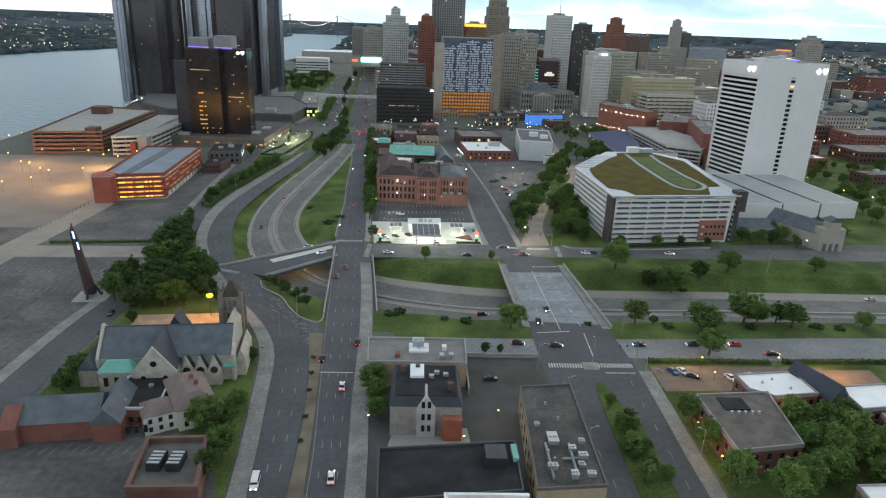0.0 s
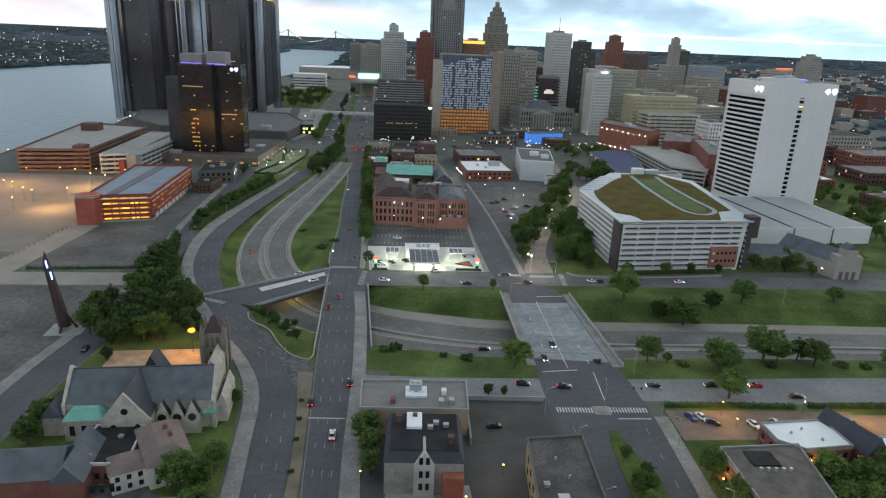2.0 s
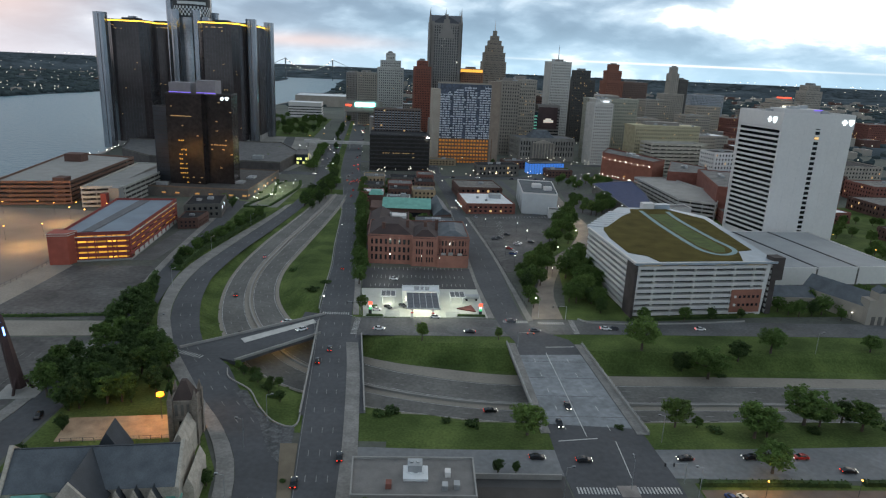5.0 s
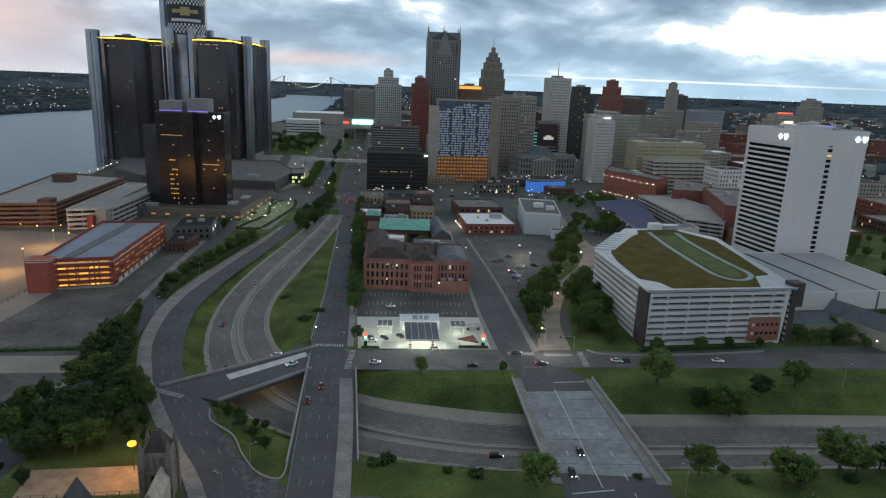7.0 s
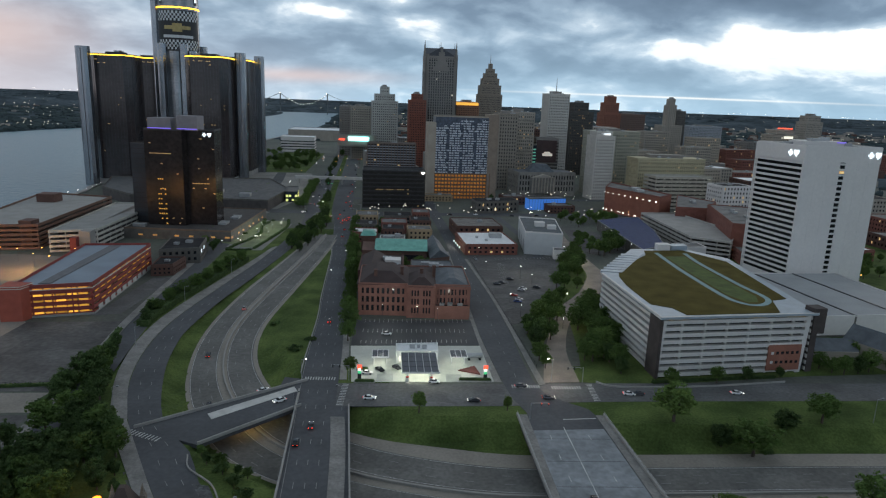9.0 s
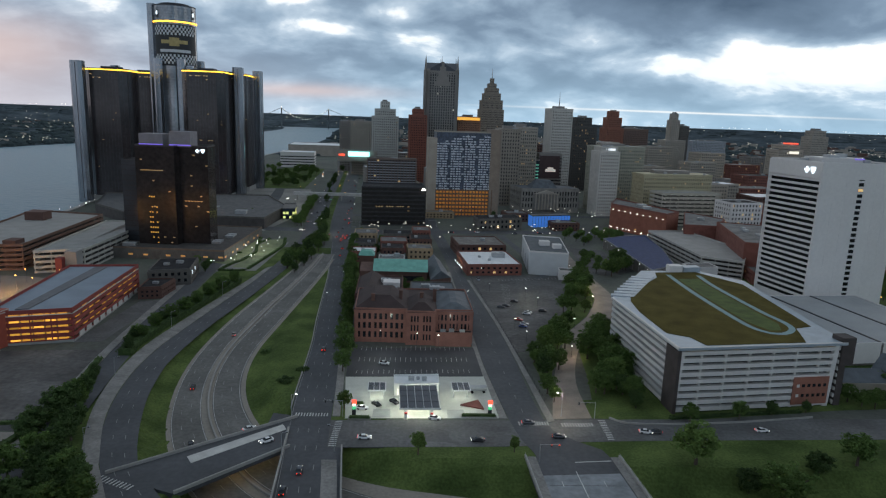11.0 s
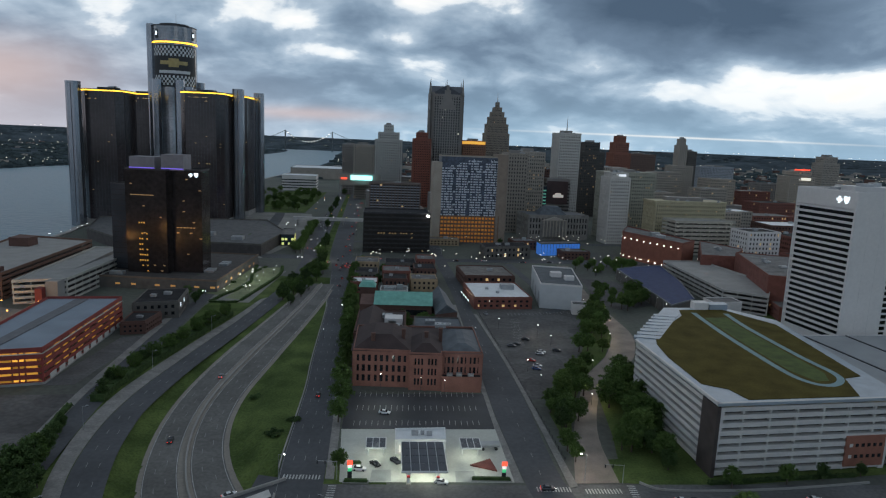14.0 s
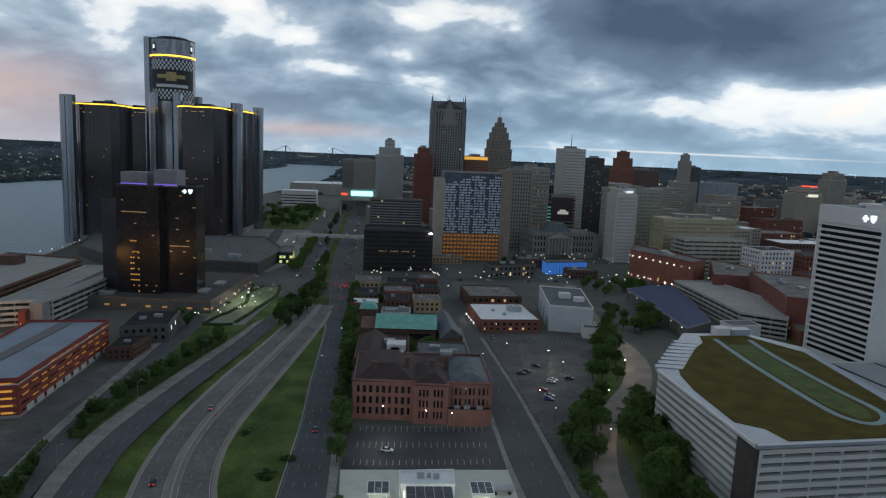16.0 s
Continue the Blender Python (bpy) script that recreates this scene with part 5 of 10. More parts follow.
def glass_tower(name, cx, cy, r, h, shafts, rot=0.0, label="dark glass office tower with a golden roof light", lit_share=0.006):
    b = Building(name, octagon(cx, cy, r, 0.3, rot), label, "office tower", "riverside tower group")
    b.body(0, h, BRONZE_GLASS, "glass_skin", "dark reflective glass skin")
    fh = h / 39
    b.ring("floor_line", 0, 0.28, 0.06, BLACK_GLASS, None, [fh * k for k in range(1, 39)])
    for i in range(8):
        b.posts("mullion", i, max(2, round(b.length(i) / 3.0)), 0.18, 0.1, 0, h, DARK_METAL, stuff=True)
    b.ring("crown_light", h - 1.3, h - 0.1, 0.35, CROWN_GOLD, label="glowing golden roof edge")
    b.roof(h - 0.05, BLACK_ROOF, 0.6, DARK_METAL)
    part("penthouse", Shape().box(-9, -7, h, 9, 7, h + 3.5), DARK_METAL, b.ob, "dark machine room")
    part("base_ring", Shape().prism([(x * 1.05, y * 1.05) for x, y in b.poly], 0, 6, top=0.99), CONCRETE, b.ob, "pale concrete podium ring")
    for sx, sy, sw in shafts:
        s = Shape().prism([(x, y) for x, y in octagon(sx - cx, sy - cy, sw, 0.45)], 0, h + 7)
        shaft = part("elevator_shaft", s, SILVER, b.ob, "silver metal elevator shaft")
        s = Shape()
        for k in range(12):
            a = k * 0.5236 + 0.1
            s.box(sx - cx + math.cos(a) * sw - 0.25, sy - cy + math.sin(a) * sw - 0.25, 4, sx - cx + math.cos(a) * sw + 0.25, sy - cy + math.sin(a) * sw + 0.25, h + 5)
        part("shaft_rib", s, DARK_METAL, shaft)
    rng = random.Random(int(cx * -3))
    for i in (0, 1, 7):
        c = max(3, round(b.length(i) / 3.0))
        b.lit(i, c, 39, 0, fh, 1.4, 0.6, picks(c, 39, lit_share, rng), LIT_DIM, out=0.08, sill=0.9)
    # two lit rows near the top and one half way up
    for k, share in ((37, 0.35), (36, 0.2), (18, 0.25)):
        c = max(3, round(b.length(0) / 3.0))
        b.lit(0, c, 39, 0, fh, 2.0, 0.5, [(j, k) for j in range(c) if rng.random() < share], LIT_WARM, out=0.08, sill=1.5)
    return b


glass_tower("glass_tower", -329.5, 872, 21.6, 141, [(-352, 842, 6.3)])
glass_tower("glass_tower", -233, 893, 23, 144, [(-203.5, 911, 5.8), (-259, 912, 4.5)])
glass_tower("glass_tower", -336, 985, 26, 144, [(-366, 965, 5)])
glass_tower("glass_tower", -232, 985, 24, 146, [(-204, 1012, 6)])


def round_tower():
    cx, cy, r, h = -279.5, 930, 23.4, 216
    poly = [(cx + math.cos(2 * math.pi * i / 40) * r, cy + math.sin(2 * math.pi * i / 40) * r) for i in range(40)]
    b = Building("round_tower", poly, "tall round glass tower with checkered banner and golden ring", "office tower", "riverside tower group")
    b.body(0, h, mat("grey_tower_glass", (0.24, 0.25, 0.265), 0.16, metal=0.7, scale=0.04, fine=0.4, var=0.3, bump=0.03), "glass_skin", "grey reflective glass skin")
    line = Shape().cone(0, 0, 0, 0.3, r + 0.06, r + 0.06, 40).mesh("floor_line", DARK_METAL)
    for k in range(35, 70):
        part("floor_line", line, None, b.ob, at=(0, 0, 216 / 70 * k))
    b.ring("crown_light", 198, 199.6, 0.5, CROWN_GOLD, label="glowing golden ring")
    b.roof(h, BLACK_ROOF, 1.2, DARK_METAL)
    part("penthouse", Shape().cone(0, 0, h, h + 4, 17, 16, 24), DARK_METAL, b.ob)
    part("mast", Shape().cone(2, 0, h + 4, h + 16, 0.25, 0.1, 6), METAL, b.ob)
    for a in (-118, -62, 25, 155):
        x, y = math.cos(radians(a)) * (r + 3), math.sin(radians(a)) * (r + 3)
        part("elevator_shaft", Shape().prism(octagon(x, y, 5.0, 0.5), 0, h + (3 if a == 155 else -58)), SILVER, b.ob, "silver metal elevator shaft")
    part("elevator_shaft", Shape().prism(octagon(-23.2, -9, 4.2, 0.5), 0, h + 3), SILVER, b.ob, "silver metal elevator shaft")

    def curved(name, a0, a1, z0, z1, material, out, label):
        n = max(1, round((a1 - a0) / 4))
        s, v, f = Shape(), [], []
        for i in range(n + 1):
            t = radians(a0 + (a1 - a0) * i / n)
            for o, z in ((0.05, z0), (out, z0), (out, z1), (0.05, z1)):
                v.append((math.cos(t) * (r + o), math.sin(t) * (r + o), z))
        for i in range(n):
            f += [(4 * i + k, 4 * i + (k + 1) % 4, 4 * i + 4 + (k + 1) % 4, 4 * i + 4 + k) for k in range(4)]
        f += [(3, 2, 1, 0), tuple(4 * n + k for k in range(4))]
        s.add(v, f)
        return part(name, s, material, b.ob, label)
    ban = mat("banner_black", (0.025, 0.027, 0.03), 0.6, var=0.1)
    wht = mat("banner_white", (0.6, 0.62, 0.63), 0.6, var=0.06)
    gold = mat("banner_gold", (0.42, 0.33, 0.14), 0.5, metal=0.3, var=0.15)
    curved("banner", -138, -6, 150, 196, ban, 0.25, "dark curved banner")
    for z0 in (152, 184):
        for row in range(4):
            for c in range(24):
                if (row + c) % 2 == 0:
                    a = -136 + c * 5.25
                    curved("banner_check", a, a + 5.25, z0 + row * 2.7, z0 + row * 2.7 + 2.7, wht, 0.32, "")
    curved("banner_emblem", -112, -38, 174.5, 178.5, gold, 0.33, "plain gold emblem bar")
    curved("banner_emblem", -88, -62, 171.8, 181.2, gold, 0.36, "plain gold emblem block")
    curved("banner_bar", -116, -30, 165, 168.2, wht, 0.33, "pale bar of unreadable lettering")
    for a in (-124, -16):
        curved("roof_sign", a - 5, a + 5, 203, 212, ban, 0.4, "dark square roof sign")
        curved("roof_sign_mark", a - 3, a + 3, 206, 210, SIGN_WHITE, 0.5, "glowing pale roof sign mark")
    return b


round_tower()


def dark_blocks():
    """The two joined black glass blocks in front of the towers."""
    b = Building("black_office_block", [(-194, 588), (-166, 585), (-164.5, 592), (-144.5, 591), (-145.5, 612), (-190, 618)], "black glass office block with a lit emblem", "office block", "riverside tower group")
    b.body(0, 77, BLACK_GLASS, "glass_skin", "black reflective glass skin")
    b.ring("floor_line", 0, 0.3, 0.04, BLACK_GLASS, None, [77 / 21 * k for k in range(1, 21)])
    for i in range(6):
        b.posts("mullion", i, max(2, round(b.length(i) / 2.6)), 0.12, 0.06, 0, 77, BLACK_GLASS, stuff=True)
    b.roof(77, BLACK_ROOF, 0.8, DARK_METAL)
    for x0, x1, z in ((-24, -7.5, 8.6), (-3.0, 11.5, 10.6)):
        part("machine_room", Shape().box(x0, -8, 77, x1, 8, 77 + z), mat("grey_louvre", (0.22, 0.21, 0.23), 0.7, var=0.1), b.ob, "grey machine room with a blue light strip")
        part("light_strip", Shape().box(x0 - 0.1, -8.3, 77.9, x1 + 0.1, -8.05, 78.6), PURPLE, b.ob, "violet glowing strip")
    rng = random.Random(5)
    b.lit(0, 17, 21, 0, 77 / 21, 1.4, 0.5, picks(17, 21, 0.02, rng) + [(c, 16) for c in range(2, 12)], LIT_DIM, out=0.1, sill=1.4)
    b.lit(2, 9, 21, 0, 77 / 21, 1.6, 0.5, picks(9, 21, 0.04, rng) + [(c, 10) for c in range(1, 7)], LIT_DIM, out=0.1, sill=1.4)
    # orange reflection on the glass, painted as small glowing amber panes
    b.lit(0, 17, 21, 0, 77 / 21, 0.9, 0.8, [(c, k) for c in range(5, 9) for k in range(1, 12) if rng.random() < 0.7 - abs(c - 6.5) * 0.2], emit("amber_reflection", (1.0, 0.5, 0.08), 0.55), out=0.1, sill=0.8)
    emblem(b, 2, 14.8, 74.4, 3.4)
    w = Building("black_office_wing", [(-208, 598), (-194.3, 595.5), (-190.4, 617), (-200, 622)], "lower black glass wing of the office block", "office block", "riverside tower group")
    w.body(0, 66, mat("wing_glass", (0.04, 0.043, 0.05), 0.2, metal=0.2, var=0.3, scale=0.05), "glass_skin", "grey reflective glass skin")
    w.ring("floor_line", 0, 0.3, 0.04, BLACK_GLASS, None, [66 / 18 * k for k in range(1, 18)])
    w.roof(66, BLACK_ROOF, 0.6, DARK_METAL)
    p = Building("podium", [(-212, 572), (-128, 566), (-124, 665), (-206, 668)], "low stone podium below the black office block", "podium")
    p.body(0, 7, DARK_STONE)
    p.roof(7, mat("dark_podium_roof", (0.07, 0.062, 0.058), 0.9, var=0.25), 0.9, mat("brown_parapet", (0.17, 0.12, 0.09), 0.85, var=0.15))
    # dim amber patches paint the faint orange reflections on this wall
    for i, n in ((0, 16), (1, 18)):
        p.lit(i, n, 1, 2.4, 3, 3.2, 1.2, [(c, 0) for c in range(n) if (c * 7) % 5 < 2], emit("podium_amber", (1.0, 0.5, 0.15), 0.16), out=0.1)
    p.gear([(-30, -38, 9, 4, 2), (26, -20, 6, 10, 1.2), (29, 5, 6, 12, 1.2)], 7.3)
    q = Building("tower_podium", [(-205, 705), (-130, 700), (-125, 780), (-160, 860), (-330, 840), (-305, 760), (-260, 715)], "broad concrete podium under the riverside towers", "podium")
    q.body(0, 9, mat("podium_concrete", (0.085, 0.075, 0.072), 0.85, var=0.2))
    q.roof(9, mat("podium_roof", (0.11, 0.11, 0.112), 0.9, var=0.25), 1.2, DARK_STONE)
    q.gear([(60, -40, 10, 8, 3), (30, -20, 8, 8, 3), (-40, 0, 14, 8, 3)], 9.3)


def emblem(b, i, s, z, size, o=0.0):
    """A lit cross and a lit shield, as plain shapes, on wall i of a building at s metres along it."""
    p, q = b.edge(i)
    sh = Shape()
    along(sh, p, q, s - size * 0.95, s - size * 0.15, o + 0.1, o + 0.4, z - size * 0.14, z + size * 0.14)
    along(sh, p, q, s - size * 0.69, s - size * 0.41, o + 0.1, o + 0.42, z - size * 0.4, z + size * 0.4)
    part("emblem_cross", sh, SIGN_WHITE, b.ob, "glowing pale cross")
    sh = Shape()
    for k in range(5):
        half = (0.40, 0.40, 0.34, 0.24, 0.1)[k] * size
        along(sh, p, q, s + size * 0.55 - half, s + size * 0.55 + half, o + 0.1, o + 0.4, z + size * (0.4 - 0.17 * (k + 1)), z + size * (0.4 - 0.17 * k))
    part("emblem_shield", sh, SIGN_WHITE, b.ob, "glowing pale shield")


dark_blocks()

# garages by the river
GARAGES = "riverside parking garages"
g1 = garage("brown_garage", [(-290, 520), (-243, 530), (-250, 655), (-312, 668)], 5, 3.1, mat("brown_panel", (0.19, 0.11, 0.08), 0.85, tint=(0.15, 0.09, 0.07), var=0.15), "brown brick parking garage with a flat deck", band=0.5, group=GARAGES)
part("stair_tower", Shape().box(18, -62, 0, 26, -52, 18.5), DARK_BRICK, g1.ob, "dark brick stair tower")
part("stair_tower", Shape().box(-20, 30, 15, -6, 42, 22), DARK_BRICK, g1.ob, "dark brick stair tower")
g2 = garage("white_garage", [(-232, 522), (-206, 532), (-206, 640), (-240, 640)], 4, 3.3, mat("cream_panel", (0.5, 0.48, 0.43), 0.8, var=0.12), "cream concrete parking garage with a ramp", band=0.42, group=GARAGES)
part("stair_tower", Shape().box(8, -62, 0, 15, -54, 14.5), CONCRETE, g2.ob, "concrete stair tower")
part("red_tower", Shape().box(4, -66, 0, 8, -61, 11), ORANGE_PANEL, g2.ob, "red stair tower with pale stripes")
part("ramp", Shape().add([(-6, -20, 13.4), (4, -20, 13.4), (4, 40, 16), (-6, 40, 16), (-6, -20, 13.2), (4, -20, 13.2), (4, 40, 13.2), (-6, 40, 13.2)],
                         [(0, 1, 2, 3), (1, 5, 6, 2), (0, 3, 7, 4), (2, 6, 7, 3), (0, 4, 5, 1)]), CONCRETE, g2.ob)
g3 = garage("orange_garage", [(-181, 392), (-149, 401.5), (-154.5, 487), (-190, 482)], 5, 2.85, ORANGE_PANEL, "orange-red parking garage glowing with sodium lamps", inside=mat("lit_inner_wall", (0.45, 0.3, 0.2), 0.8), band=0.56,
            roof=BLUE_GREY_METAL, lamps=emit("garage_sodium", (1.0, 0.5, 0.08), 9), group=GARAGES, lamp_edges=(0,))
g3.roof(14.4, mat("garage_blue_roof", (0.22, 0.265, 0.32), 0.55, tint=(0.15, 0.185, 0.23), scale=0.08, var=0.2), 0.4, ORANGE_PANEL)
part("roof_strip", Shape().prism([(-4, -41), (1, -39.5), (-1, 42), (-7, 41)], 14.7, 15.1), mat("dark_roof_strip", (0.12, 0.12, 0.13), 0.7), g3.ob, "dark drain strip on the roof")
part("corner_tower", Shape().prism([(x - g3.c[0], y - g3.c[1]) for x, y in [(-184, 387.5), (-174.8, 389), (-173, 396), (-184.5, 397)]], 0, 16.6), mat("corner_red", (0.36, 0.085, 0.055), 0.8, var=0.12), g3.ob, "red corner stair tower")
g3.ring("pale_stripe", 13.0, 13.4, 0.32, mat("pale_stripe", (0.6, 0.55, 0.5), 0.7))
g3.ring("plinth", 0, 1.1, 0.3, CONCRETE)
p3, q3 = g3.edge(0)
# lamplight inside the front bays is painted as glowing panels
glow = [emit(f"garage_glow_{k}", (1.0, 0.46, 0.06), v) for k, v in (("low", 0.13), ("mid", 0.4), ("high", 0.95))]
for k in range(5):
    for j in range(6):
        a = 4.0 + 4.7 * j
        part("glow_panel", along(Shape(), p3, q3, a, a + 3.9, -0.06, 0.06, k * 2.85 + 1.62 if k else 1.7, k * 2.85 + 2.45), glow[(j * 5 + k * 7 + j * k) % 3], g3.ob, "opening with its sodium light painted as glow")


# side bays: a dimmer painted glow for the light within
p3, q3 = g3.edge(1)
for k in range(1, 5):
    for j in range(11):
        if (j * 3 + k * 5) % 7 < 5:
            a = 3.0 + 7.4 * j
            part("glow_panel", along(Shape(), p3, q3, a, a + 4.6, -0.06, 0.06, k * 2.85 + 1.75, k * 2.85 + 2.4), glow[0], g3.ob, "opening with its sodium light painted as glow")
for j in range(10):
    a = 5.0 + 8.0 * j
    part("ground_arch", along(Shape(), p3, q3, a, a + 5.5, 0.1, 0.34, 0.6, 3.0), mat("arch_white", (0.55, 0.53, 0.5), 0.8, var=0.12), g3.ob, "pale ground-floor bay")
for z in (15.2, 16.2):
    part("tower_stripe", Shape().prism([(x - g3.c[0], y - g3.c[1]) for x, y in [(-184.2, 387.3), (-174.6, 388.8), (-172.8, 396.2), (-184.7, 397.2)]], z, z + 0.3), MATS["pale_stripe"], g3.ob, "pale stripe round the stair tower")


def small_dark_office():
    b = masonry("dark_office", [(-153, 497), (-131, 504), (-136, 535), (-158, 530)], 9, 2, 6, DARK_STONE, "small dark office with lit signs", roof=BLACK_ROOF, gear=[(2, 4, 4, 3, 1.5), (-4, -2, 3, 3, 1.2)])
    b.lit(1, 3, 1, 5.5, 3, 0.8, 2.2, [(0, 0), (1, 0)], SIGN_WHITE, out=0.6)
    c = masonry("brown_shop", [(-148, 470), (-137, 473), (-136, 492), (-150, 490)], 6, 2, 4, DARK_BRICK, "low brown brick building", roof=BLACK_ROOF, gear=[(0, 0, 3, 2, 1)])


small_dark_office()

# ---- downtown towers ----


def apartment_slab():
    b = Building("apartment_tower", rect(56, 826, 62, 22, 6), "apartment tower with pale balconies above a lit orange garage", "apartment tower")
    b.body(0, 88, mat("slate_panel", (0.06, 0.075, 0.11), 0.3, var=0.35, fine=0.5), "wall", "slate blue panels and windows")
    base, fl = 28.0, 22
    fh = (86 - base) / fl
    white = mat("white_balcony", (0.6, 0.63, 0.68), 0.7, var=0.06)
    rng = random.Random(3)
    p, q = b.edge(0)
    d = (np.array(q) - np.array(p)) / b.length(0)
    sizes = [along(Shape(), p, q, 0, w, 0, 0.9, 0, 1.35).mesh("balcony", white) for w in (1.6, 2.4)]
    post = along(Shape(), p, q, 0, 0.4, 0, 0.9, 0, fh).mesh("fin", white)
    for k in range(fl):
        for c in range(20):
            x = 3.0 * c + 0.6
            if k > fl - 4 and c < 3 * (k - fl + 4):
                continue
            if rng.random() < (0.3 if c in (4, 9, 14) else 0.95):
                part("balcony", sizes[(c + k // 3) % 2], None, b.ob, at=(*(d * x), base + k * fh))
            if rng.random() < 0.12:
                part("fin", post, None, b.ob, at=(*(d * (x + 2.5)), base + k * fh))
    s = Shape()
    along(s, p, q, -8, 0.5, -21, 1.0, 0, 82)
    part("end_wall", s, BUFF, b.ob, "plain buff end wall")
    s = Shape()
    along(s, p, q, 58, 69, -22, 1.0, 0, 92)
    part("end_wall", s, mat("brown_concrete", (0.27, 0.21, 0.165), 0.85, var=0.12), b.ob, "plain buff end wall")
    brown = mat("garage_brown", (0.2, 0.12, 0.08), 0.85)
    for k in range(7):
        part("garage_band", along(Shape(), p, q, 0, 58, 0, 1.2, k * 4.0 + 2.4, k * 4.0 + 3.9), brown, b.ob)
        # orange light inside the level, painted as one glowing sheet
        part("level_glow", along(Shape(), p, q, 0.5, 57.5, 0.05, 0.2, k * 4.0 + 0.1, k * 4.0 + 2.3), emit("garage_glow", (1.0, 0.36, 0.06), 0.045), b.ob, "garage level with orange light painted as glow")
        for c in range(17):
            if (c * 5 + k * 3) % 4 and k > 1:
                # brighter bays: small glowing boxes painted in for lit openings
                part("bay_glow", along(Shape(), p, q, 1.6 + 3.3 * c, 3.2 + 3.3 * c, 0.2, 0.4, k * 4.0 + 1.2, k * 4.0 + 2.2), emit("bay_glow_orange", (1.0, 0.45, 0.08), 0.26), b.ob, "glowing orange garage bay")
    b.posts("garage_column", 0, 18, 0.9, 1.3, 0, 28, mat("garage_brown", (0.2, 0.12, 0.08), 0.85))
    b.roof(88, GREY_ROOF, 0.8, BUFF)
    m = masonry("brown_apartments", rect(-25, 955, 62, 18, 4), 49, 15, 16, mat("brown_brick", (0.17, 0.13, 0.115), 0.85, var=0.15), "brown brick apartment slab", band=0.42, pier=0.35,
                band_mat=mat("grey_band", (0.3, 0.32, 0.36), 0.8), lit=0.02)
    l = Building("black_low_block", [(-46, 735), (15, 741), (12, 775), (-48, 770)], "low black glass block with lit rows", "office block")
    l.body(0, 36, mat("smoked_glass", (0.022, 0.019, 0.018), 0.4, var=0.3, spec=0.25), "glass_skin")
    l.ring("floor_line", 0, 1.3, 0.25, mat("black_panel", (0.02, 0.02, 0.022), 0.5), None, [4 * k for k in range(9)])
    l.roof(36, BLACK_ROOF, 1.0, DARK_METAL)
    l.lit(0, 24, 9, 0, 4, 1.5, 0.7, [(c, 4) for c in range(5, 18) if c % 4] + picks(24, 6, 0.02, rng), LIT_DIM, out=0.1, sill=1.8)
    part("roof_lamp", Shape().box(28, -18.5, 34.5, 31, -17.5, 35.7), LAMP_WHITE, l.ob, "glowing corner floodlight")
    k = masonry("dark_low_block", [(64, 716), (107, 731), (104, 752), (62, 740)], 11, 2, 10, DARK_STONE, "low dark block on the cross street", roof=BLACK_ROOF, lit=0.1)
    c = Building("blue_pavilion", [(121, 748), (161, 760), (159, 774), (119, 762)], "long low hall glowing bright blue", "hall")
    c.body(0, 11, SIGN_BLUE, "wall", "bright blue lit wall")
    c.posts("seam", 0, 14, 0.25, 0.1, 0, 11, mat("blue_frame", (0.03, 0.08, 0.2), 0.5))
    c.roof(11, GREY_ROOF, 0.4, DARK_METAL)


apartment_slab()


def gothic_tower():
    """The tall grey tower with steep gables and corner spires."""
    b = Building("gabled_tower", rect(44, 1205, 50, 50, 4), "tall grey granite office tower with gothic gables and spires", "office tower", "downtown towers")
    b.body(0, 172, GLASS, "glazing", "dark recessed windows")
    fl = 42
    fh = 172 / fl
    b.ring("spandrel", 0, fh * 0.3, 0.25, GREY_STONE, None, [fh * k for k in range(fl)])
    for i in range(4):
        b.posts("pier", i, 14, 1.7, 0.9, 0, 172, GREY_STONE, stuff=True)
        b.posts("corner_pier", i, 2, 5.0, 0.9, 0, 176, GREY_STONE)
    b.ring("cornice", 170, 173.5, 0.8, GREY_STONE)
    roofm = mat("dark_slate_roof", (0.06, 0.065, 0.08), 0.5, var=0.15)
    part("roof", Shape().gable(-24, -24, 24, 24, 173, 187, "x").gable(-24.2, -24.2, 24.2, 24.2, 173, 187, "y"), roofm, b.ob, "steep dark crossed roof")
    for i in range(4):
        p, q = b.edge(i)
        for k in range(5):
            s = Shape()
            half = 12.5 - 2.6 * k
            along(s, p, q, 25 - half, 25 + half, -1.0, 1.2, 150 + 7.4 * k, 157.4 + 7.4 * k)
            part("gable_step", s, GREY_STONE, b.ob)
    for x in (-25, 25):
        for y in (-25, 25):
            part("spire", Shape().cone(x, y, 172, 184, 2.0, 1.4, 8).cone(x, y, 184, 197, 1.2, 0.1, 8), GREY_STONE, b.ob, "slim corner spire")
    for i, (x, y) in enumerate(((0, -25), (0, 25))):
        part("spire", Shape().cone(x, y, 184, 196, 0.8, 0.1, 8), GREY_STONE, b.ob, "slim gable spire")
    b.lit(0, 12, fl, fh * 0.45, fh, 2.0, 2.0, picks(12, fl, 0.015), LIT_WHITE, out=0.3)


gothic_tower()


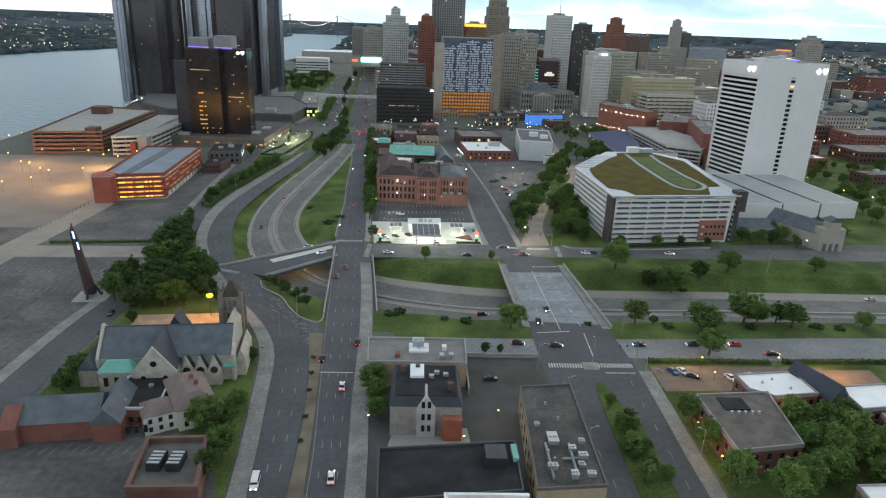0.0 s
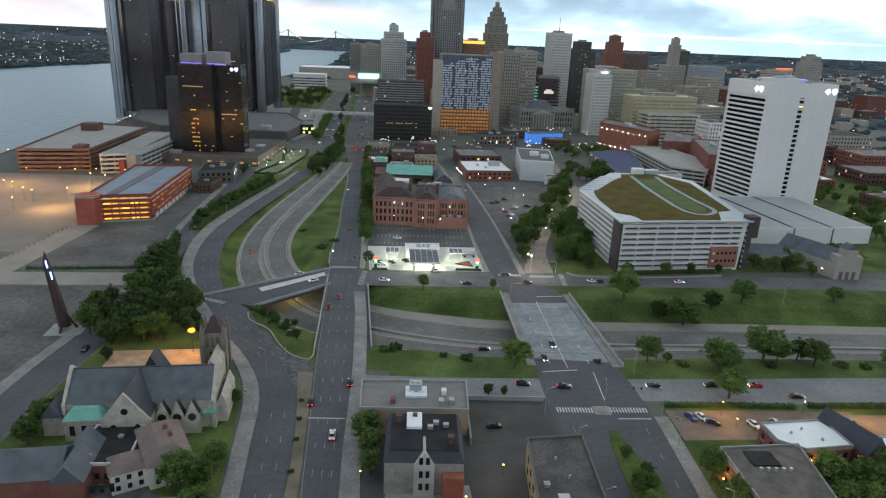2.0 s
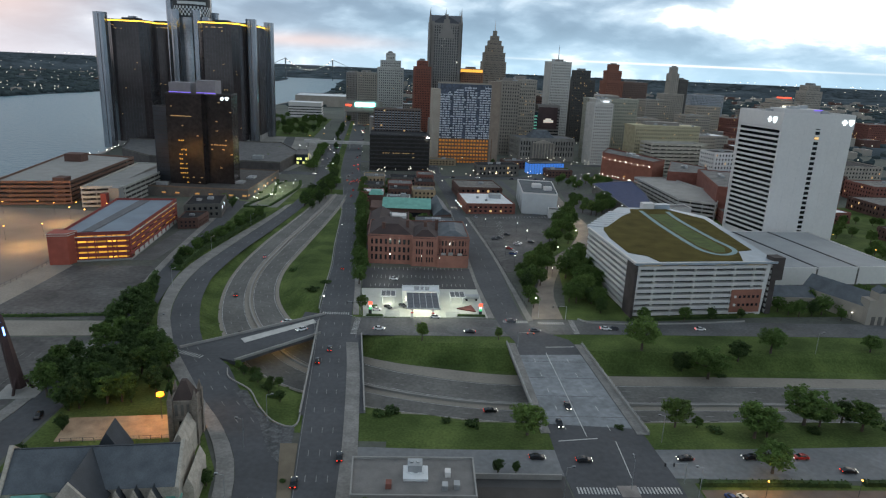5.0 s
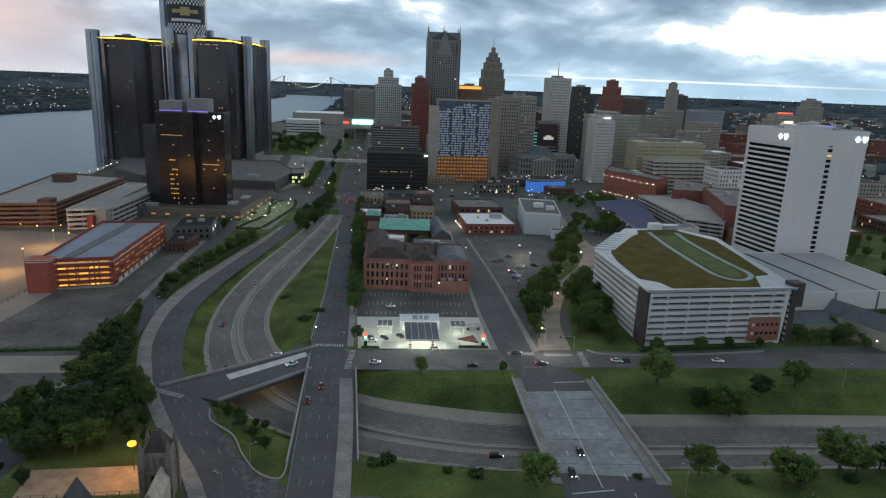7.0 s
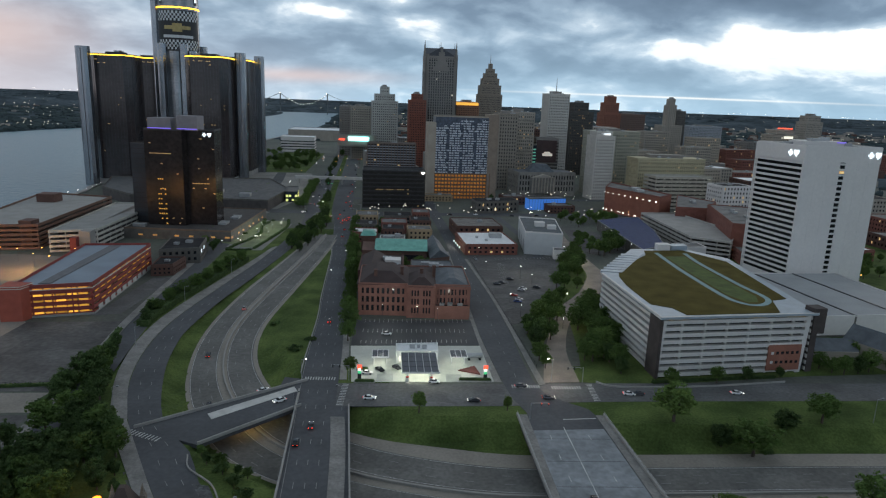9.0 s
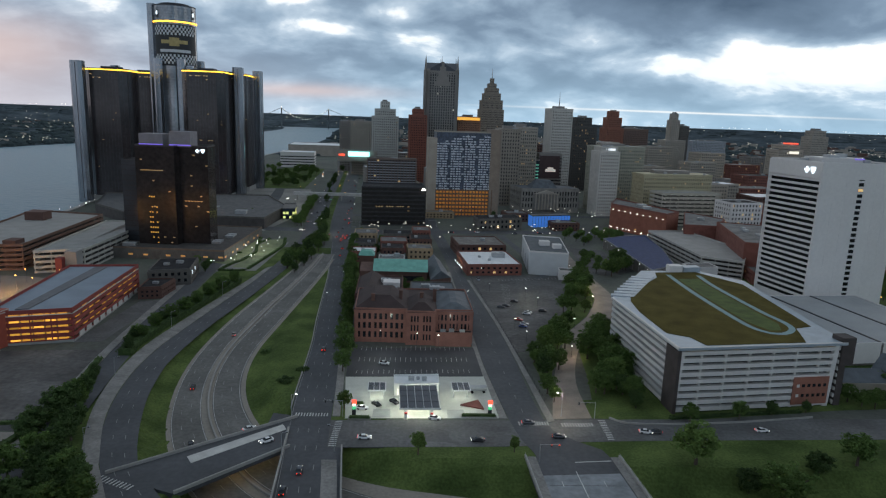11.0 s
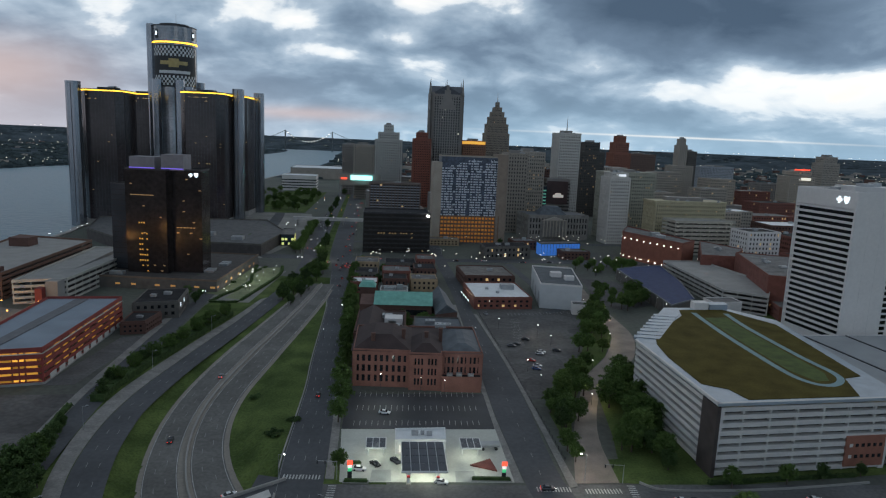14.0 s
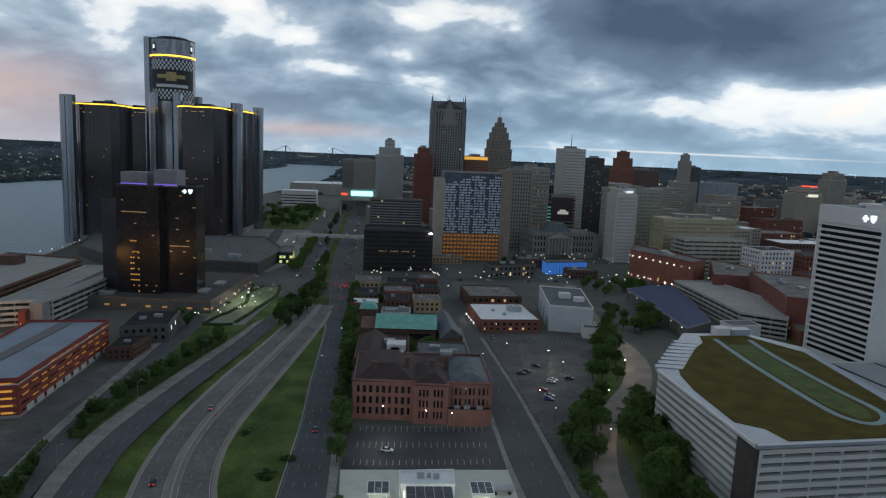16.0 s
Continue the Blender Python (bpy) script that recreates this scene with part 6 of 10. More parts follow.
def stepped_tower(name, cx, cy, tiers, wall, label, rot=0.0, mast=None, cols=9, lit=0.01, group="downtown towers"):
    """Setback blocks on one another: tiers are (width, depth, z0, z1, floors)."""
    t0 = tiers[0]
    b = Building(name, rect(cx, cy, t0[0], t0[1], rot), label, "office tower", group)
    for w, d, z0, z1, fl in tiers:
        sub = rect(0, 0, w, d, rot)
        part("glazing", Shape().prism(sub, z0, z1 - 0.1), GLASS, b.ob, "dark recessed windows")
        fh = (z1 - z0) / fl
        s = Shape()
        for i in range(4):
            p, q = sub[i], sub[(i + 1) % 4]
            along(s, p, q, -0.3, math.dist(p, q) + 0.3, -0.05, 0.3, 0, fh * 0.5)
        me = s.mesh("spandrel", wall)
        for k in range(fl):
            part("spandrel", me, None, b.ob, at=(0, 0, z0 + k * fh))
        s = Shape()
        for i in range(4):
            p, q = sub[i], sub[(i + 1) % 4]
            ln = math.dist(p, q)
            n = max(3, round(cols * 1.35 * ln / t0[0])) + 1
            pw = ln / (n - 1) * 0.55
            for k in range(n):
                a = pw / 2 + (ln - pw) * k / (n - 1)
                along(s, p, q, a - pw / 2, a + pw / 2, -0.05, 0.45, z0, z1)
        part("pier", s, wall, b.ob, kind="stuff")
        part("setback_roof", Shape().prism([(x * 1.03, y * 1.03) for x, y in sub], z1 - 1.6, z1 + 0.4), wall, b.ob)
        if lit:
            p, q = sub[0], sub[1]
            ln = math.dist(p, q)
            n = max(3, round(cols * 1.35 * ln / t0[0]))
            for c, k in picks(n, fl, lit * 0.8):
                a = ln * (c + 0.5) / n
                s = Shape()
                along(s, p, q, a - ln / n * 0.2, a + ln / n * 0.2, 0, 0.15, z0 + k * fh + fh * 0.55, z0 + k * fh + fh * 0.9)
                part("lit_window", s, LIT_DIM if (c + k) % 3 else LIT_WARM, b.ob, "lit window pane")
    w, d, zt = tiers[-1][0], tiers[-1][1], tiers[-1][3]
    if w > 12:
        r = random.Random(int(cx + cy))
        part("machine_room", Shape().box(-w * 0.28, -d * 0.25, zt, w * r.uniform(0.1, 0.3), d * 0.25, zt + r.uniform(2.5, 4.5)), GREY_STONE, b.ob, "grey rooftop machine room")
        for _ in range(3):
            x, y, e = r.uniform(-0.4, 0.4) * w, r.uniform(-0.42, -0.3) * d, r.uniform(0.8, 1.8)
            part("roof_unit", Shape().box(x - e, y - e, zt + 0.3, x + e, y + e, zt + r.uniform(1.2, 2.6)), METAL, b.ob, "grey rooftop machine")
    if mast:
        part("mast", Shape().cone(0, 0, zt, zt + mast, 0.9, 0.15, 8), METAL, b.ob, "slim roof mast")
    return b


stepped_tower("art_deco_tower", 140, 1318, [(41, 34, 0, 118, 29), (36, 30, 118, 134, 4), (29, 25, 134, 146, 3), (22, 19, 146, 155, 2), (14, 13, 155, 163, 2), (6, 6, 163, 172, 2)], mat("brown_limestone", (0.29, 0.245, 0.2), 0.85, tint=(0.23, 0.195, 0.16), var=0.15), "stepped limestone art deco tower with a mast", 5, 18, 13)
gd = stepped_tower("brick_deco_tower", 91, 1215, [(37, 30, 0, 98, 28), (30, 25, 98, 104, 2)], mat("orange_brick", (0.26, 0.13, 0.08), 0.85, var=0.15), "orange brick deco tower with a lit crown", 5, None, 9)
part("lit_crown", Shape().box(-18.8, -15.6, 98.5, 18.8, 15.6, 103), emit("amber_crown", (1.0, 0.5, 0.08), 0.7), gd.ob, "glowing amber crown")
stepped_tower("red_brick_tower", 8, 1160, [(26, 26, 0, 104, 28), (16, 18, 104, 113, 2)], mat("deep_red_brick", (0.22, 0.075, 0.05), 0.85, var=0.15), "deep red brick tower", 5, None, 7, 0)
stepped_tower("white_hotel_tower", -47, 1260, [(44, 30, 0, 100, 24), (34, 26, 100, 112, 3), (15, 14, 112, 124, 2)], mat("pale_stone", (0.5, 0.49, 0.46), 0.8, var=0.12), "pale stone tower with terraces", 5, None, 9, 0.02)
stepped_tower("pale_slab_tower", -88, 1265, [(34, 26, 0, 90, 22)], LIMESTONE, "pale stone apartment slab", 5, None, 7, 0.02)
stepped_tower("pale_slab_tower", -118, 1330, [(26, 26, 0, 88, 22)], GREY_STONE, "grey apartment tower by the river", 5, None, 7, 0.02)
stepped_tower("white_grid_tower", 198, 1015, [(29, 28, 0, 119, 32)], mat("white_grid_stone", (0.52, 0.49, 0.45), 0.8, var=0.1), "slim pale tower with a regular window grid", 8, 22, 9, 0.01)
stepped_tower("dark_glass_tower", 256, 1114, [(37, 28, 0, 95, 25), (23, 20, 95, 109, 3)], mat("dark_panel", (0.05, 0.045, 0.04), 0.5, var=0.2), "dark glass office tower", 8, None, 9, 0.14)
stepped_tower("red_deco_tower", 390, 1405, [(36, 30, 0, 92, 24), (28, 24, 92, 112, 5), (18, 16, 112, 124, 3)], mat("red_deco_brick", (0.25, 0.10, 0.065), 0.85, var=0.15), "red brick deco tower with setbacks", 8, None, 8, 0)
stepped_tower("brown_slab_tower", 441, 1434, [(54, 28, 0, 91, 22)], mat("brown_slab_brick", (0.16, 0.105, 0.085), 0.85, var=0.15), "broad brown brick slab beside a deco tower", 8, None, 11, 0.01)
stepped_tower("old_stone_tower", 551, 1505, [(46, 32, 0, 70, 16), (19, 19, 70, 112, 11), (13, 13, 112, 125, 3)], LIMESTONE, "slender old stone tower", 8, None, 8, 0.01)
stepped_tower("dark_slab", 577, 1520, [(20, 22, 0, 100, 25)], DARK_STONE, "dark slab beside the stone tower", 8, None, 6, 0)
stepped_tower("grand_hotel", 650, 1560, [(78, 30, 0, 69, 20)], mat("hotel_grey", (0.34, 0.36, 0.39), 0.8, var=0.12), "broad grey hotel slab", 6, None, 16, 0.01)
b = stepped_tower("buff_office", 116, 915, [(24, 30, 0, 92, 22)], mat("buff_dark", (0.30, 0.26, 0.22), 0.85, var=0.12), "buff office block with few windows", 6, None, 5, 0)
b = stepped_tower("buff_office", 137, 945, [(30, 40, 0, 94, 22)], LIMESTONE, "buff office block with lit lower floors", 6, None, 8, 0.12)
stepped_tower("white_courts_tower", 218, 850, [(23, 24, 0, 72, 20), (19, 19, 72, 77, 1)], mat("white_tower_stone", (0.55, 0.52, 0.48), 0.8, var=0.1), "slim white tower with dark windows", 8, None, 7, 0.02)
# screen glows by itself in place of floodlight falling on it
part("roof_glow", Shape().box(-8, -9.9, 73.5, 8, -9.6, 75.5), emit("roof_glow_white", (0.9, 0.95, 1.0), 0.8), scene.objects["white_courts_tower"], "roof screen with floodlight painted as glow")
stepped_tower("buff_slab", 245, 900, [(63, 24, 0, 76, 19)], mat("green_buff", (0.34, 0.33, 0.27), 0.85, var=0.12), "buff office slab with dim lit floors", 10, None, 16, 0.12)
# beige wall with the yellow of its floodlighting put into the colour
stepped_tower("long_beige_block", 292, 838, [(82, 26, 0, 50, 12)], mat("floodlit_beige", (0.45, 0.395, 0.26), 0.85, var=0.12), "long beige block with vertical fins", 9, None, 26, 0.05)
stepped_tower("stone_hotel", 745, 1315, [(34, 28, 0, 90, 22), (26, 22, 90, 101, 3)], LIMESTONE, "tall stone hotel on the skyline", 8, None, 8, 0.01)
sh = stepped_tower("lit_hotel", 634, 1215, [(47, 30, 0, 68, 17), (34, 26, 70, 76, 1)], BUFF, "buff hotel with lit top floors", 8, None, 9, 0.03)
part("red_roof_sign", Shape().box(-12, -14, 78, 14, -13.4, 80), SIGN_RED, sh.ob, "glowing red roof sign bar")
part("lit_band", Shape().box(-14, -15.7, 62, 16, -15.4, 66), LIT_WHITE, sh.ob, "lit top floor windows")


def billboard():
    b = Building("screen_block", rect(174, 952, 30, 24, 6), "grey block with a large glowing advertising screen", "office block")
    b.body(0, 62, GREY_STONE)
    b.ring("floor_line", 0, 1.4, 0.2, GLASS, None, [4 * k for k in range(2, 15)])
    b.roof(62, GREY_ROOF, 0.6, GREY_STONE)
    part("screen", Shape().box(-13, -13.6, 32, 13, -12.6, 60), mat("screen_dark", (0.06, 0.03, 0.03), 0.4), b.ob, "dark advertising screen")
    part("screen_mark", Shape().box(-5, -13.9, 40, 8, -13.65, 43.5).box(-2.5, -13.9, 43.5, 5, -13.65, 45.5), emit("screen_pale", (0.9, 0.8, 0.7), 0.3), b.ob, "pale shape on the screen")
    g = Building("green_lit_block", rect(153, 934, 11, 12, 6), "narrow office block with green lit floors", "office block")
    g.body(0, 54, BLUE_GLASS)
    g.roof(54, GREY_ROOF, 0.6, GREY_STONE)
    g.lit(0, 1, 9, 16, 4, 10, 1.6, [(0, k) for k in range(9)], emit("green_floors", (0.2, 0.6, 0.45), 0.25), out=0.2)


billboard()


def county_hall():
    b = masonry("county_hall", rect(156, 872, 70, 38, 10), 27, 3, 20, mat("hall_stone", (0.22, 0.205, 0.185), 0.85, var=0.2), "old stone county hall with columns and a hipped roof", roof=SLATE, base=4, crown=3, pier=0.55, band=0.35)
    part("central_roof", Shape().hip(-20, -16, 14, 12, 26, 36, 9), SLATE, b.ob, "dark hipped roof")
    part("portico", Shape().box(-16, -24, 4, 12, -20, 22), mat("hall_stone", (0.22, 0.205, 0.185), 0.85), b.ob)
    for k in range(8):
        part("column", Shape().cone(-14 + 3.5 * k, -25, 4, 22, 0.8, 0.7, 10), LIMESTONE, b.ob)
    part("pediment", Shape().gable(-16, -26, 12, -19, 22, 26, "y"), LIMESTONE, b.ob)


county_hall()


def right_quarter():
    c = Building("casino_hall", [(200, 756), (232, 690), (250, 708), (219, 800)], "red brick hall with rows of wall lamps", "hall")
    c.body(0, 24, mat("casino_brick", (0.30, 0.11, 0.07), 0.85, tint=(0.24, 0.09, 0.06), var=0.15))
    c.roof(24, GREY_ROOF, 1.2, RED_BRICK)
    c.gear([(2, 6, 8, 8, 2.4), (2, -8, 7, 7, 2)], 24.2)
    for i, n in ((0, 9), (3, 8)):
        p, q = c.edge(i)
        for k in range(n):
            a = c.length(i) * (k + 0.5) / n
            s = Shape()
            along(s, p, q, a - 0.22, a + 0.22, 0.1, 0.5, 19.5, 20.0)
            part("wall_lamp", s, LAMP_WHITE, c.ob, "glowing wall lamp")
            s = Shape()
            along(s, p, q, a - 0.2, a + 0.2, 0.5, 0.9, 2.5, 2.9)
            part("wall_lamp", s, LAMP_WHITE, c.ob, "glowing wall lamp")
    r0 = masonry("red_brick_wing", [(236, 660), (262, 656), (290, 700), (270, 742)], 20, 3, 6, RED_BRICK, "red brick block with a plain front", band=0.8, pier=0.85, roof=GREY_ROOF)
    g = garage("concrete_garage", [(209, 563), (232, 547), (256, 588), (242, 672), (208, 668)], 4, 3.1, mat("pale_garage", (0.42, 0.40, 0.37), 0.8, var=0.12), "pale concrete parking garage beside a brick block", band=0.42)
    r = masonry("red_brick_block", [(238, 560), (262, 552), (300, 640), (262, 655)], 24, 4, 4, RED_BRICK, "red brick block with few windows", band=0.75, pier=0.8, roof=GREY_ROOF)
    r2 = masonry("brick_house", [(234, 536), (262, 534), (266, 550), (238, 556)], 8, 2, 8, RED_BRICK, "low red brick block with lit windows", lit=0.15, roof=GREY_ROOF)
    s = Building("blue_roof_hall", [(163.5, 535), (186, 553), (199, 610), (207, 672), (184, 664), (163.5, 650)], "low hall with a dark blue metal roof", "hall")
    s.body(0, 8, DARK_STONE)
    s.roof(8, BLUE_ROOF, 0.5, mat("grey_trim", (0.2, 0.21, 0.23), 0.6))
    s.posts("seam", 5, 10, 0.3, 0.1, 0, 8, CONCRETE)
    p, q = s.edge(5)
    for k in range(7):
        a = s.length(5) * (k + 0.5) / 7
        t = Shape()
        along(t, p, q, a - 0.15, a + 0.15, 0.05, 0.3, 7.0, 7.3)
        part("eave_lamp", t, LAMP_WHITE, s.ob, "small glowing eave lamp")
    w = Building("white_hut", [(187, 528), (207, 532), (206, 545), (186, 541)], "small white plant building", "hut")
    w.body(0, 12, WHITE_STONE)
    w.roof(12, GREY_ROOF, 0.4, WHITE_STONE)
    part("door", Shape().box(2, -4.8, 0, 9, -4.2, 8), DARK_STONE, w.ob)


right_quarter()


def white_tower():
    b = Building("white_tower", [(234.5, 477.5), (284, 482), (279, 524), (227, 520)], "tall white office tower with dark ribbon windows and lit emblems", "office tower")
    h = 86
    b.body(0, h, WHITE_STONE, "wall", "smooth white panel wall")
    fl, z0 = 22, 5.0
    fh = (h - 9 - z0) / fl
    ribbon_glass = mat("ribbon_glass", (0.012, 0.012, 0.014), 0.15, var=0.4, fine=0.4)
    s = Shape()
    p, q = b.edge(3)
    along(s, p, q, 2.0, b.length(3) - 1.5, 0.0, 0.12, 0, fh * 0.62)
    me = s.mesh("ribbon_window", ribbon_glass)
    s = Shape()
    along(s, p, q, 1.0, b.length(3) - 0.8, 0.0, 0.9, 0, fh * 0.40)
    slab_me = s.mesh("white_band", WHITE_STONE)
    for k in range(fl):
        part("ribbon_window", me, None, b.ob, "dark ribbon window", at=(0, 0, z0 + k * fh + 0.1))
        part("white_band", slab_me, None, b.ob, at=(0, 0, z0 + k * fh + fh * 0.66))
    for a in (0.0, b.length(3) - 1.0):
        s = Shape()
        along(s, p, q, a, a + 1.0, 0, 0.95, 0, h)
        part("corner_fin", s, WHITE_STONE, b.ob)
    p, q = b.edge(0)
    s = Shape()
    along(s, p, q, 23.4, 26.6, 0.0, 0.08, 0, fh * 0.62)
    me = s.mesh("stair_window", ribbon_glass)
    for k in range(fl + 1):
        part("stair_window", me, None, b.ob, "dark window of the stair column", at=(0, 0, z0 + k * fh))
    for a in (8, 15.6, 22.9, 27.1, 34.6, 42):
        s = Shape()
        along(s, p, q, a - 0.06, a + 0.06, 0, 0.05, 0, h - 8)
        part("panel_joint", s, mat("joint_grey", (0.62, 0.6, 0.585), 0.8), b.ob)
    for i in range(4):
        s = Shape()
        pp, qq = b.edge(i)
        along(s, pp, qq, -0.2, b.length(i) + 0.2, 0, 0.3 if i != 3 else 0.98, h - 8.5, h + 0.6)
        part("attic", s, WHITE_STONE, b.ob, "broad white attic band")
    part("lit_pane", along(Shape(), p, q, 23.5, 26.5, 0.05, 0.12, z0 + fh * 20.1, z0 + fh * 20.55), LIT_WARM, b.ob, "lit window pane")
    emblem(b, 3, 34, h - 4, 4.4, 0.95)
    emblem(b, 0, 45, h - 4, 4.4, 0.3)
    b.roof(h, GREY_ROOF, 0.8, WHITE_STONE)
    part("plant_screen", Shape().box(-14, -8, h, 12, 10, h + 3), WHITE_STONE, b.ob, "white roof plant screen")
    for x, y, w, d, z in ((-6, -4, 7, 5, 4.6), (4, 2, 5, 4, 5.2), (15, -6, 3, 3, 2.2), (-18, 3, 3, 5, 2.0), (10, -12, 2, 2, 2.6)):
        part("roof_unit", Shape().box(x - w / 2, y - d / 2, h + 0.2, x + w / 2, y + d / 2, h + z), METAL, b.ob, "grey rooftop machine")
    part("roof_lamp", Shape().box(6, -8.4, h + 2.2, 12, -8.1, h + 2.9), PURPLE, b.ob, "violet glowing strip")
    low = Building("white_low_hall", [(190, 386), (268, 396), (262, 474), (184, 466)], "low white hall with a flat grey roof in three strips", "hall")
    low.body(0, 10, WHITE_STONE)
    low.ring("plinth", 0, 0.9, 0.1, DARK_STONE)
    low.roof(10, mat("pale_roof", (0.36, 0.365, 0.37), 0.85, tint=(0.29, 0.295, 0.3), scale=0.08, var=0.12), 0.5, WHITE_STONE)
    for t in (0.36, 0.68):
        p, q = low.edge(0)
        s = Shape()
        along(s, p, q, low.length(0) * t - 0.5, low.length(0) * t + 0.5, -78, 0.1, 10.3, 10.7)
        part("roof_joint", s, DARK_METAL, low.ob, "dark roof joint")
        s = Shape()
        along(s, p, q, low.length(0) * t - 0.5, low.length(0) * t + 0.5, 0, 0.12, 0, 10)
        part("wall_slot", s, DARK_STONE, low.ob, "dark wall slot")


white_tower()


def green_garage():
    """The garage with the planted roof."""
    poly = [(99.5, 335.5), (168.5, 345), (176, 440), (160, 461), (128, 458), (95, 402)]
    b = Building("green_roof_garage", poly, "large white banded garage with a planted sedum roof", "parking garage")
    h, lv = 25.8, 9
    fh = (h - 1.0) / lv
    # solid core, its dark colour painted for the shade inside the levels
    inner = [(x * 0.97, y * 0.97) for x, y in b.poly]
    part("inner_wall", Shape().prism(inner, 0, h - 0.6), mat("garage_shadow", (0.035, 0.035, 0.037), 0.7, var=0.3), b.ob, "solid core coloured dark as shade of open levels")
    panel = mat("garage_white", (0.62, 0.60, 0.58), 0.75, tint=(0.56, 0.54, 0.52), scale=0.1, fine=1.0, var=0.07)
    p, q = b.edge(0)
    ln = b.length(0)
    for k in range(lv):
        s = Shape()
        lo, hi = 4.0 - 1.6 * k / lv, ln - 5.0 + 0.2 * k
        if k < 5:
            hi = ln - 5.0
        along(s, p, q, 0.8, ln - 4.2, -1.9, 0.0, 0.6 + k * fh, 0.6 + k * fh + fh * 0.55)
        part("white_band", s, panel, b.ob, "white precast band")
    for k in range(lv):
        for i in (5, 4, 3, 1):
            pp, qq = b.edge(i)
            s = Shape()
            L_ = b.length(i)
            along(s, pp, qq, 0.0, L_ - (9.5 if i == 5 else 0), -1.9, 0.0, 0.6 + k * fh, 0.6 + k * fh + fh * 0.55)
            part("white_band", s, panel, b.ob, "white precast band")
    s = Shape()
    a0, a1 = 1.0, 4.2
    pn = np.array(p)
    d = (np.array(q) - pn) / ln
    n = np.array((d[1], -d[0]))

    def on(a, o, z):
        w = pn + d * a + n * o
        return (w[0], w[1], z)
    s.add([on(0.0, 0.05, 0), on(1.0, 0.05, 0), on(2.6, 0.05, h - 2), on(1.4, 0.05, h - 2), on(0.0, -1.5, 0), on(1.0, -1.5, 0), on(2.6, -1.5, h - 2), on(1.4, -1.5, h - 2)],
          [(0, 1, 2, 3), (7, 6, 5, 4), (0, 4, 5, 1), (1, 5, 6, 2), (2, 6, 7, 3), (3, 7, 4, 0)])
    part("slanted_fin", s, panel, b.ob, "slanted white end frame")
    s = Shape()
    s.add([on(ln - 6.4, 0.05, 0), on(ln - 4.2, 0.05, 0), on(ln - 2.4, 0.05, h - 1), on(ln - 4.4, 0.05, h - 1), on(ln - 6.4, -1.5, 0), on(ln - 4.2, -1.5, 0), on(ln - 2.4, -1.5, h - 1), on(ln - 4.4, -1.5, h - 1)],
          [(0, 1, 2, 3), (7, 6, 5, 4), (0, 4, 5, 1), (1, 5, 6, 2), (2, 6, 7, 3), (3, 7, 4, 0)])
    part("slanted_fin", s, panel, b.ob, "slanted white end frame")
    dk = mat("dark_grey_brick", (0.06, 0.048, 0.045), 0.85, var=0.2)
    pp, qq = b.edge(5)
    s = Shape()
    along(s, pp, qq, b.length(5) - 9.5, b.length(5) + 0.3, -1.0, 0.25, 0, h - 1.4)
    part("corner_stair", s, dk, b.ob, "dark brick stair corner")
    s = Shape()
    along(s, p, q, ln - 1.5, ln + 4.2, -5.5, 0.3, h - 9, h + 1.8)
    along(s, p, q, ln - 1.5, ln + 1.2, -5.0, 0.0, 0, h - 9)
    part("corner_stair", s, dk, b.ob, "dark brick stair tower")
    s = Shape()
    along(s, p, q, ln - 20.5, ln - 5.2, -0.2, 0.35, 1.4, 12.4)
    part("brick_bay", s, mat("bay_brick", (0.28, 0.115, 0.08), 0.85, var=0.15), b.ob, "red brick entrance bay")
    for j in range(2):
        for k in range(6):
            s = Shape()
            along(s, p, q, ln - 19 + 2.3 * k, ln - 17.8 + 2.3 * k, 0.3, 0.42, 4.4 + 4.0 * j, 5.6 + 4.0 * j)
            part("bay_window", s, panel if k == 0 else GLASS, b.ob)
    for k in range(1, 7):
        s = Shape()
        along(s, p, q, ln * k / 7 - 0.35, ln * k / 7 + 0.35, -1.6, -0.6, 0, h - 2)
        part("column", s, panel, b.ob)
    for a0, a1, m in ((4, 13, 0.35), (22, 25, 0.2), (40, 46, 0.4), (56, 66, 0.3)):
        s = Shape()
        along(s, p, q, a0, a1, -1.8, -1.55, h - 2.0, h - 1.0)
        part("lit_strip", s, emit("dim_amber", (1.0, 0.7, 0.2), 0.25), b.ob, "dim amber light under the roof")
    # the roof: edge slab, terraces, planting and the pale walk
    part("roof", Shape().prism([(x * 1.012, y * 1.012) for x, y in b.poly], h - 0.9, h), BLUE_GREY_METAL, b.ob, "pale blue-grey roof slab")
    part("roof_edge", along(along(Shape(), p, q, -0.5, ln + 0.5, -0.4, 0.6, h - 0.7, h + 0.1), *b.edge(5), -0.5, b.length(5) + 0.5, -0.4, 0.6, h - 0.7, h + 0.1), panel, b.ob, "pale roof edge")
    c = b.c
    bed = [(101, 352), (108.5, 347.5), (111, 338.6), (152, 344), (158, 361), (166, 364), (171.5, 432), (157.5, 457), (134, 454), (131, 443), (106, 411), (101.5, 396), (100, 380)]
    part("planted_bed", Shape().prism([(x - c[0], y - c[1]) for x, y in bed], h, h + 0.25), SEDUM, b.ob, "olive sedum planting")
    s = Shape()
    loop = spline([(139.2, 449), (138.2, 430), (137.6, 405), (138.6, 367), (141.5, 356), (146, 353), (151, 354.5), (155.8, 360), (157, 368), (155.2, 385), (154, 425), (155.5, 449)], 2.0)
    lo, ro = offset(loop, -1.25), offset(loop, 1.25)
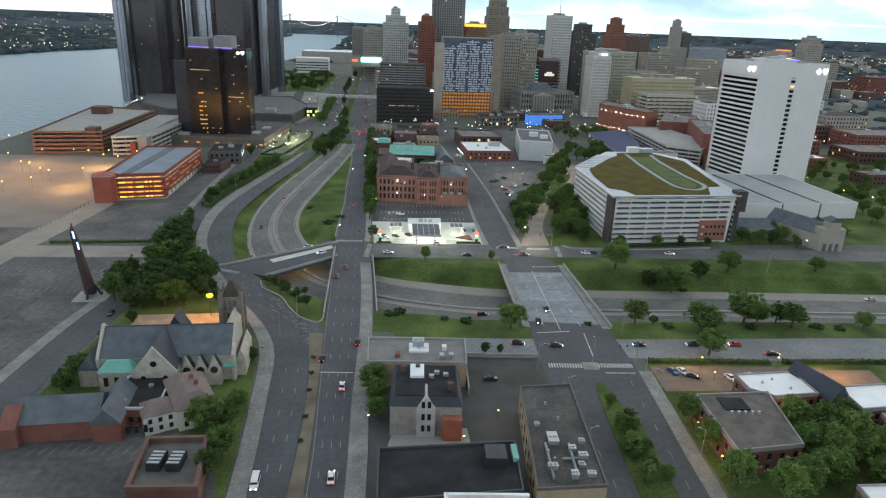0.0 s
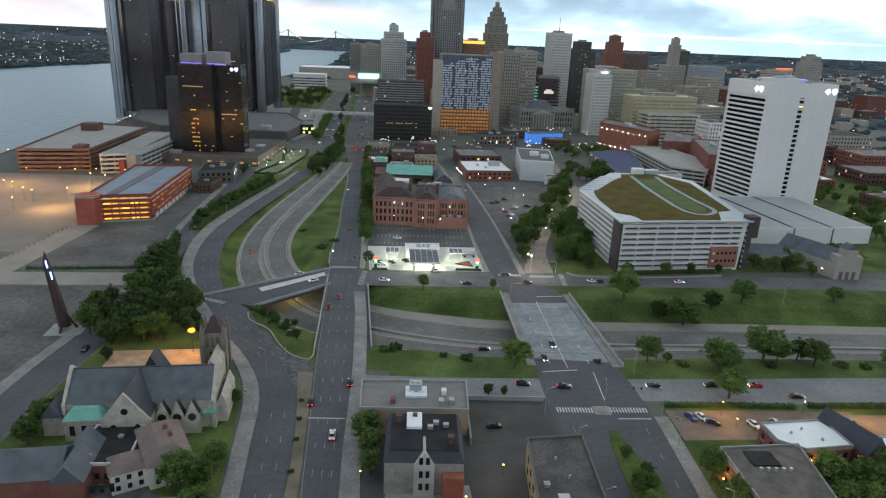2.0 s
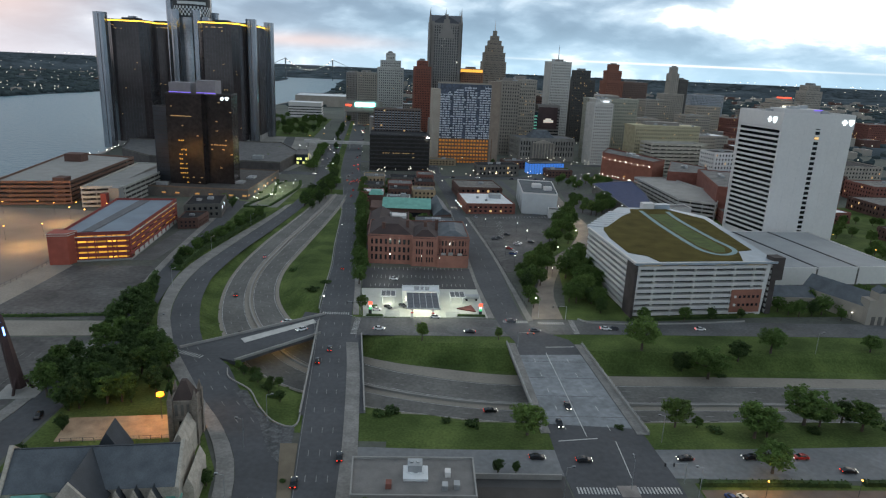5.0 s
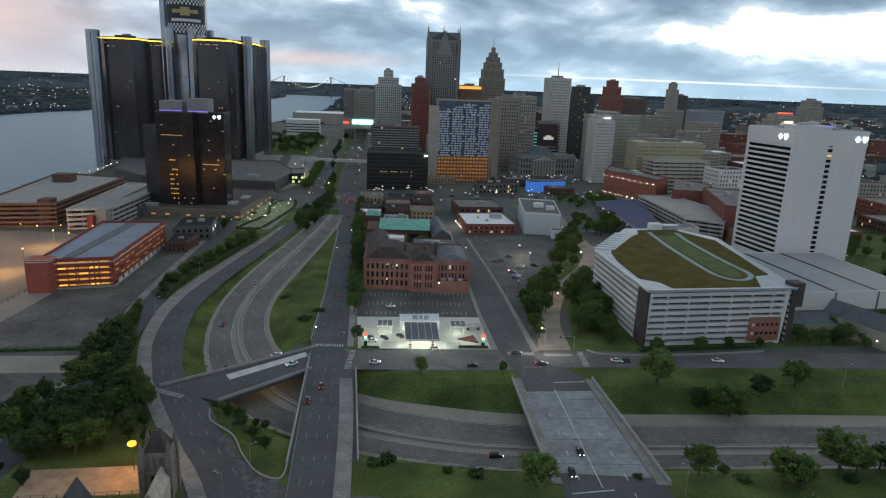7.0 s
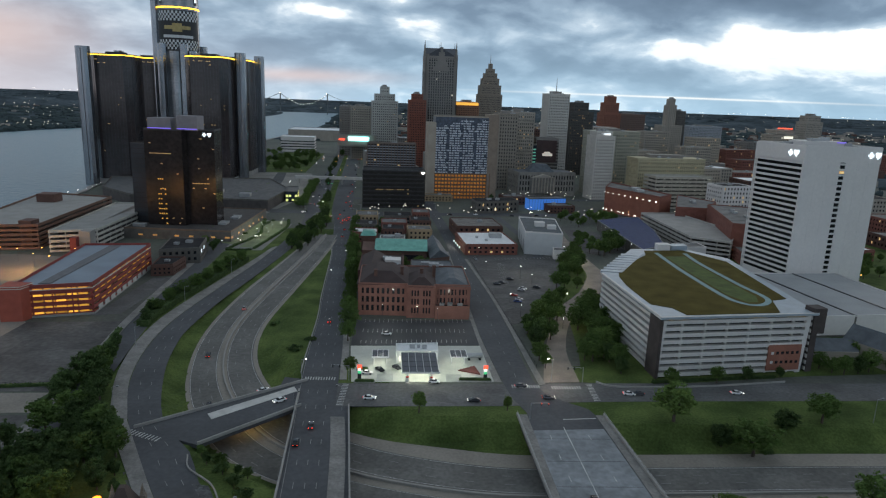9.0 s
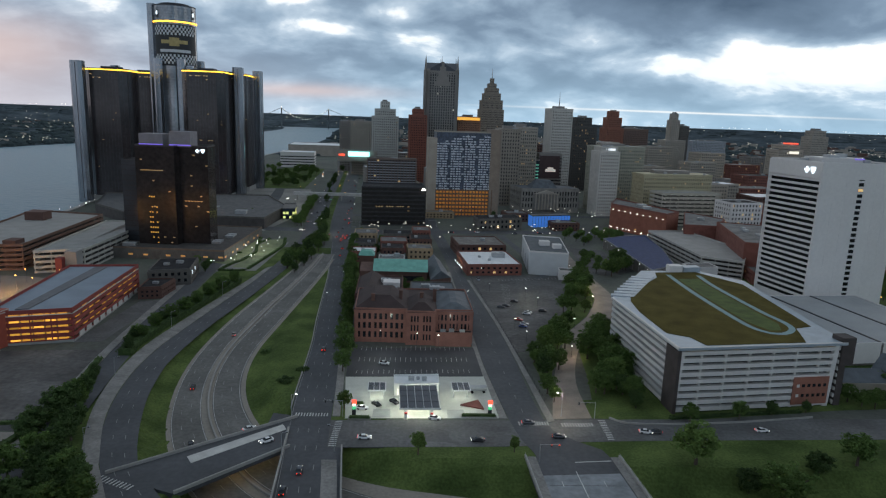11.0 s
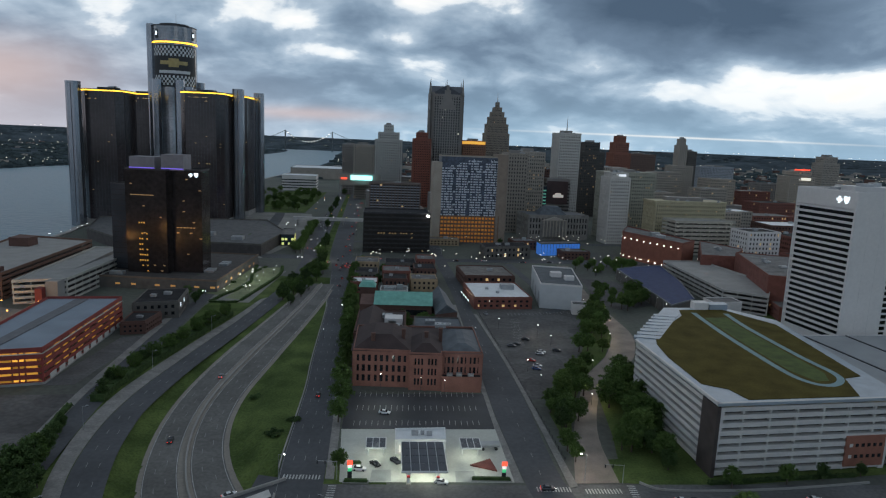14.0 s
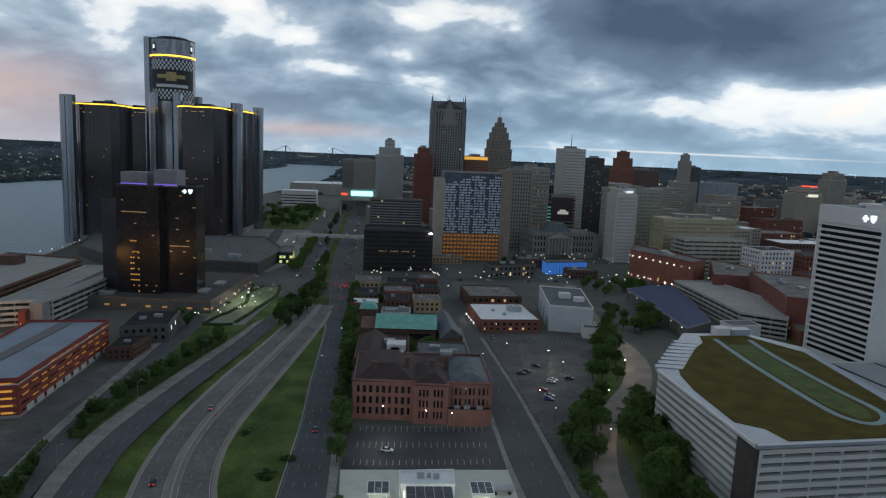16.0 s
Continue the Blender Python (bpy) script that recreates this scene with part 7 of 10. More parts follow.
    for i in range(len(loop) - 1):
        s.add([(lo[i][0] - c[0], lo[i][1] - c[1], h + 0.3), (ro[i][0] - c[0], ro[i][1] - c[1], h + 0.3), (ro[i + 1][0] - c[0], ro[i + 1][1] - c[1], h + 0.3), (lo[i + 1][0] - c[0], lo[i + 1][1] - c[1], h + 0.3)], [(0, 1, 2, 3)])
    part("roof_walk", s, mat("roof_walk", (0.21, 0.31, 0.32), 0.8, var=0.1), b.ob, "pale green-grey roof walk")
    part("green_bed", Shape().prism([(x - c[0], y - c[1]) for x, y in [(140.8, 440), (140, 405), (141, 368), (145, 357), (150, 357.5), (153.5, 366), (152.5, 385), (151.5, 425), (152.5, 442)]], h + 0.1, h + 0.29), mat("sedum_green", (0.075, 0.1, 0.02), 0.95, var=0.3), b.ob, "greener planting inside the walk")
    # saw-toothed terrace at the far left edge
    for k in range(8):
        x, y = 97 + 3.1 * k, 405 + 5.2 * k
        part("terrace", Shape().prism([(x - 2 - c[0], y - c[1]), (x + 8 - c[0], y - 2 - c[1]), (x + 11 - c[0], y + 2.6 - c[1]), (x - 1 - c[0], y + 3.4 - c[1])], h - 0.6, h + 0.34), BLUE_GREY_METAL, b.ob)
    part("stair_head", Shape().prism([(x - c[0], y - c[1]) for x, y in [(150.6, 456.5), (160.5, 458), (160.5, 463.5), (150.6, 462)]], h, h + 2.8), BLUE_GREY_METAL, b.ob, "grey metal stair head")
    part("stair_head", Shape().prism([(x - c[0], y - c[1]) for x, y in [(142.5, 455.6), (150, 456.4), (150, 462), (142.5, 461)]], h, h + 3.6), WHITE_STONE, b.ob, "white stair head")


green_garage()


def stone_church():
    """The small stone church and its hall, right of the white hall."""
    b = Building("stone_church", rect(208, 352, 12, 34, 24), "grey stone church with a slate roof and a low front tower", "church")
    b.body(0, 8, LIMESTONE)
    r = rect(0, 0, 12, 34, 24)
    s = Shape()
    ridge0, ridge1 = [((r[0][0] + r[1][0]) / 2, (r[0][1] + r[1][1]) / 2, 14), ((r[2][0] + r[3][0]) / 2, (r[2][1] + r[3][1]) / 2, 14)]
    s.add([(*r[0], 8), (*r[1], 8), (*r[2], 8), (*r[3], 8), ridge0, ridge1], [(0, 1, 4), (1, 2, 5, 4), (2, 3, 5), (3, 0, 4, 5)])
    part("roof", s, SLATE, b.ob, "blue-grey slate roof")
    x, y = ridge0[0], ridge0[1]
    part("front_tower", Shape().box(x - 6.5, y - 3, 0, x + 6.5, y + 3, 12).box(x - 3, y - 3.2, 12, x + 3, y + 2.6, 15.5), LIMESTONE, b.ob, "pale stone front with a bell gable")
    part("gable_cap", Shape().gable(x - 3.2, y - 3.2, x + 3.2, y + 2.8, 15.5, 18, "y"), SLATE, b.ob)
    for k in (-1, 0, 1):
        part("doorway", Shape().box(x + 3.2 * k - 0.9, y - 3.15, 0, x + 3.2 * k + 0.9, y - 2.9, 4.2), DARK_STONE, b.ob)
    h = Building("church_hall", rect(180, 362, 34, 12, -4), "low church hall with a slate roof", "hall")
    h.body(0, 5, LIMESTONE)
    part("roof", Shape().gable(-17, -6, 17, 6, 5, 9, "x", 0.4), SLATE, h.ob, "blue-grey slate roof")
    for k in range(5):
        part("window", Shape().box(-14 + 6 * k, -6.25, 1.5, -12 + 6 * k, -5.9, 3.6), GLASS, h.ob)


stone_church()

# ---- filling station ----


def filling_station():
    for x in (-7.8, 19.0):
        slab("drive_pad", [(x - 3.3, 329.4), (x + 3.2, 329.6), (x + 2.9, 336.6), (x - 3.2, 336.4)], MATS["forecourt_grey"] if "forecourt_grey" in MATS else mat("forecourt_grey", (0.33, 0.34, 0.32), 0.75, var=0.15), "greyer concrete pad of the forecourt", 0.112, category="forecourt")
    st = Building("station_shop", [(-3.8, 347.4), (13.2, 348.4), (13.2, 357.5), (-4.2, 356)], "white shop of the filling station", "shop")
    white = mat("station_white", (0.72, 0.73, 0.72), 0.6, var=0.06)
    st.body(0, 4.3, white)
    st.roof(4.3, WHITE_ROOF, 0.7, white)
    st.gear([(-2, 0.5, 2.2, 1.6, 1.1), (3, 0.3, 1.8, 1.6, 1.0), (0.6, 0.9, 1.2, 1.2, 0.8)], 4.6)
    p, q = st.edge(0)
    for k in range(6):
        s = Shape()
        along(s, p, q, 1.2 + 2.5 * k, 3.2 + 2.5 * k, 0, 0.08, 0.8, 3.0)
        part("shop_window", s, LIT_WHITE, st.ob, "lit shop window")
    can = thing("station_canopy", pose(5.4, 336.2, 0, 0, 0, 2), "flat canopy with dark panels over lit fuel pumps", "canopy")
    part("frame", Shape().box(-7.2, -10, 4.7, 7.2, 10, 5.3), white, can, "white canopy edge")
    dark = mat("canopy_panel", (0.035, 0.038, 0.05), 0.35, var=0.3)
    for i in range(5):
        for j in range(4):
            x, y = -6.9 + 2.8 * i, -9.6 + 4.85 * j
            part("panel", Shape().box(x, y, 5.3, x + 2.6, y + 4.6, 5.42), dark, can, "dark roof panel")
    for x in (-4.6, 4.6):
        for y in (-6.5, 0, 6.5):
            part("post", Shape().box(x - 0.2, y - 0.2, 0, x + 0.2, y + 0.2, 4.7), white, can)
    for x in (-5, 0, 5):
        for y in (-7.5, -2.5, 2.5, 7.5):
            part("canopy_lamp", Shape().box(x - 0.45, y - 0.45, 4.6, x + 0.45, y + 0.45, 4.69), emit("canopy_light", (0.95, 1.0, 0.85), 22), can, "bright square canopy lamp")
    for x in (-4.6, 4.6):
        for y in (-7.5, -3, 2.5):
            pump = thing("fuel_pump", pose(5.4 + x, 336.2 + y, 0.1), "red and white fuel pump under the canopy", "fuel pump", "fuel pumps")
            part("cabinet", Shape().box(-0.45, -0.35, 0, 0.45, 0.35, 1.9), white, pump)
            part("head", Shape().box(-0.5, -0.4, 1.9, 0.5, 0.4, 2.3), mat("pump_red", (0.45, 0.03, 0.03), 0.5), pump, "red pump head")
            part("island", Shape().box(-0.7, -1.2, -0.05, 0.7, 1.2, 0.15), CONCRETE, pump)
    for cx, cy, w in ((-10.3, 346, 6.8), (21.4, 347, 7.0)):
        c = thing("small_canopy", pose(cx, cy, 0, 0, 0, 2), "small flat canopy with dark panels", "canopy", "side canopies")
        part("frame", Shape().box(-w / 2, -3.8, 4.3, w / 2, 3.8, 4.8), white, c, "white canopy edge")
        for i in range(3):
            for j in range(2):
                x, y = -w / 2 + 0.25 + (w - 0.3) / 3 * i, -3.5 + 3.5 * j
                part("panel", Shape().box(x, y, 4.8, x + (w - 0.3) / 3 - 0.25, y + 3.2, 4.9), dark, c, "dark roof panel")
        for x in (-w / 2 + 0.8, w / 2 - 0.8):
            part("post", Shape().cone(x, 0, 0, 4.3, 0.18, 0.18, 8), white, c)
        for x in (-1.8, 1.8):
            part("canopy_lamp", Shape().box(x - 0.4, -0.4, 4.2, x + 0.4, 0.4, 4.29), MATS["canopy_light"], c, "bright square canopy lamp")
    for x, y in ((-17.6, 331), (31, 332)):
        s = thing("price_sign", pose(x, y, 0.1, 0, 0, 4), "tall red and white lit price sign", "sign", "price signs")
        part("post", Shape().box(-0.7, -0.15, 0, 0.7, 0.15, 2.2), DARK_METAL, s)
        part("top_panel", Shape().box(-0.75, -0.25, 4.4, 0.9, 0.25, 5.8), SIGN_RED, s, "glowing red panel")
        part("middle_panel", Shape().box(-0.6, -0.25, 3.5, 0.6, 0.25, 4.2), emit("price_white", (1.0, 0.95, 0.9), 0.9), s, "glowing white panel")
        part("lower_panel", Shape().box(-0.6, -0.25, 2.3, 0.6, 0.25, 3.2), emit("price_green", (0.1, 0.7, 0.3), 0.5), s, "glowing green panel")
    tri = thing("planter", pose(25.5, 341, 0.1), "red-brown triangular planter bed", "planter")
    part("bed", Shape().prism([(-4.5, -1), (4, -4.5), (2.5, 3.5)], 0, 0.5), mat("mulch", (0.16, 0.05, 0.04), 0.95, var=0.3), tri)
    for k, (x, y, w) in enumerate(((-15.5, 328.6, 8), (27, 331.2, 13), (-17, 340, 5))):
        pl = thing("planter", pose(x, y, 0.1), "low planter strip with dark shrubs", "planter", "planters")
        part("kerb", Shape().box(-w / 2, -1.0, 0, w / 2, 1.0, 0.25), CONCRETE, pl)
        part("shrub", Shape().hip(-w / 2 + 0.3, -0.8, w / 2 - 0.3, 0.8, 0.25, 1.0, 0.3), LEAF[2], pl)
    tank = thing("tank_trailer", pose(28.5, 352, 0.1, 0, 0, 95), "small silver tank trailer", "trailer")
    part("tank", Shape().tube((0, -3.5, 1.9), (0, 3.5, 1.9), 1.1, 16), METAL, tank)
    for y in (-2.4, 2.2):
        part("axle_wheels", Shape().tube((-1, y, 0.5), (1, y, 0.5), 0.5, 12), RUBBER, tank)
    for x, y in ((-14, 337), (-10, 346), (-4, 331), (5.4, 330), (14, 331), (21, 346), (24, 335), (5.4, 340)):
        real_lamp("station_flood", x, y, 4.2, 500, (0.93, 1.0, 0.84), 1.4)


filling_station()


# ---- the brick school-like block behind it ----


def brick_block():
    b = masonry("rose_brick_block", [(-24, 408.5), (0, 408), (0, 405.2), (13.5, 405), (13.5, 408), (31, 408.2), (30, 446), (-25, 444)], 15.6, 3, 9, ROSE_BRICK,
                "rose brick block of three tall storeys with hipped brown roofs", roof=BROWN_TILE, base=0.8, crown=1.5, pier=0.44, band=0.34, stuff=False, out=0.3, side_cols=6)
    for i, n in ((0, 4), (2, 3), (4, 4)):
        b.posts("pilaster", i, n, 1.5, 0.6, 0, 15.2, ROSE_BRICK, stuff=False)
    cx, cy = b.c[0], b.c[1]
    part("hip_roof", Shape().hip(-25 - cx, 408 - cy, 1 - cx, 444 - cy, 15.7, 20.6, 9), BROWN_TILE, b.ob, "brown hipped tile roof")
    part("hip_roof", Shape().hip(0.2 - cx, 404.8 - cy, 13.6 - cx, 430 - cy, 15.75, 19.4, 5), BROWN_TILE, b.ob, "brown hipped tile roof")
    part("wing_roof", Shape().hip(13.8 - cx, 407.8 - cy, 31 - cx, 443 - cy, 15.7, 18.2, 7), SLATE, b.ob, "dark blue-grey wing roof")
    b.gear([(9, 22, 5, 4, 1.4), (-12, 20, 4, 3, 1.2)], 18.2)
    for x, y in ((-16, 414), (-3, 421), (7, 418), (13.5, 424)):
        x, y = x - cx, y - cy
        part("chimney", Shape().box(x - 0.8, y - 0.8, 15.4, x + 0.8, y + 0.8, 21.6).box(x - 1, y - 1, 21.6, x + 1, y + 1, 22), DARK_BRICK, b.ob, "dark brick chimney")
    low = Building("brick_porch", [(13.7, 403.4), (30.6, 403.7), (30.8, 408), (13.7, 407.6)], "low brick annex with roof machines", "annex")
    low.body(0, 6.0, ROSE_BRICK)
    low.roof(6.0, BLACK_ROOF, 0.6, ROSE_BRICK)
    low.gear([(-5, 0, 2.4, 1.6, 1.0), (-1, 0.3, 2.4, 1.6, 1.2), (4, 0, 2.4, 1.6, 1.0)], 6.3)
    back = masonry("brick_wing", [(-27, 446), (-3, 446), (-3, 486), (-28, 486)], 12, 3, 6, DARK_BRICK, "dark brick rear wing", roof=BROWN_TILE, gear=[(3, 6, 5, 4, 2.2), (6, -4, 4, 4, 2)])
    part("white_box", Shape().box(2, -6, 12.3, 11, 2, 15.5), WHITE_STONE, back.ob, "white rooftop room")
    part("gable_roof", Shape().gable(-12, -19, 2, 19, 12.3, 16, "y"), BROWN_TILE, back.ob, "brown pitched roof")
    fl = masonry("low_grey_wing", [(2, 462), (27, 463), (26, 486), (2, 486)], 9, 2, 6, DARK_STONE, "low wing with a grey roof", roof=SLATE, gear=[(-4, 2, 5, 3, 1.5), (5, -3, 3, 3, 1.2)])


brick_block()


def mid_block():
    g = Building("green_roof_hall", [(-30, 512), (12, 514), (11, 540), (-31, 538)], "brick hall with a pale green copper roof", "hall")
    g.body(0, 9, DARK_BRICK)
    g.ring("window_band", 3, 6, 0.1, GLASS, [0], inset=3)
    part("roof", Shape().gable(-12, -13.5, 21.5, 13.5, 9, 14, "x", 0.5), COPPER, g.ob, "pale green copper roof")
    t = Building("copper_cap_tower", rect(-28, 548, 10, 9, 3), "small tower with a green copper cap", "tower")
    t.body(0, 12, DARK_BRICK)
    part("cap", Shape().hip(-5.4, -5, 5.4, 5, 12, 15, 2), COPPER, t.ob, "green copper cap")
    w = masonry("white_house", [(-20, 546), (-3, 547), (-3, 560), (-20, 559)], 9, 2, 6, mat("off_white", (0.5, 0.5, 0.48), 0.8), "small off-white house with a flat roof", roof=GREY_ROOF)
    r = Building("slate_wing", [(14, 505), (27, 512), (22, 560), (12, 556)], "long dark wing with a slate roof", "hall")
    r.body(0, 6, DARK_BRICK)
    rr = r.poly
    mid0, mid1 = ((rr[0][0] + rr[1][0]) / 2, (rr[0][1] + rr[1][1]) / 2, 11), ((rr[2][0] + rr[3][0]) / 2, (rr[2][1] + rr[3][1]) / 2, 11)
    part("roof", Shape().add([(*rr[0], 6), (*rr[1], 6), (*rr[2], 6), (*rr[3], 6), mid0, mid1], [(0, 1, 4), (1, 2, 5, 4), (2, 3, 5), (3, 0, 4, 5)]), SLATE, r.ob, "slate roof")
    rng = random.Random(9)
    specs = [((-33, 585, 18, 16), RED_BRICK, "red brick shop with a pale roof", WHITE_ROOF, 7), ((-12, 590, 16, 18), DARK_BRICK, "dark brick house among shops", BLACK_ROOF, 9),
             ((8, 596, 18, 18), TAN_BRICK, "tan brick warehouse with a flat roof", GREY_ROOF, 8), ((-34, 618, 16, 18), DARK_STONE, "dark stone low shop on the street", BLACK_ROOF, 7),
             ((-12, 622, 20, 20), RED_BRICK, "red brick shop row", GREY_ROOF, 8), ((9, 630, 16, 22), DARK_BRICK, "dark brick shop row", BLACK_ROOF, 9),
             ((-36, 655, 18, 22), TAN_BRICK, "tan brick corner shop", GREY_ROOF, 8), ((-10, 660, 24, 20), DARK_STONE, "dark stone shop row", BLACK_ROOF, 7),
             ((10, 668, 14, 20), RED_BRICK, "red brick shop row", GREY_ROOF, 9)]
    for (x, y, ww, d), m, lab, rf, h in specs:
        masonry("shop_house", rect(x, y, ww, d, 3), h, 2, 5, m, lab, roof=rf, lit=0.05, group="shop houses", gear=[(rng.uniform(-4, 4), rng.uniform(-4, 4), 2.5, 2, 1.1)])
    f = masonry("white_roof_shop", [(40, 543), (77, 547), (72, 590), (36, 586)], 7, 2, 9, RED_BRICK, "brick shop with a bright white flat roof", roof=WHITE_ROOF, lit=0.1, gear=[(8, 6, 9, 7, 3), (-6, 2, 2, 2, 1), (0, -8, 2, 2, 1)])
    f2 = masonry("brown_shop", [(38, 600), (74, 603), (70, 640), (34, 637)], 9, 2, 8, DARK_BRICK, "dark brick shops behind the white roof", roof=TAN_ROOF, lit=0.05, gear=[(4, 3, 4, 3, 1.5)])
    for k in range(4):
        x, y = 36.2 - 0.9 * k, 548 + 7 * k
        sg = thing("lit_shop_sign", pose(x, y, 0, 0, 0, 95), "bright white shop sign on a bracket", "sign", "shop signs")
        part("panel", Shape().box(-1.2, -0.15, 4.0, 1.2, 0.15, 4.8), SIGN_WHITE, sg, "glowing panel")
        part("bracket", Shape().box(-0.1, -0.1, 0, 0.1, 0.1, 4.0), DARK_METAL, sg)
    wb = Building("white_box_hall", [(83, 551), (109, 546), (116, 606), (88, 612)], "windowless white hall with roof machines", "hall")
    wb.body(0, 15.5, mat("white_box_wall", (0.55, 0.56, 0.57), 0.75, tint=(0.48, 0.49, 0.5), var=0.08))
    wb.roof(15.5, mat("dark_flat_roof", (0.09, 0.1, 0.11), 0.85, var=0.2), 0.8, WHITE_STONE)
    wb.gear([(-1, -2, 7, 6, 3), (6, -12, 6, 5, 2.6)], 15.8, WHITE_STONE)
    for k in (0.25, 0.55, 0.85):
        p, q = wb.edge(3)
        s = Shape()
        along(s, p, q, wb.length(3) * k - 2, wb.length(3) * k + 2, 0, 0.1, 0, 9)
        part("recess", s, mat("grey_recess", (0.3, 0.31, 0.32), 0.8), wb.ob)
    an = Building("white_annex", rect(106, 540, 9, 9, -8), "small white annex with lit doors", "annex")
    an.body(0, 6, WHITE_STONE)
    an.roof(6, GREY_ROOF, 0.5, WHITE_STONE)


mid_block()


# ---- the old church and its houses ----


def stone_nave():
    rot = 6
    th = thing("old_stone_church", pose(-73.5, 201.5, 0, 0, 0, rot), "old stone church with a blue slate roof and a square tower", "church")
    dark_slate = mat("dark_slate", (0.04, 0.046, 0.055), 0.7, var=0.2, fine=3)
    stone = mat("church_stone", (0.5, 0.45, 0.38), 0.9, tint=(0.36, 0.32, 0.27), scale=0.5, fine=2.5, var=0.25)
    part("nave_wall", Shape().box(-19, -7.5, 0, 19, 8, 8.6), stone, th, "rough stone nave wall")
    part("nave_roof", Shape().gable(-19, -7.5, 19, 8, 8.6, 15.2, "x", 0.4), SLATE, th, "steep blue slate roof")
    part("ridge", Shape().box(-19.3, 0.05, 15.05, 19.3, 0.45, 15.3), dark_slate, th, "dark ridge")
    for x in (-19.6, 18.8):
        part("gable_wall", Shape().gable(x, -8.2, x + 0.9, 8.7, 8.6, 16.3, "x").box(x, -8.2, 0, x + 0.9, 8.7, 8.6), stone, th, "pale stone gable with coping")
    part("transept_wall", Shape().box(-7.5, -15, 0, 4.5, -6, 7.4), stone, th)
    part("transept_gable", Shape().gable(-7.8, -15, 4.8, -14.3, 7.4, 15.6, "y"), stone, th, "stone gable with a round window")
    part("transept_roof", Shape().gable(-7.5, -14.3, 4.5, 0, 7.4, 15.2, "y"), dark_slate, th, "steep blue slate roof")
    part("round_window", Shape().tube((-1.5, -15.2, 10.2), (-1.5, -14.9, 10.2), 0.9, 16), GLASS, th)
    for x in (-4.6, 1.4):
        part("arched_window", Shape().box(x - 0.8, -15.2, 3.0, x + 0.8, -14.9, 5.6).tube((x, -15.2, 5.6), (x, -14.9, 5.6), 0.8, 12), GLASS, th)
    for k in range(3):
        x = 6.3 + 3.9 * k
        part("aisle_gable", Shape().gable(x - 1.95, -10.5, x + 1.95, -9.8, 5.0, 9.6, "y").box(x - 1.95, -10.5, 0, x + 1.95, -7, 5.0), stone, th, "small stone side gable")
        part("dormer_roof", Shape().gable(x - 1.7, -9.8, x + 1.7, -3.5, 5.4, 9.3, "y"), dark_slate, th, "small pointed dormer roof")
        part("tracery_window", Shape().tube((x, -10.7, 5.2), (x, -10.4, 5.2), 1.1, 14), GLASS, th)
    part("aisle_roof", Shape().box(16.5, -9.5, 5.2, 20, -6.5, 5.8), COPPER, th, "small copper roof")
    part("apse_wall", Shape().box(-18, -12, 0, -8, -7, 6.2), stone, th)
    part("copper_roof", Shape().hip(-18.3, -12.3, -7.5, -6.5, 6.2, 8.8, 2.2), COPPER, th, "pale green copper roof")
    for x in (-16, -13, -10):
        part("arched_window", Shape().box(x - 0.6, -12.2, 1.8, x + 0.6, -11.9, 4.6), GLASS, th)
    part("vestry_wall", Shape().box(-24.5, -9, 0, -19.5, 4, 5.5), stone, th)
    part("vestry_roof", Shape().gable(-24.5, -9, -19.5, 4, 5.5, 9.5, "y", 0.3), SLATE, th, "steep blue slate roof")
    part("far_gable", Shape().gable(-4, 5, 4, 12, 8.6, 16.0, "y"), dark_slate, th, "dark pointed roof")
    # tower
    tower_stone = mat("tower_stone", (0.24, 0.2, 0.165), 0.9, tint=(0.17, 0.145, 0.12), scale=0.5, fine=2.5, var=0.3)
    part("tower", Shape().box(10, 24, 0, 17, 31, 13.5).box(9.7, 23.7, 8.0, 17.3, 31.3, 8.5), tower_stone, th, "square stone tower")
    for x in (10.2, 16.8):
        for y in (24.2, 30.8):
            part("pinnacle", Shape().box(x - 0.7, y - 0.7, 0, x + 0.7, y + 0.7, 14.2).cone(x, y, 14.2, 17, 0.7, 0.05, 6), tower_stone, th, "stone corner pinnacle")
    for k in range(3):
        part("belfry_opening", Shape().box(11.4 + 1.6 * k, 23.8, 9.2, 12.2 + 1.6 * k, 24.1, 12.6), DARK_STONE, th)
    part("tower_window", Shape().box(12.4, 23.8, 4.5, 14.6, 24.1, 7.4), GLASS, th)
    part("tower_roof", Shape().prism([(10.6, 24.6), (16.4, 24.6), (16.4, 30.4), (10.6, 30.4)], 13.5, 18.5, top=0.25), mat("tower_tile", (0.06, 0.04, 0.035), 0.8, var=0.2), th, "steep dark tower roof")
    part("porch", Shape().box(19.7, -5, 0, 22.3, 9, 6).gable(19.7, -5, 22.3, 9, 6, 9, "y").box(13, 12, 0, 17, 24, 7).gable(13, 12, 17, 24, 7, 10.5, "y"), stone, th, "stone porch and west front")


stone_nave()


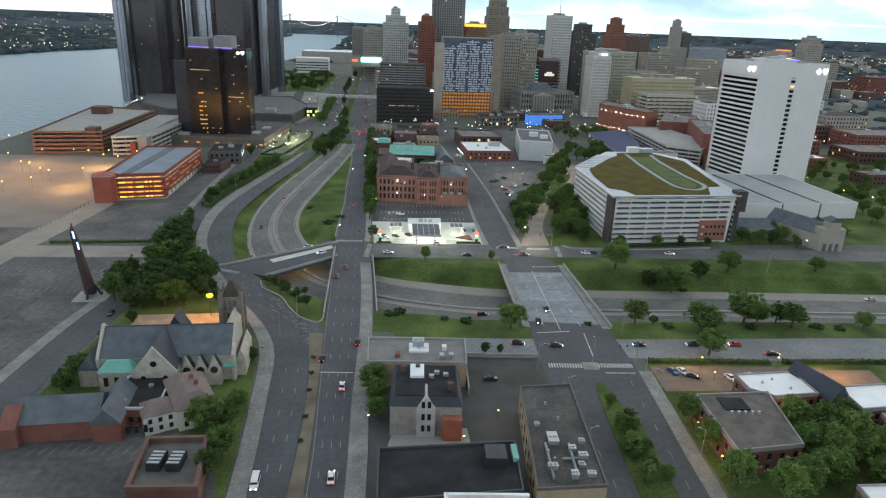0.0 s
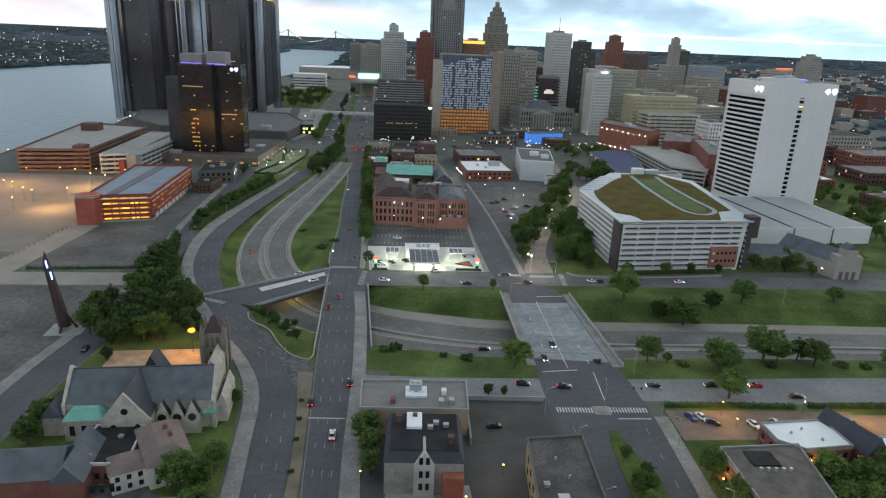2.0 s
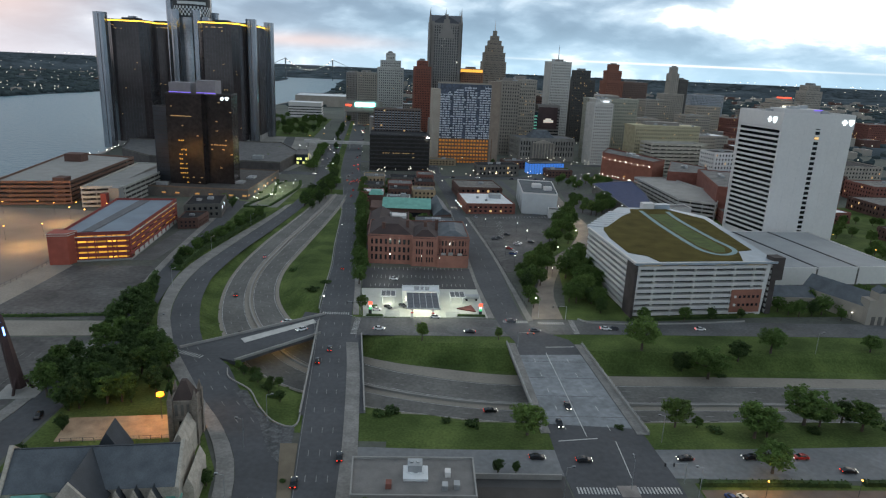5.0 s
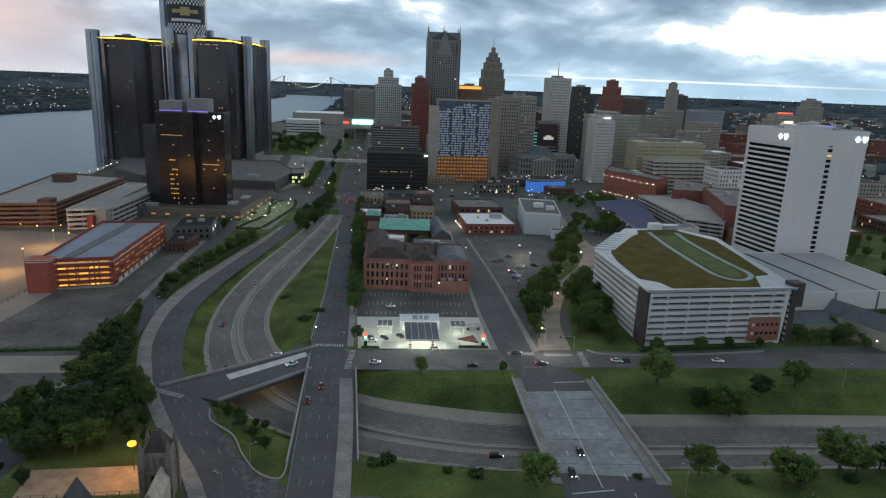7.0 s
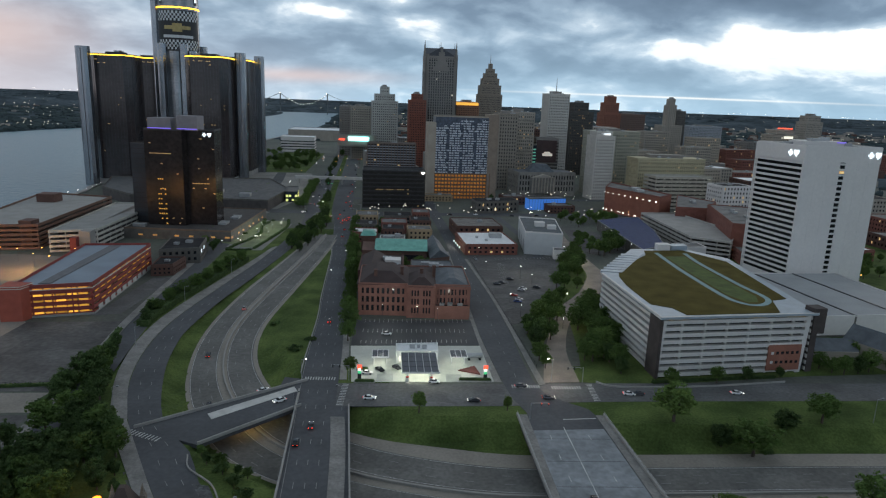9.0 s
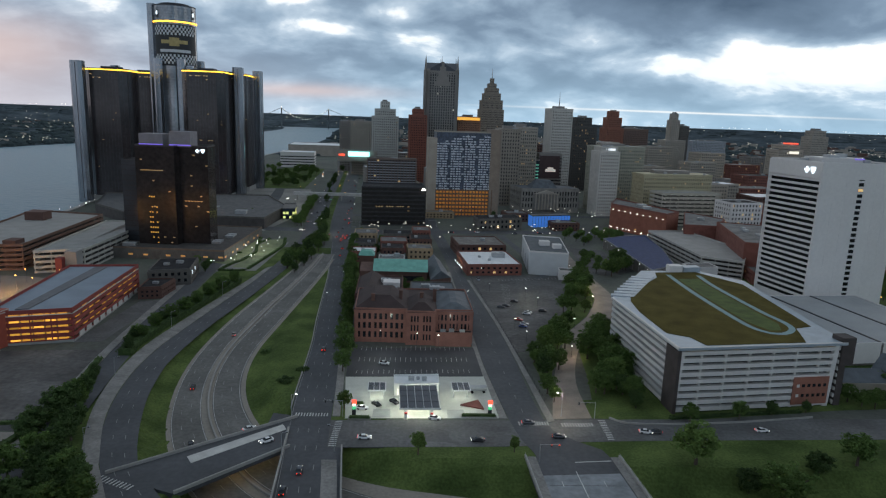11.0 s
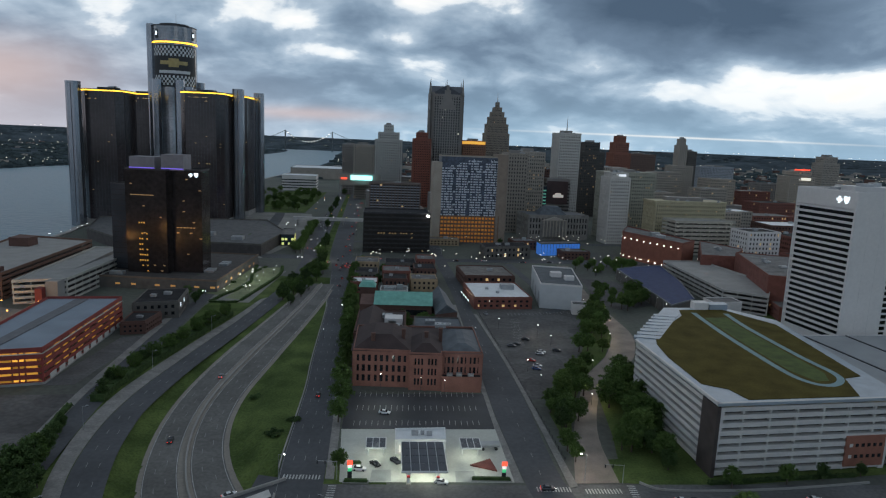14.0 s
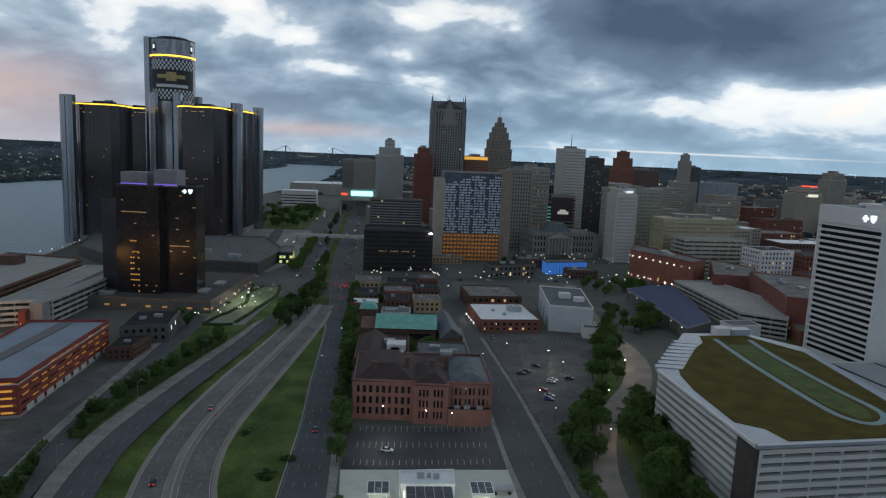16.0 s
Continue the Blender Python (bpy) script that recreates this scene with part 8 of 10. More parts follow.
def parish_houses():
    h = thing("parish_house", pose(-60.5, 178, 0, 0, 0, 30), "white painted parish house with a brown hipped roof", "house")
    paint = mat("cream_paint", (0.66, 0.64, 0.57), 0.8, var=0.1)
    part("wall", Shape().box(-5, -8, 0, 5, 10, 6.2).box(-13, -6, 0, -5, 2, 5.4), paint, h)
    part("roof", Shape().hip(-5, -8, 5, 10, 6.2, 9.2, 3.8, over=0.5), mat("brown_shingle", (0.21, 0.155, 0.14), 0.9, tint=(0.16, 0.12, 0.11), var=0.2), h, "brown shingle roof")
    part("roof", Shape().hip(-13, -6, -5, 2, 5.4, 7.6, 3.2, over=0.4), MATS["brown_shingle"], h, "brown shingle roof")
    for x, y in ((1, 3), (1.5, -1)):
        part("chimney", Shape().box(x - 0.5, y - 0.5, 7, x + 0.5, y + 0.5, 10.4), RED_BRICK, h, "red brick chimney")
    for x in (-3, 0, 3):
        for z in (1.2, 4.0):
            part("window", Shape().box(x - 0.5, -8.1, z, x + 0.5, -7.9, z + 1.4), GLASS, h)
    for x in (-11.5, -9, -6.5):
        for z in (1.0, 3.4):
            part("window", Shape().box(x - 0.5, -6.1, z, x + 0.5, -5.9, z + 1.3), GLASS, h)
    for y in (-5, 0, 5):
        part("window", Shape().box(4.9, y - 0.5, 4.0, 5.1, y + 0.5, 5.4), LIT_WARM, h, "lit window")
    hall = thing("parish_hall", pose(-90, 171, 0, 0, 0, 8), "red brick hall with long slate roofs", "hall")
    part("wall", Shape().box(-11, -7, 0, 9, 6, 5.5), RED_BRICK, hall)
    part("roof", Shape().gable(-11, -7, 9, 6, 5.5, 9.8, "x", 0.4), SLATE, hall, "blue-grey slate roof")
    part("cross_wall", Shape().box(8, -9, 0, 15, 8, 5.5), RED_BRICK, hall)
    part("cross_roof", Shape().gable(8, -9, 15, 8, 5.5, 10, "y", 0.3), SLATE, hall, "blue-grey slate roof")
    part("front_gable", Shape().gable(-13.5, -9, -9.5, 3, 5.5, 9, "x").box(-13.5, -9, 0, -9.5, 3, 5.5), RED_BRICK, hall, "red brick end wall")
    for k in range(3):
        part("window", Shape().box(16 + 2.2 * k, -8.6, 2, 17 + 2.2 * k, -8.4, 4.2), GLASS, hall)
    link = Building("link_building", [(-82, 170), (-66.8, 170.7), (-68.7, 187), (-80.8, 186.7)], "low brick link with a flat black roof", "annex")
    link.body(0, 5.4, RED_BRICK)
    link.roof(5.4, BLACK_ROOF, 0.5, mat("pale_coping", (0.5, 0.5, 0.5), 0.7))
    link.gear([(-2, -6, 1.2, 1.6, 1), (2, 3, 1, 1, 0.6)], 5.7)
    p, q = link.edge(0)
    for k in range(6):
        s = Shape()
        along(s, p, q, 1 + 2.2 * k, 2.1 + 2.2 * k, -0.05, 0.06, 1.6, 3.2)
        part("window", s, GLASS, link.ob)
    hv = Building("brick_flat_house", [(-62, 139), (-46.4, 139.5), (-49.8, 158.6), (-64.5, 157.6)], "red brick house with machines in a sunken roof", "house")
    hv.body(0, 4.6, RED_BRICK)
    hv.roof(4.6, mat("roof_gravel", (0.11, 0.10, 0.095), 0.95, var=0.3), 1.4, mat("brown_brick_rim", (0.14, 0.078, 0.06), 0.9, var=0.2), parapet=0.9)
    for x in (-3.0, 1.5):
        unit = part("cooling_unit", Shape().box(x - 1.6, -2.6, 4.9, x + 1.6, 3.0, 7.0), DARK_METAL, hv.ob, "dark cooling unit with a pale slatted top")
        for k in range(4):
            part("slat", Shape().box(x - 1.4, -2.3 + 1.3 * k, 7.0, x + 1.4, -1.6 + 1.3 * k, 7.1), METAL, unit)
    fl = Building("long_flat_house", [(-104, 118), (-52, 122), (-48, 133), (-100, 129)], "long low brick house with a flat roof", "house")
    fl.body(0, 6, DARK_BRICK)
    fl.roof(6, TAN_ROOF, 0.5, DARK_BRICK)


parish_houses()


# ---- flat-roofed houses below the flight ----


def near_center():
    a = Building("grey_flat_house", [(-13, 193.5), (17, 193.5), (17.3, 209.5), (-13.8, 209)], "low commercial house with a grey flat roof", "house")
    a.body(0, 7.8, TAN_BRICK)
    a.roof(7.8, mat("striped_roof", (0.23, 0.22, 0.21), 0.9, tint=(0.15, 0.14, 0.135), scale=0.25, var=0.25), 0.6, CONCRETE)
    a.gear([(0.5, 1, 6.0, 5.5, 0.6)], 8.1, WHITE_ROOF)
    a.gear([(0.3, 2, 3.5, 3.0, 2.0)], 8.9, METAL)
    for x, y, m in ((8.5, 1, WHITE_STONE), (10.5, -4, METAL), (-6, -4, RED_BRICK), (7.6, -4.5, METAL)):
        part("roof_vent", Shape().box(x - 0.7, y - 1.0, 8.1, x + 0.7, y + 1.0, 9.5), m, a.ob)
    v = thing("victorian_house", pose(4.5, 178, 0, 0, 0, 0), "old house with a dark mansard roof and a stone gable", "house")
    stone = MATS["church_stone"]
    part("wall", Shape().box(-9.6, -9.5, 0, 9.6, 9, 9), mat("victorian_stone", (0.3, 0.27, 0.24), 0.9, tint=(0.22, 0.2, 0.18), scale=0.5, fine=2.5, var=0.25), v)
    part("mansard", Shape().hip(-9.8, -9.7, 9.8, 9.2, 9, 11.5, 1.2), mat("dark_mansard", (0.035, 0.04, 0.05), 0.7, var=0.3), v, "dark slate mansard")
    part("flat_roof", Shape().box(-8.4, -8.3, 11.5, 8.4, 7.8, 11.7), BLACK_ROOF, v)
    part("white_hatch", Shape().box(-4.5, 0.5, 11.7, -0.6, 7.2, 12.5), WHITE_ROOF, v, "white roof hatch")
    part("hatch_lid", Shape().box(-3.0, 5.0, 12.5, -1.8, 6.2, 13.0), DARK_METAL, v)
    for x, y in ((3, 3), (5.5, 2), (1.5, 1)):
        part("roof_unit", Shape().box(x - 0.7, y - 0.6, 11.7, x + 0.7, y + 0.6, 12.6), METAL, v)
    part("front_gable", Shape().gable(-2.5, -10.4, 2.5, -3, 8.8, 12.2, "y").box(-2.5, -10.4, 0, 2.5, -3, 8.8), mat("pale_gable", (0.42, 0.40, 0.37), 0.85, var=0.15), v, "pale stone front gable")
    for x in (-1.2, 0.4):
        for z in (2, 5.5, 9.2):
            part("window", Shape().box(x, -10.55, z, x + 0.9, -10.3, z + 1.8), GLASS, v)
    part("side_wing", Shape().box(4.5, -12, 0, 9.6, -8, 6.5), mat("red_wing", (0.32, 0.10, 0.06), 0.9, var=0.2), v, "red brick side wing")
    for x, y in ((6.5, -5), (-6.5, 4)):
        part("chimney", Shape().box(x - 0.6, y - 0.6, 9, x + 0.6, y + 0.6, 13.4).box(x - 0.75, y - 0.75, 13.4, x + 0.75, y + 0.75, 13.7), DARK_BRICK, v, "dark brick chimney")
    c = Building("black_roof_house", [(-6.3, 133), (26, 137), (26.4, 155), (-7, 151.5)], "broad low house with a black flat roof", "house")
    c.body(0, 7.6, TAN_BRICK)
    c.roof(7.6, BLACK_ROOF, 0.5, mat("dark_coping", (0.06, 0.06, 0.065), 0.7))
    part("stair_box", Shape().box(8.5, 1.0, 7.9, 13.5, 6.5, 10.4), DARK_METAL, c.ob, "dark rooftop stair box")
    part("corner_cap", Shape().box(15.2, 3.0, 7.9, 16.6, 8.6, 9.0), COPPER, c.ob, "green copper corner cap")
    part("raised_rim", Shape().box(-1, -10.2, 7.9, 17, -9.4, 9.3).box(-1.6, -17, 7.9, -0.8, -9.4, 9.3), mat("white_rim", (0.75, 0.76, 0.77), 0.6), c.ob, "white raised roof rim")
    part("roof_well", Shape().box(-0.8, -17, 7.9, 17, -10.2, 8.3), mat("red_membrane", (0.18, 0.08, 0.07), 0.8, var=0.3), c.ob, "red-brown roof membrane")
    d = Building("tan_flat_house", [(29, 137), (45.2, 138.5), (46, 182), (31.3, 180.2)], "long tan brick house with a mottled flat roof", "house")
    d.body(0, 8, TAN_BRICK)
    d.roof(8, mat("patched_roof", (0.092, 0.082, 0.075), 0.9, tint=(0.045, 0.041, 0.038), scale=0.16, fine=1.2, var=0.5, patch=0.2, cell=0.15), 0.5, mat("grey_coping", (0.12, 0.108, 0.098), 0.8, var=0.2))
    p, q = d.edge(3)
    for k in range(7):
        for z in (1.5, 4.8):
            s = Shape()
            along(s, p, q, 4 + 5.5 * k, 6 + 5.5 * k, -0.05, 0.06, z, z + 1.5)
            part("window", s, GLASS, d.ob)
    d.gear([(2, -8, 1.6, 1.6, 1.0), (4, -11, 2.0, 1.6, 1.2), (-2, -4, 2.4, 4.0, 1.0), (3, -14, 1.4, 1.4, 0.8), (-4, -15, 2.2, 1.4, 1.1), (0.5, -18, 1.5, 1.8, 1.3), (5, -5, 1.3, 1.3, 0.9), (-5, 2, 1.2, 1.2, 0.8), (4.5, -17.5, 1.8, 1.2, 1.0)], 8.3)
    for x0, y0, x1, y1 in ((-4.5, -19, -4.2, -6), (-1, -12, 4.5, -11.6), (1.2, -17, 1.6, -6)):
        part("duct", Shape().tube((x0, y0, 8.8), (x1, y1, 8.8), 0.35, 8).tube((x0, y0, 8.3), (x0, y0, 8.9), 0.3, 8), mat("duct_grey", (0.2, 0.21, 0.22), 0.6, metal=0.3, var=0.2), d.ob, "grey roof duct")
    for x, y in ((-3, -12), (-4, -9), (1, 5), (-1, 12)):
        part("roof_vent", Shape().cone(x, y, 8.3, 9.2, 0.4, 0.3, 8), METAL, d.ob)
    wall = Shape().box(17.4, 189, 0, 17.9, 214, 2.4).box(17.9, 212.6, 0, 42, 213.1, 1.6)
    setting("yard_wall", wall, CONCRETE, "pale yard wall round the small lot", "wall")


near_center()


def townhouses():
    brick = mat("townhouse_brick", (0.2, 0.075, 0.06), 0.9, tint=(0.16, 0.065, 0.055), scale=0.4, fine=4, var=0.2)
    trim = mat("townhouse_trim", (0.27, 0.25, 0.235), 0.8, var=0.2)

    def house(poly, h, roofm, label, front=(0, 3), rim=0.4):
        b = Building("townhouse", poly, label, "house", "brick townhouses")
        b.body(0, h, brick)
        b.roof(h, roofm, rim, trim)
        b.ring("trim_band", h - 0.5, h + 0.1, 0.12, trim)
        for i in front:
            p, q = b.edge(i)
            n = max(2, round(b.length(i) / 3.6))
            for k in range(n):
                for z in (1.2, 4.4):
                    a = b.length(i) * (k + 0.5) / n
                    s = Shape()
                    along(s, p, q, a - 0.55, a + 0.55, -0.05, 0.06, z, z + 1.7)
                    w = part("window", s, GLASS, b.ob)
                    s = Shape()
                    along(s, p, q, a - 0.75, a + 0.75, -0.05, 0.12, z - 0.3, z - 0.02)
                    part("sill", s, trim, w)
        return b
    a = house([(81.7, 152.5), (100, 155.5), (103.2, 180.3), (81.3, 178.3)], 7.6, mat("mottled_roof", (0.15, 0.128, 0.114), 0.9, tint=(0.08, 0.07, 0.063), scale=0.3, var=0.42), "brick townhouse with a mottled flat roof")
    part("roof_well", Shape().box(-5, 4, 7.9, 2, 10, 8.3), BLACK_ROOF, a.ob, "dark roof hatch well")
    for k in range(5):
        part("roof_vent", Shape().cone(-4 + 1.9 * k, 2.5, 7.9, 8.7, 0.5, 0.4, 8), METAL, a.ob)
    b = house([(104.2, 178), (118, 180), (117, 192.5), (98, 190), (98.5, 182)], 7.6, WHITE_ROOF, "brick townhouse row with a white flat roof")
    for x, y in ((-3, 1), (1, 3), (4, -2)):
        part("roof_vent", Shape().cone(x, y, 7.9, 8.6, 0.4, 0.3, 8), METAL, b.ob)
    s = thing("slate_gable_house", pose(121, 186, 0, 0, 0, 20), "brick house with a steep dark slate roof", "house", "brick townhouses")
    part("wall", Shape().box(-3.5, -8, 0, 3.5, 8, 7), brick, s)
    part("roof", Shape().gable(-3.5, -8, 3.5, 8, 7, 11.5, "y", 0.3), mat("navy_slate", (0.035, 0.042, 0.06), 0.7, var=0.2), s, "steep dark slate roof")
    house([(126, 172), (140, 174), (142, 186), (126, 184)], 7.6, WHITE_ROOF, "brick townhouse row with a white flat roof")
    house([(103, 128), (122, 130), (124, 141), (104, 140)], 7.6, WHITE_ROOF, "brick townhouse row with a white flat roof")
    house([(126, 150), (142, 150), (146, 170), (130, 170)], 7.6, WHITE_ROOF, "brick townhouse row with a white flat roof")
    for x, y in ((80.3, 172), (80.3, 165), (80.5, 157), (101, 175), (114, 178), (125, 178), (97, 200), (128, 199)):
        globe_lamp(x, y, "sodium", 3.0, 0.24)
    for x, y in ((80.4, 156), (80.2, 172), (108.5, 177), (131, 176)):
        real_lamp("porch_light", x, y, 3.2, 420, (1.0, 0.6, 0.22), 0.3)
    hedge("hedge", [(79.5, 211), (100, 211.5), (121, 211.5)], 1.8, 1.6)
    hedge("hedge", [(126, 212), (150, 213), (180, 213.5)], 1.8, 1.6)


townhouses()


def sculpture():
    th = thing("leaning_sculpture", pose(-124.5, 256, 0, 0, 0, 12), "tall dark rust steel sculpture with blue lamps at its tip", "sculpture")
    rust = mat("dark_rust_steel", (0.055, 0.032, 0.03), 0.7, metal=0.3, var=0.3)
    s = Shape()
    n = 12
    v = []
    for k in range(n + 1):
        t = k / n
        w = 2.2 - 1.1 * t
        x, y, z = -3.5 * t, 1.2 * t, 1.5 + 24 * t
        tw = t * 0.5
        for i in range(6):
            a = i * math.pi / 3 + tw
            v.append((x + math.cos(a) * w, y + math.sin(a) * w, z))
    f = [(k * 6 + i, k * 6 + (i + 1) % 6, k * 6 + 6 + (i + 1) % 6, k * 6 + 6 + i) for k in range(n) for i in range(6)] + [tuple(range(5, -1, -1)), tuple(n * 6 + i for i in range(6))]
    part("shaft", s.add(v, f), rust, th, "tapering dark steel shaft")
    for a in (0.3, 2.4, 4.5):
        part("foot", Shape().tube((math.cos(a) * 3.8, math.sin(a) * 3.8, 0), (math.cos(a) * 1.2, math.sin(a) * 1.2, 5), 0.5, 6), rust, th)
    part("tip", Shape().cone(-3.6, 1.2, 25.3, 29.5, 1.1, 0.1, 6), rust, th)
    for z0, x in ((26.8, -3.2), (22.5, -2.2)):
        part("blue_lamp", Shape().tube((x + 0.3, -1.0, z0), (x + 0.7, -1.4, z0 - 2.6), 0.28, 8), LED_BLUE, th, "glowing blue-white lamp")
    part("slab", Shape().prism([(-6, -5), (6, -6), (8, 6), (-5, 5)], 0.0, 0.25), CONCRETE, th, "pale concrete plinth")


sculpture()

# ---- trees ----
BANK = [(93, 299.7, 11, 0), (107, 292, 7, 3), (115.6, 287.2, 10, 2), (131.3, 296.4, 7, 3), (146.4, 300.2, 8.5, 1), (84, 241, 8, 0), (106.8, 235.5, 10, 1), (127.5, 244, 10, 2), (132, 243, 7, 2),
        (141.3, 246, 6.5, 3), (144.5, 240.6, 8, 1), (111, 236, 7, 1), (36.3, 235, 8, 0), (102.6, 217.0, 8, 1), (91.1, 241, 3, 1), (172, 240, 6, 1), (196, 241, 7, 3), (190, 303, 6, 1)]
STREET = [(-21.5, 336, 6, 1), (-25.8, 371, 8, 1), (-27, 386.9, 9, 1), (-29.7, 404, 9, 1), (-31.5, 420, 9, 1), (-32.5, 436, 9, 1), (-34, 452, 9, 1), (-35, 467, 9, 1), (-36.5, 484, 9, 1),
          (-38, 500, 9, 1), (-39, 516, 9, 1), (-40, 531, 9, 1), (-41.5, 548, 8, 1), (-42, 565, 8, 1), (-43.5, 582, 8, 1), (-44.5, 600, 8, 1), (-46, 620, 8, 1), (-47, 640, 8, 1)]
MEDIAN = [(-82, 551, 9, 3), (-78, 566, 9, 2), (-82, 586, 9, 3), (-75, 600, 9, 3), (-74, 625, 9, 2), (-73, 650, 9, 3), (-74, 672, 9, 3), (-79, 700, 9, 2), (-82, 722, 9, 3), (-84, 776, 9, 3), (-82, 750, 9, 3),
          (-72, 560, 8, 3), (-70, 580, 8, 1), (-69, 608, 8, 1), (-68, 634, 8, 1), (-75, 540, 6, 3)]
CURVE = [(-120, 404, 6, 2), (-120, 419, 7, 2), (-119.4, 434, 7, 2), (-118, 446, 7, 2), (-117, 459, 7, 2), (-116, 473, 8, 2), (-115, 487, 8, 2), (-114, 505, 7, 2), (-119.4, 388, 5, 3), (-121, 427, 6, 3), (-119, 452, 6, 3), (-118, 480, 6, 3), (-116, 495, 6, 3), (-117, 515, 6, 3)]
CHURCH = [(-103, 264, 7.2, 3), (-100.9, 273, 7.9, 3), (-95.5, 279, 7.2, 3), (-86.9, 268, 5.8, 3), (-101, 249, 6.5, 3), (-95.6, 253, 7.2, 3), (-89.9, 257, 7.2, 3), (-82, 257, 5.8, 3), (-99.5, 233, 4.3, 3), (-104, 287, 6.5, 3),
          (-101, 293, 5.0, 3), (-92, 265, 6.5, 3), (-80.4, 264, 4.3, 3), (-103, 219, 3.6, 3), (-97, 262, 6.5, 3), (-91, 275, 5.8, 3), (-87, 250, 5.0, 3), (-76, 254, 4.3, 3)]
ISLAND = [(-57, 270, 3.5, 3), (-51, 265, 3.5, 3), (-46, 258, 3.5, 3), (-54, 274, 4, 1), (-41, 252, 3.5, 3), (-60, 275, 3, 1), (-48, 270, 3, 3), (-44, 265, 3, 1)]
PROMENADE = [(57.5, 368, 8, 3), (56, 352, 7, 1), (57, 344, 6, 1), (66, 377, 8, 1), (74.6, 403, 8, 1), (83, 434, 8, 1), (92, 463, 8, 1), (98, 488, 8, 1), (109, 512, 8, 1), (120, 555, 8, 1), (112, 535, 8, 1),
             (98, 430, 8, 1), (87.9, 379, 8, 1), (86, 352, 7, 3), (92, 366, 7, 1), (96, 412, 7, 1), (139.7, 688, 7, 1), (160, 745, 7, 1), (150, 660, 7, 1), (134.7, 602, 7, 1), (60, 378, 7, 3)]
GARDEN = [(103.5, 329, 6, 1), (123.2, 332, 6, 1), (137, 335, 5, 3), (87.2, 340, 6, 3), (152, 338, 4, 3), (182, 342, 7, 1), (194.8, 345, 8, 2), (226.9, 364, 8, 2), (175, 348, 6, 2), (200, 338, 5, 1), (5, 304.5, 6, 4),
          (36, 306, 4.5, 4), (170, 352, 6, 1), (232, 352, 7, 2)]
NEAR = [(-11, 189.5, 8, 1), (-9.5, 183, 7, 4), (-9, 176, 6, 1), (-53.5, 168, 9, 0), (-47.5, 150, 7, 1), (-46.5, 158, 8, 1), (-49, 168, 8, 1), (-48, 178, 6, 1), (-53, 201, 5, 3), (79.5, 176, 7, 0), (79, 163, 8, 0), (80, 148, 9, 0), (106, 170, 10, 0), (112, 166, 11, 1),
        (118, 164, 10, 0), (121, 172, 9, 1), (110, 157, 10, 0), (122.3, 157, 10, 0), (96, 146, 9, 0), (103.7, 150, 9, 1), (104, 161, 9, 1), (90, 143, 9, 0)]
NEARER = [(25, 215.5, 3.5, 3), (30, 215.5, 3, 3), (59, 172, 4.5, 0), (59, 162, 5, 0), (59, 184, 3.5, 0), (59, 150, 5, 0), (-95.5, 197, 7, 1), (-99, 194, 7, 1), (-90, 214, 5, 1), (-99, 186, 7, 1), (-51, 208, 4, 3), (116, 145, 9, 1), (135, 160, 9, 1), (146, 186, 8, 0), (150, 172, 9, 1)]
PARK = [(272, 421, 8, 0), (294, 444, 8, 0), (281, 408, 8, 0), (275, 390, 8, 0), (302, 421, 8, 0), (280, 375, 8, 1), (285, 362, 7, 1), (300, 459, 8, 0), (317, 488, 8, 0), (318, 462, 8, 0), (330, 455, 8, 0), (300, 500, 8, 0),
        (315, 520, 8, 0), (330, 540, 8, 1), (305, 545, 8, 0), (345, 420, 8, 0), (350, 390, 8, 1), (320, 400, 8, 0)]
MID = [(-4.2, 500, 8, 3), (6, 495, 7, 1), (-24, 603, 7, 3), (123.8, 646, 7, 1), (118, 622, 7, 1), (106, 487, 7, 1), (114.4, 514, 8, 1), (128.7, 575, 8, 1), (140, 581, 7, 1), (139, 597, 7, 1), (148, 680, 6, 1), (-41, 672, 7, 1),
       (-22, 640, 7, 1), (-146, 585, 6, 3), (-146, 608, 6, 3), (-134, 550, 5, 3), (-132, 536, 6, 3), (133, 560, 7, 1)]
FAR = [(-187, 1084, 8, 2), (-190, 1164, 8, 2), (-189, 1230, 8, 1), (-189, 1317, 8, 2), (-168, 1222, 8, 1), (-110, 1010, 10, 3), (-113, 1080, 10, 3), (-118, 1150, 10, 3), (-157, 1095, 10, 3), (-214, 1154, 10, 3), (-123, 1300, 10, 3),
       (-166, 1055, 10, 3), (-175, 1120, 10, 2), (-205, 1200, 10, 2), (-100, 930, 9, 3), (-97, 880, 9, 3), (30, 950, 8, 3), (88, 795, 7, 3)]
STREET = [(x + 2.6 * min(1, max(0, (y - 370) / 60)), y, h, k) for x, y, h, k in STREET]
CURVE = [(x + 9 * min(1, max(0, (y - 415) / 90)), y, h, k) for x, y, h, k in CURVE]
for name, rows in (("trees on the freeway bank", BANK), ("street trees", STREET), ("trees of the median", MEDIAN), ("trees along the curve", CURVE), ("trees by the church", CHURCH), ("shrubby trees of the island", ISLAND),
                   ("trees of the promenade", PROMENADE), ("garden trees", GARDEN), ("trees between the houses", NEAR), ("trees between the houses", NEARER), ("park trees", PARK), ("trees in the blocks", MID), ("trees by the avenue", FAR)):
    for x, y, h, k in rows:
        w = 1.0 + 0.35 * ((x * 13.7 + y * 5.3) % 1.0) + (0.3 if name == "trees on the freeway bank" else 0.0)
        (grove_tree if name in ("park trees", "trees by the avenue") else tree)(x, y, h, k, w, group=name)



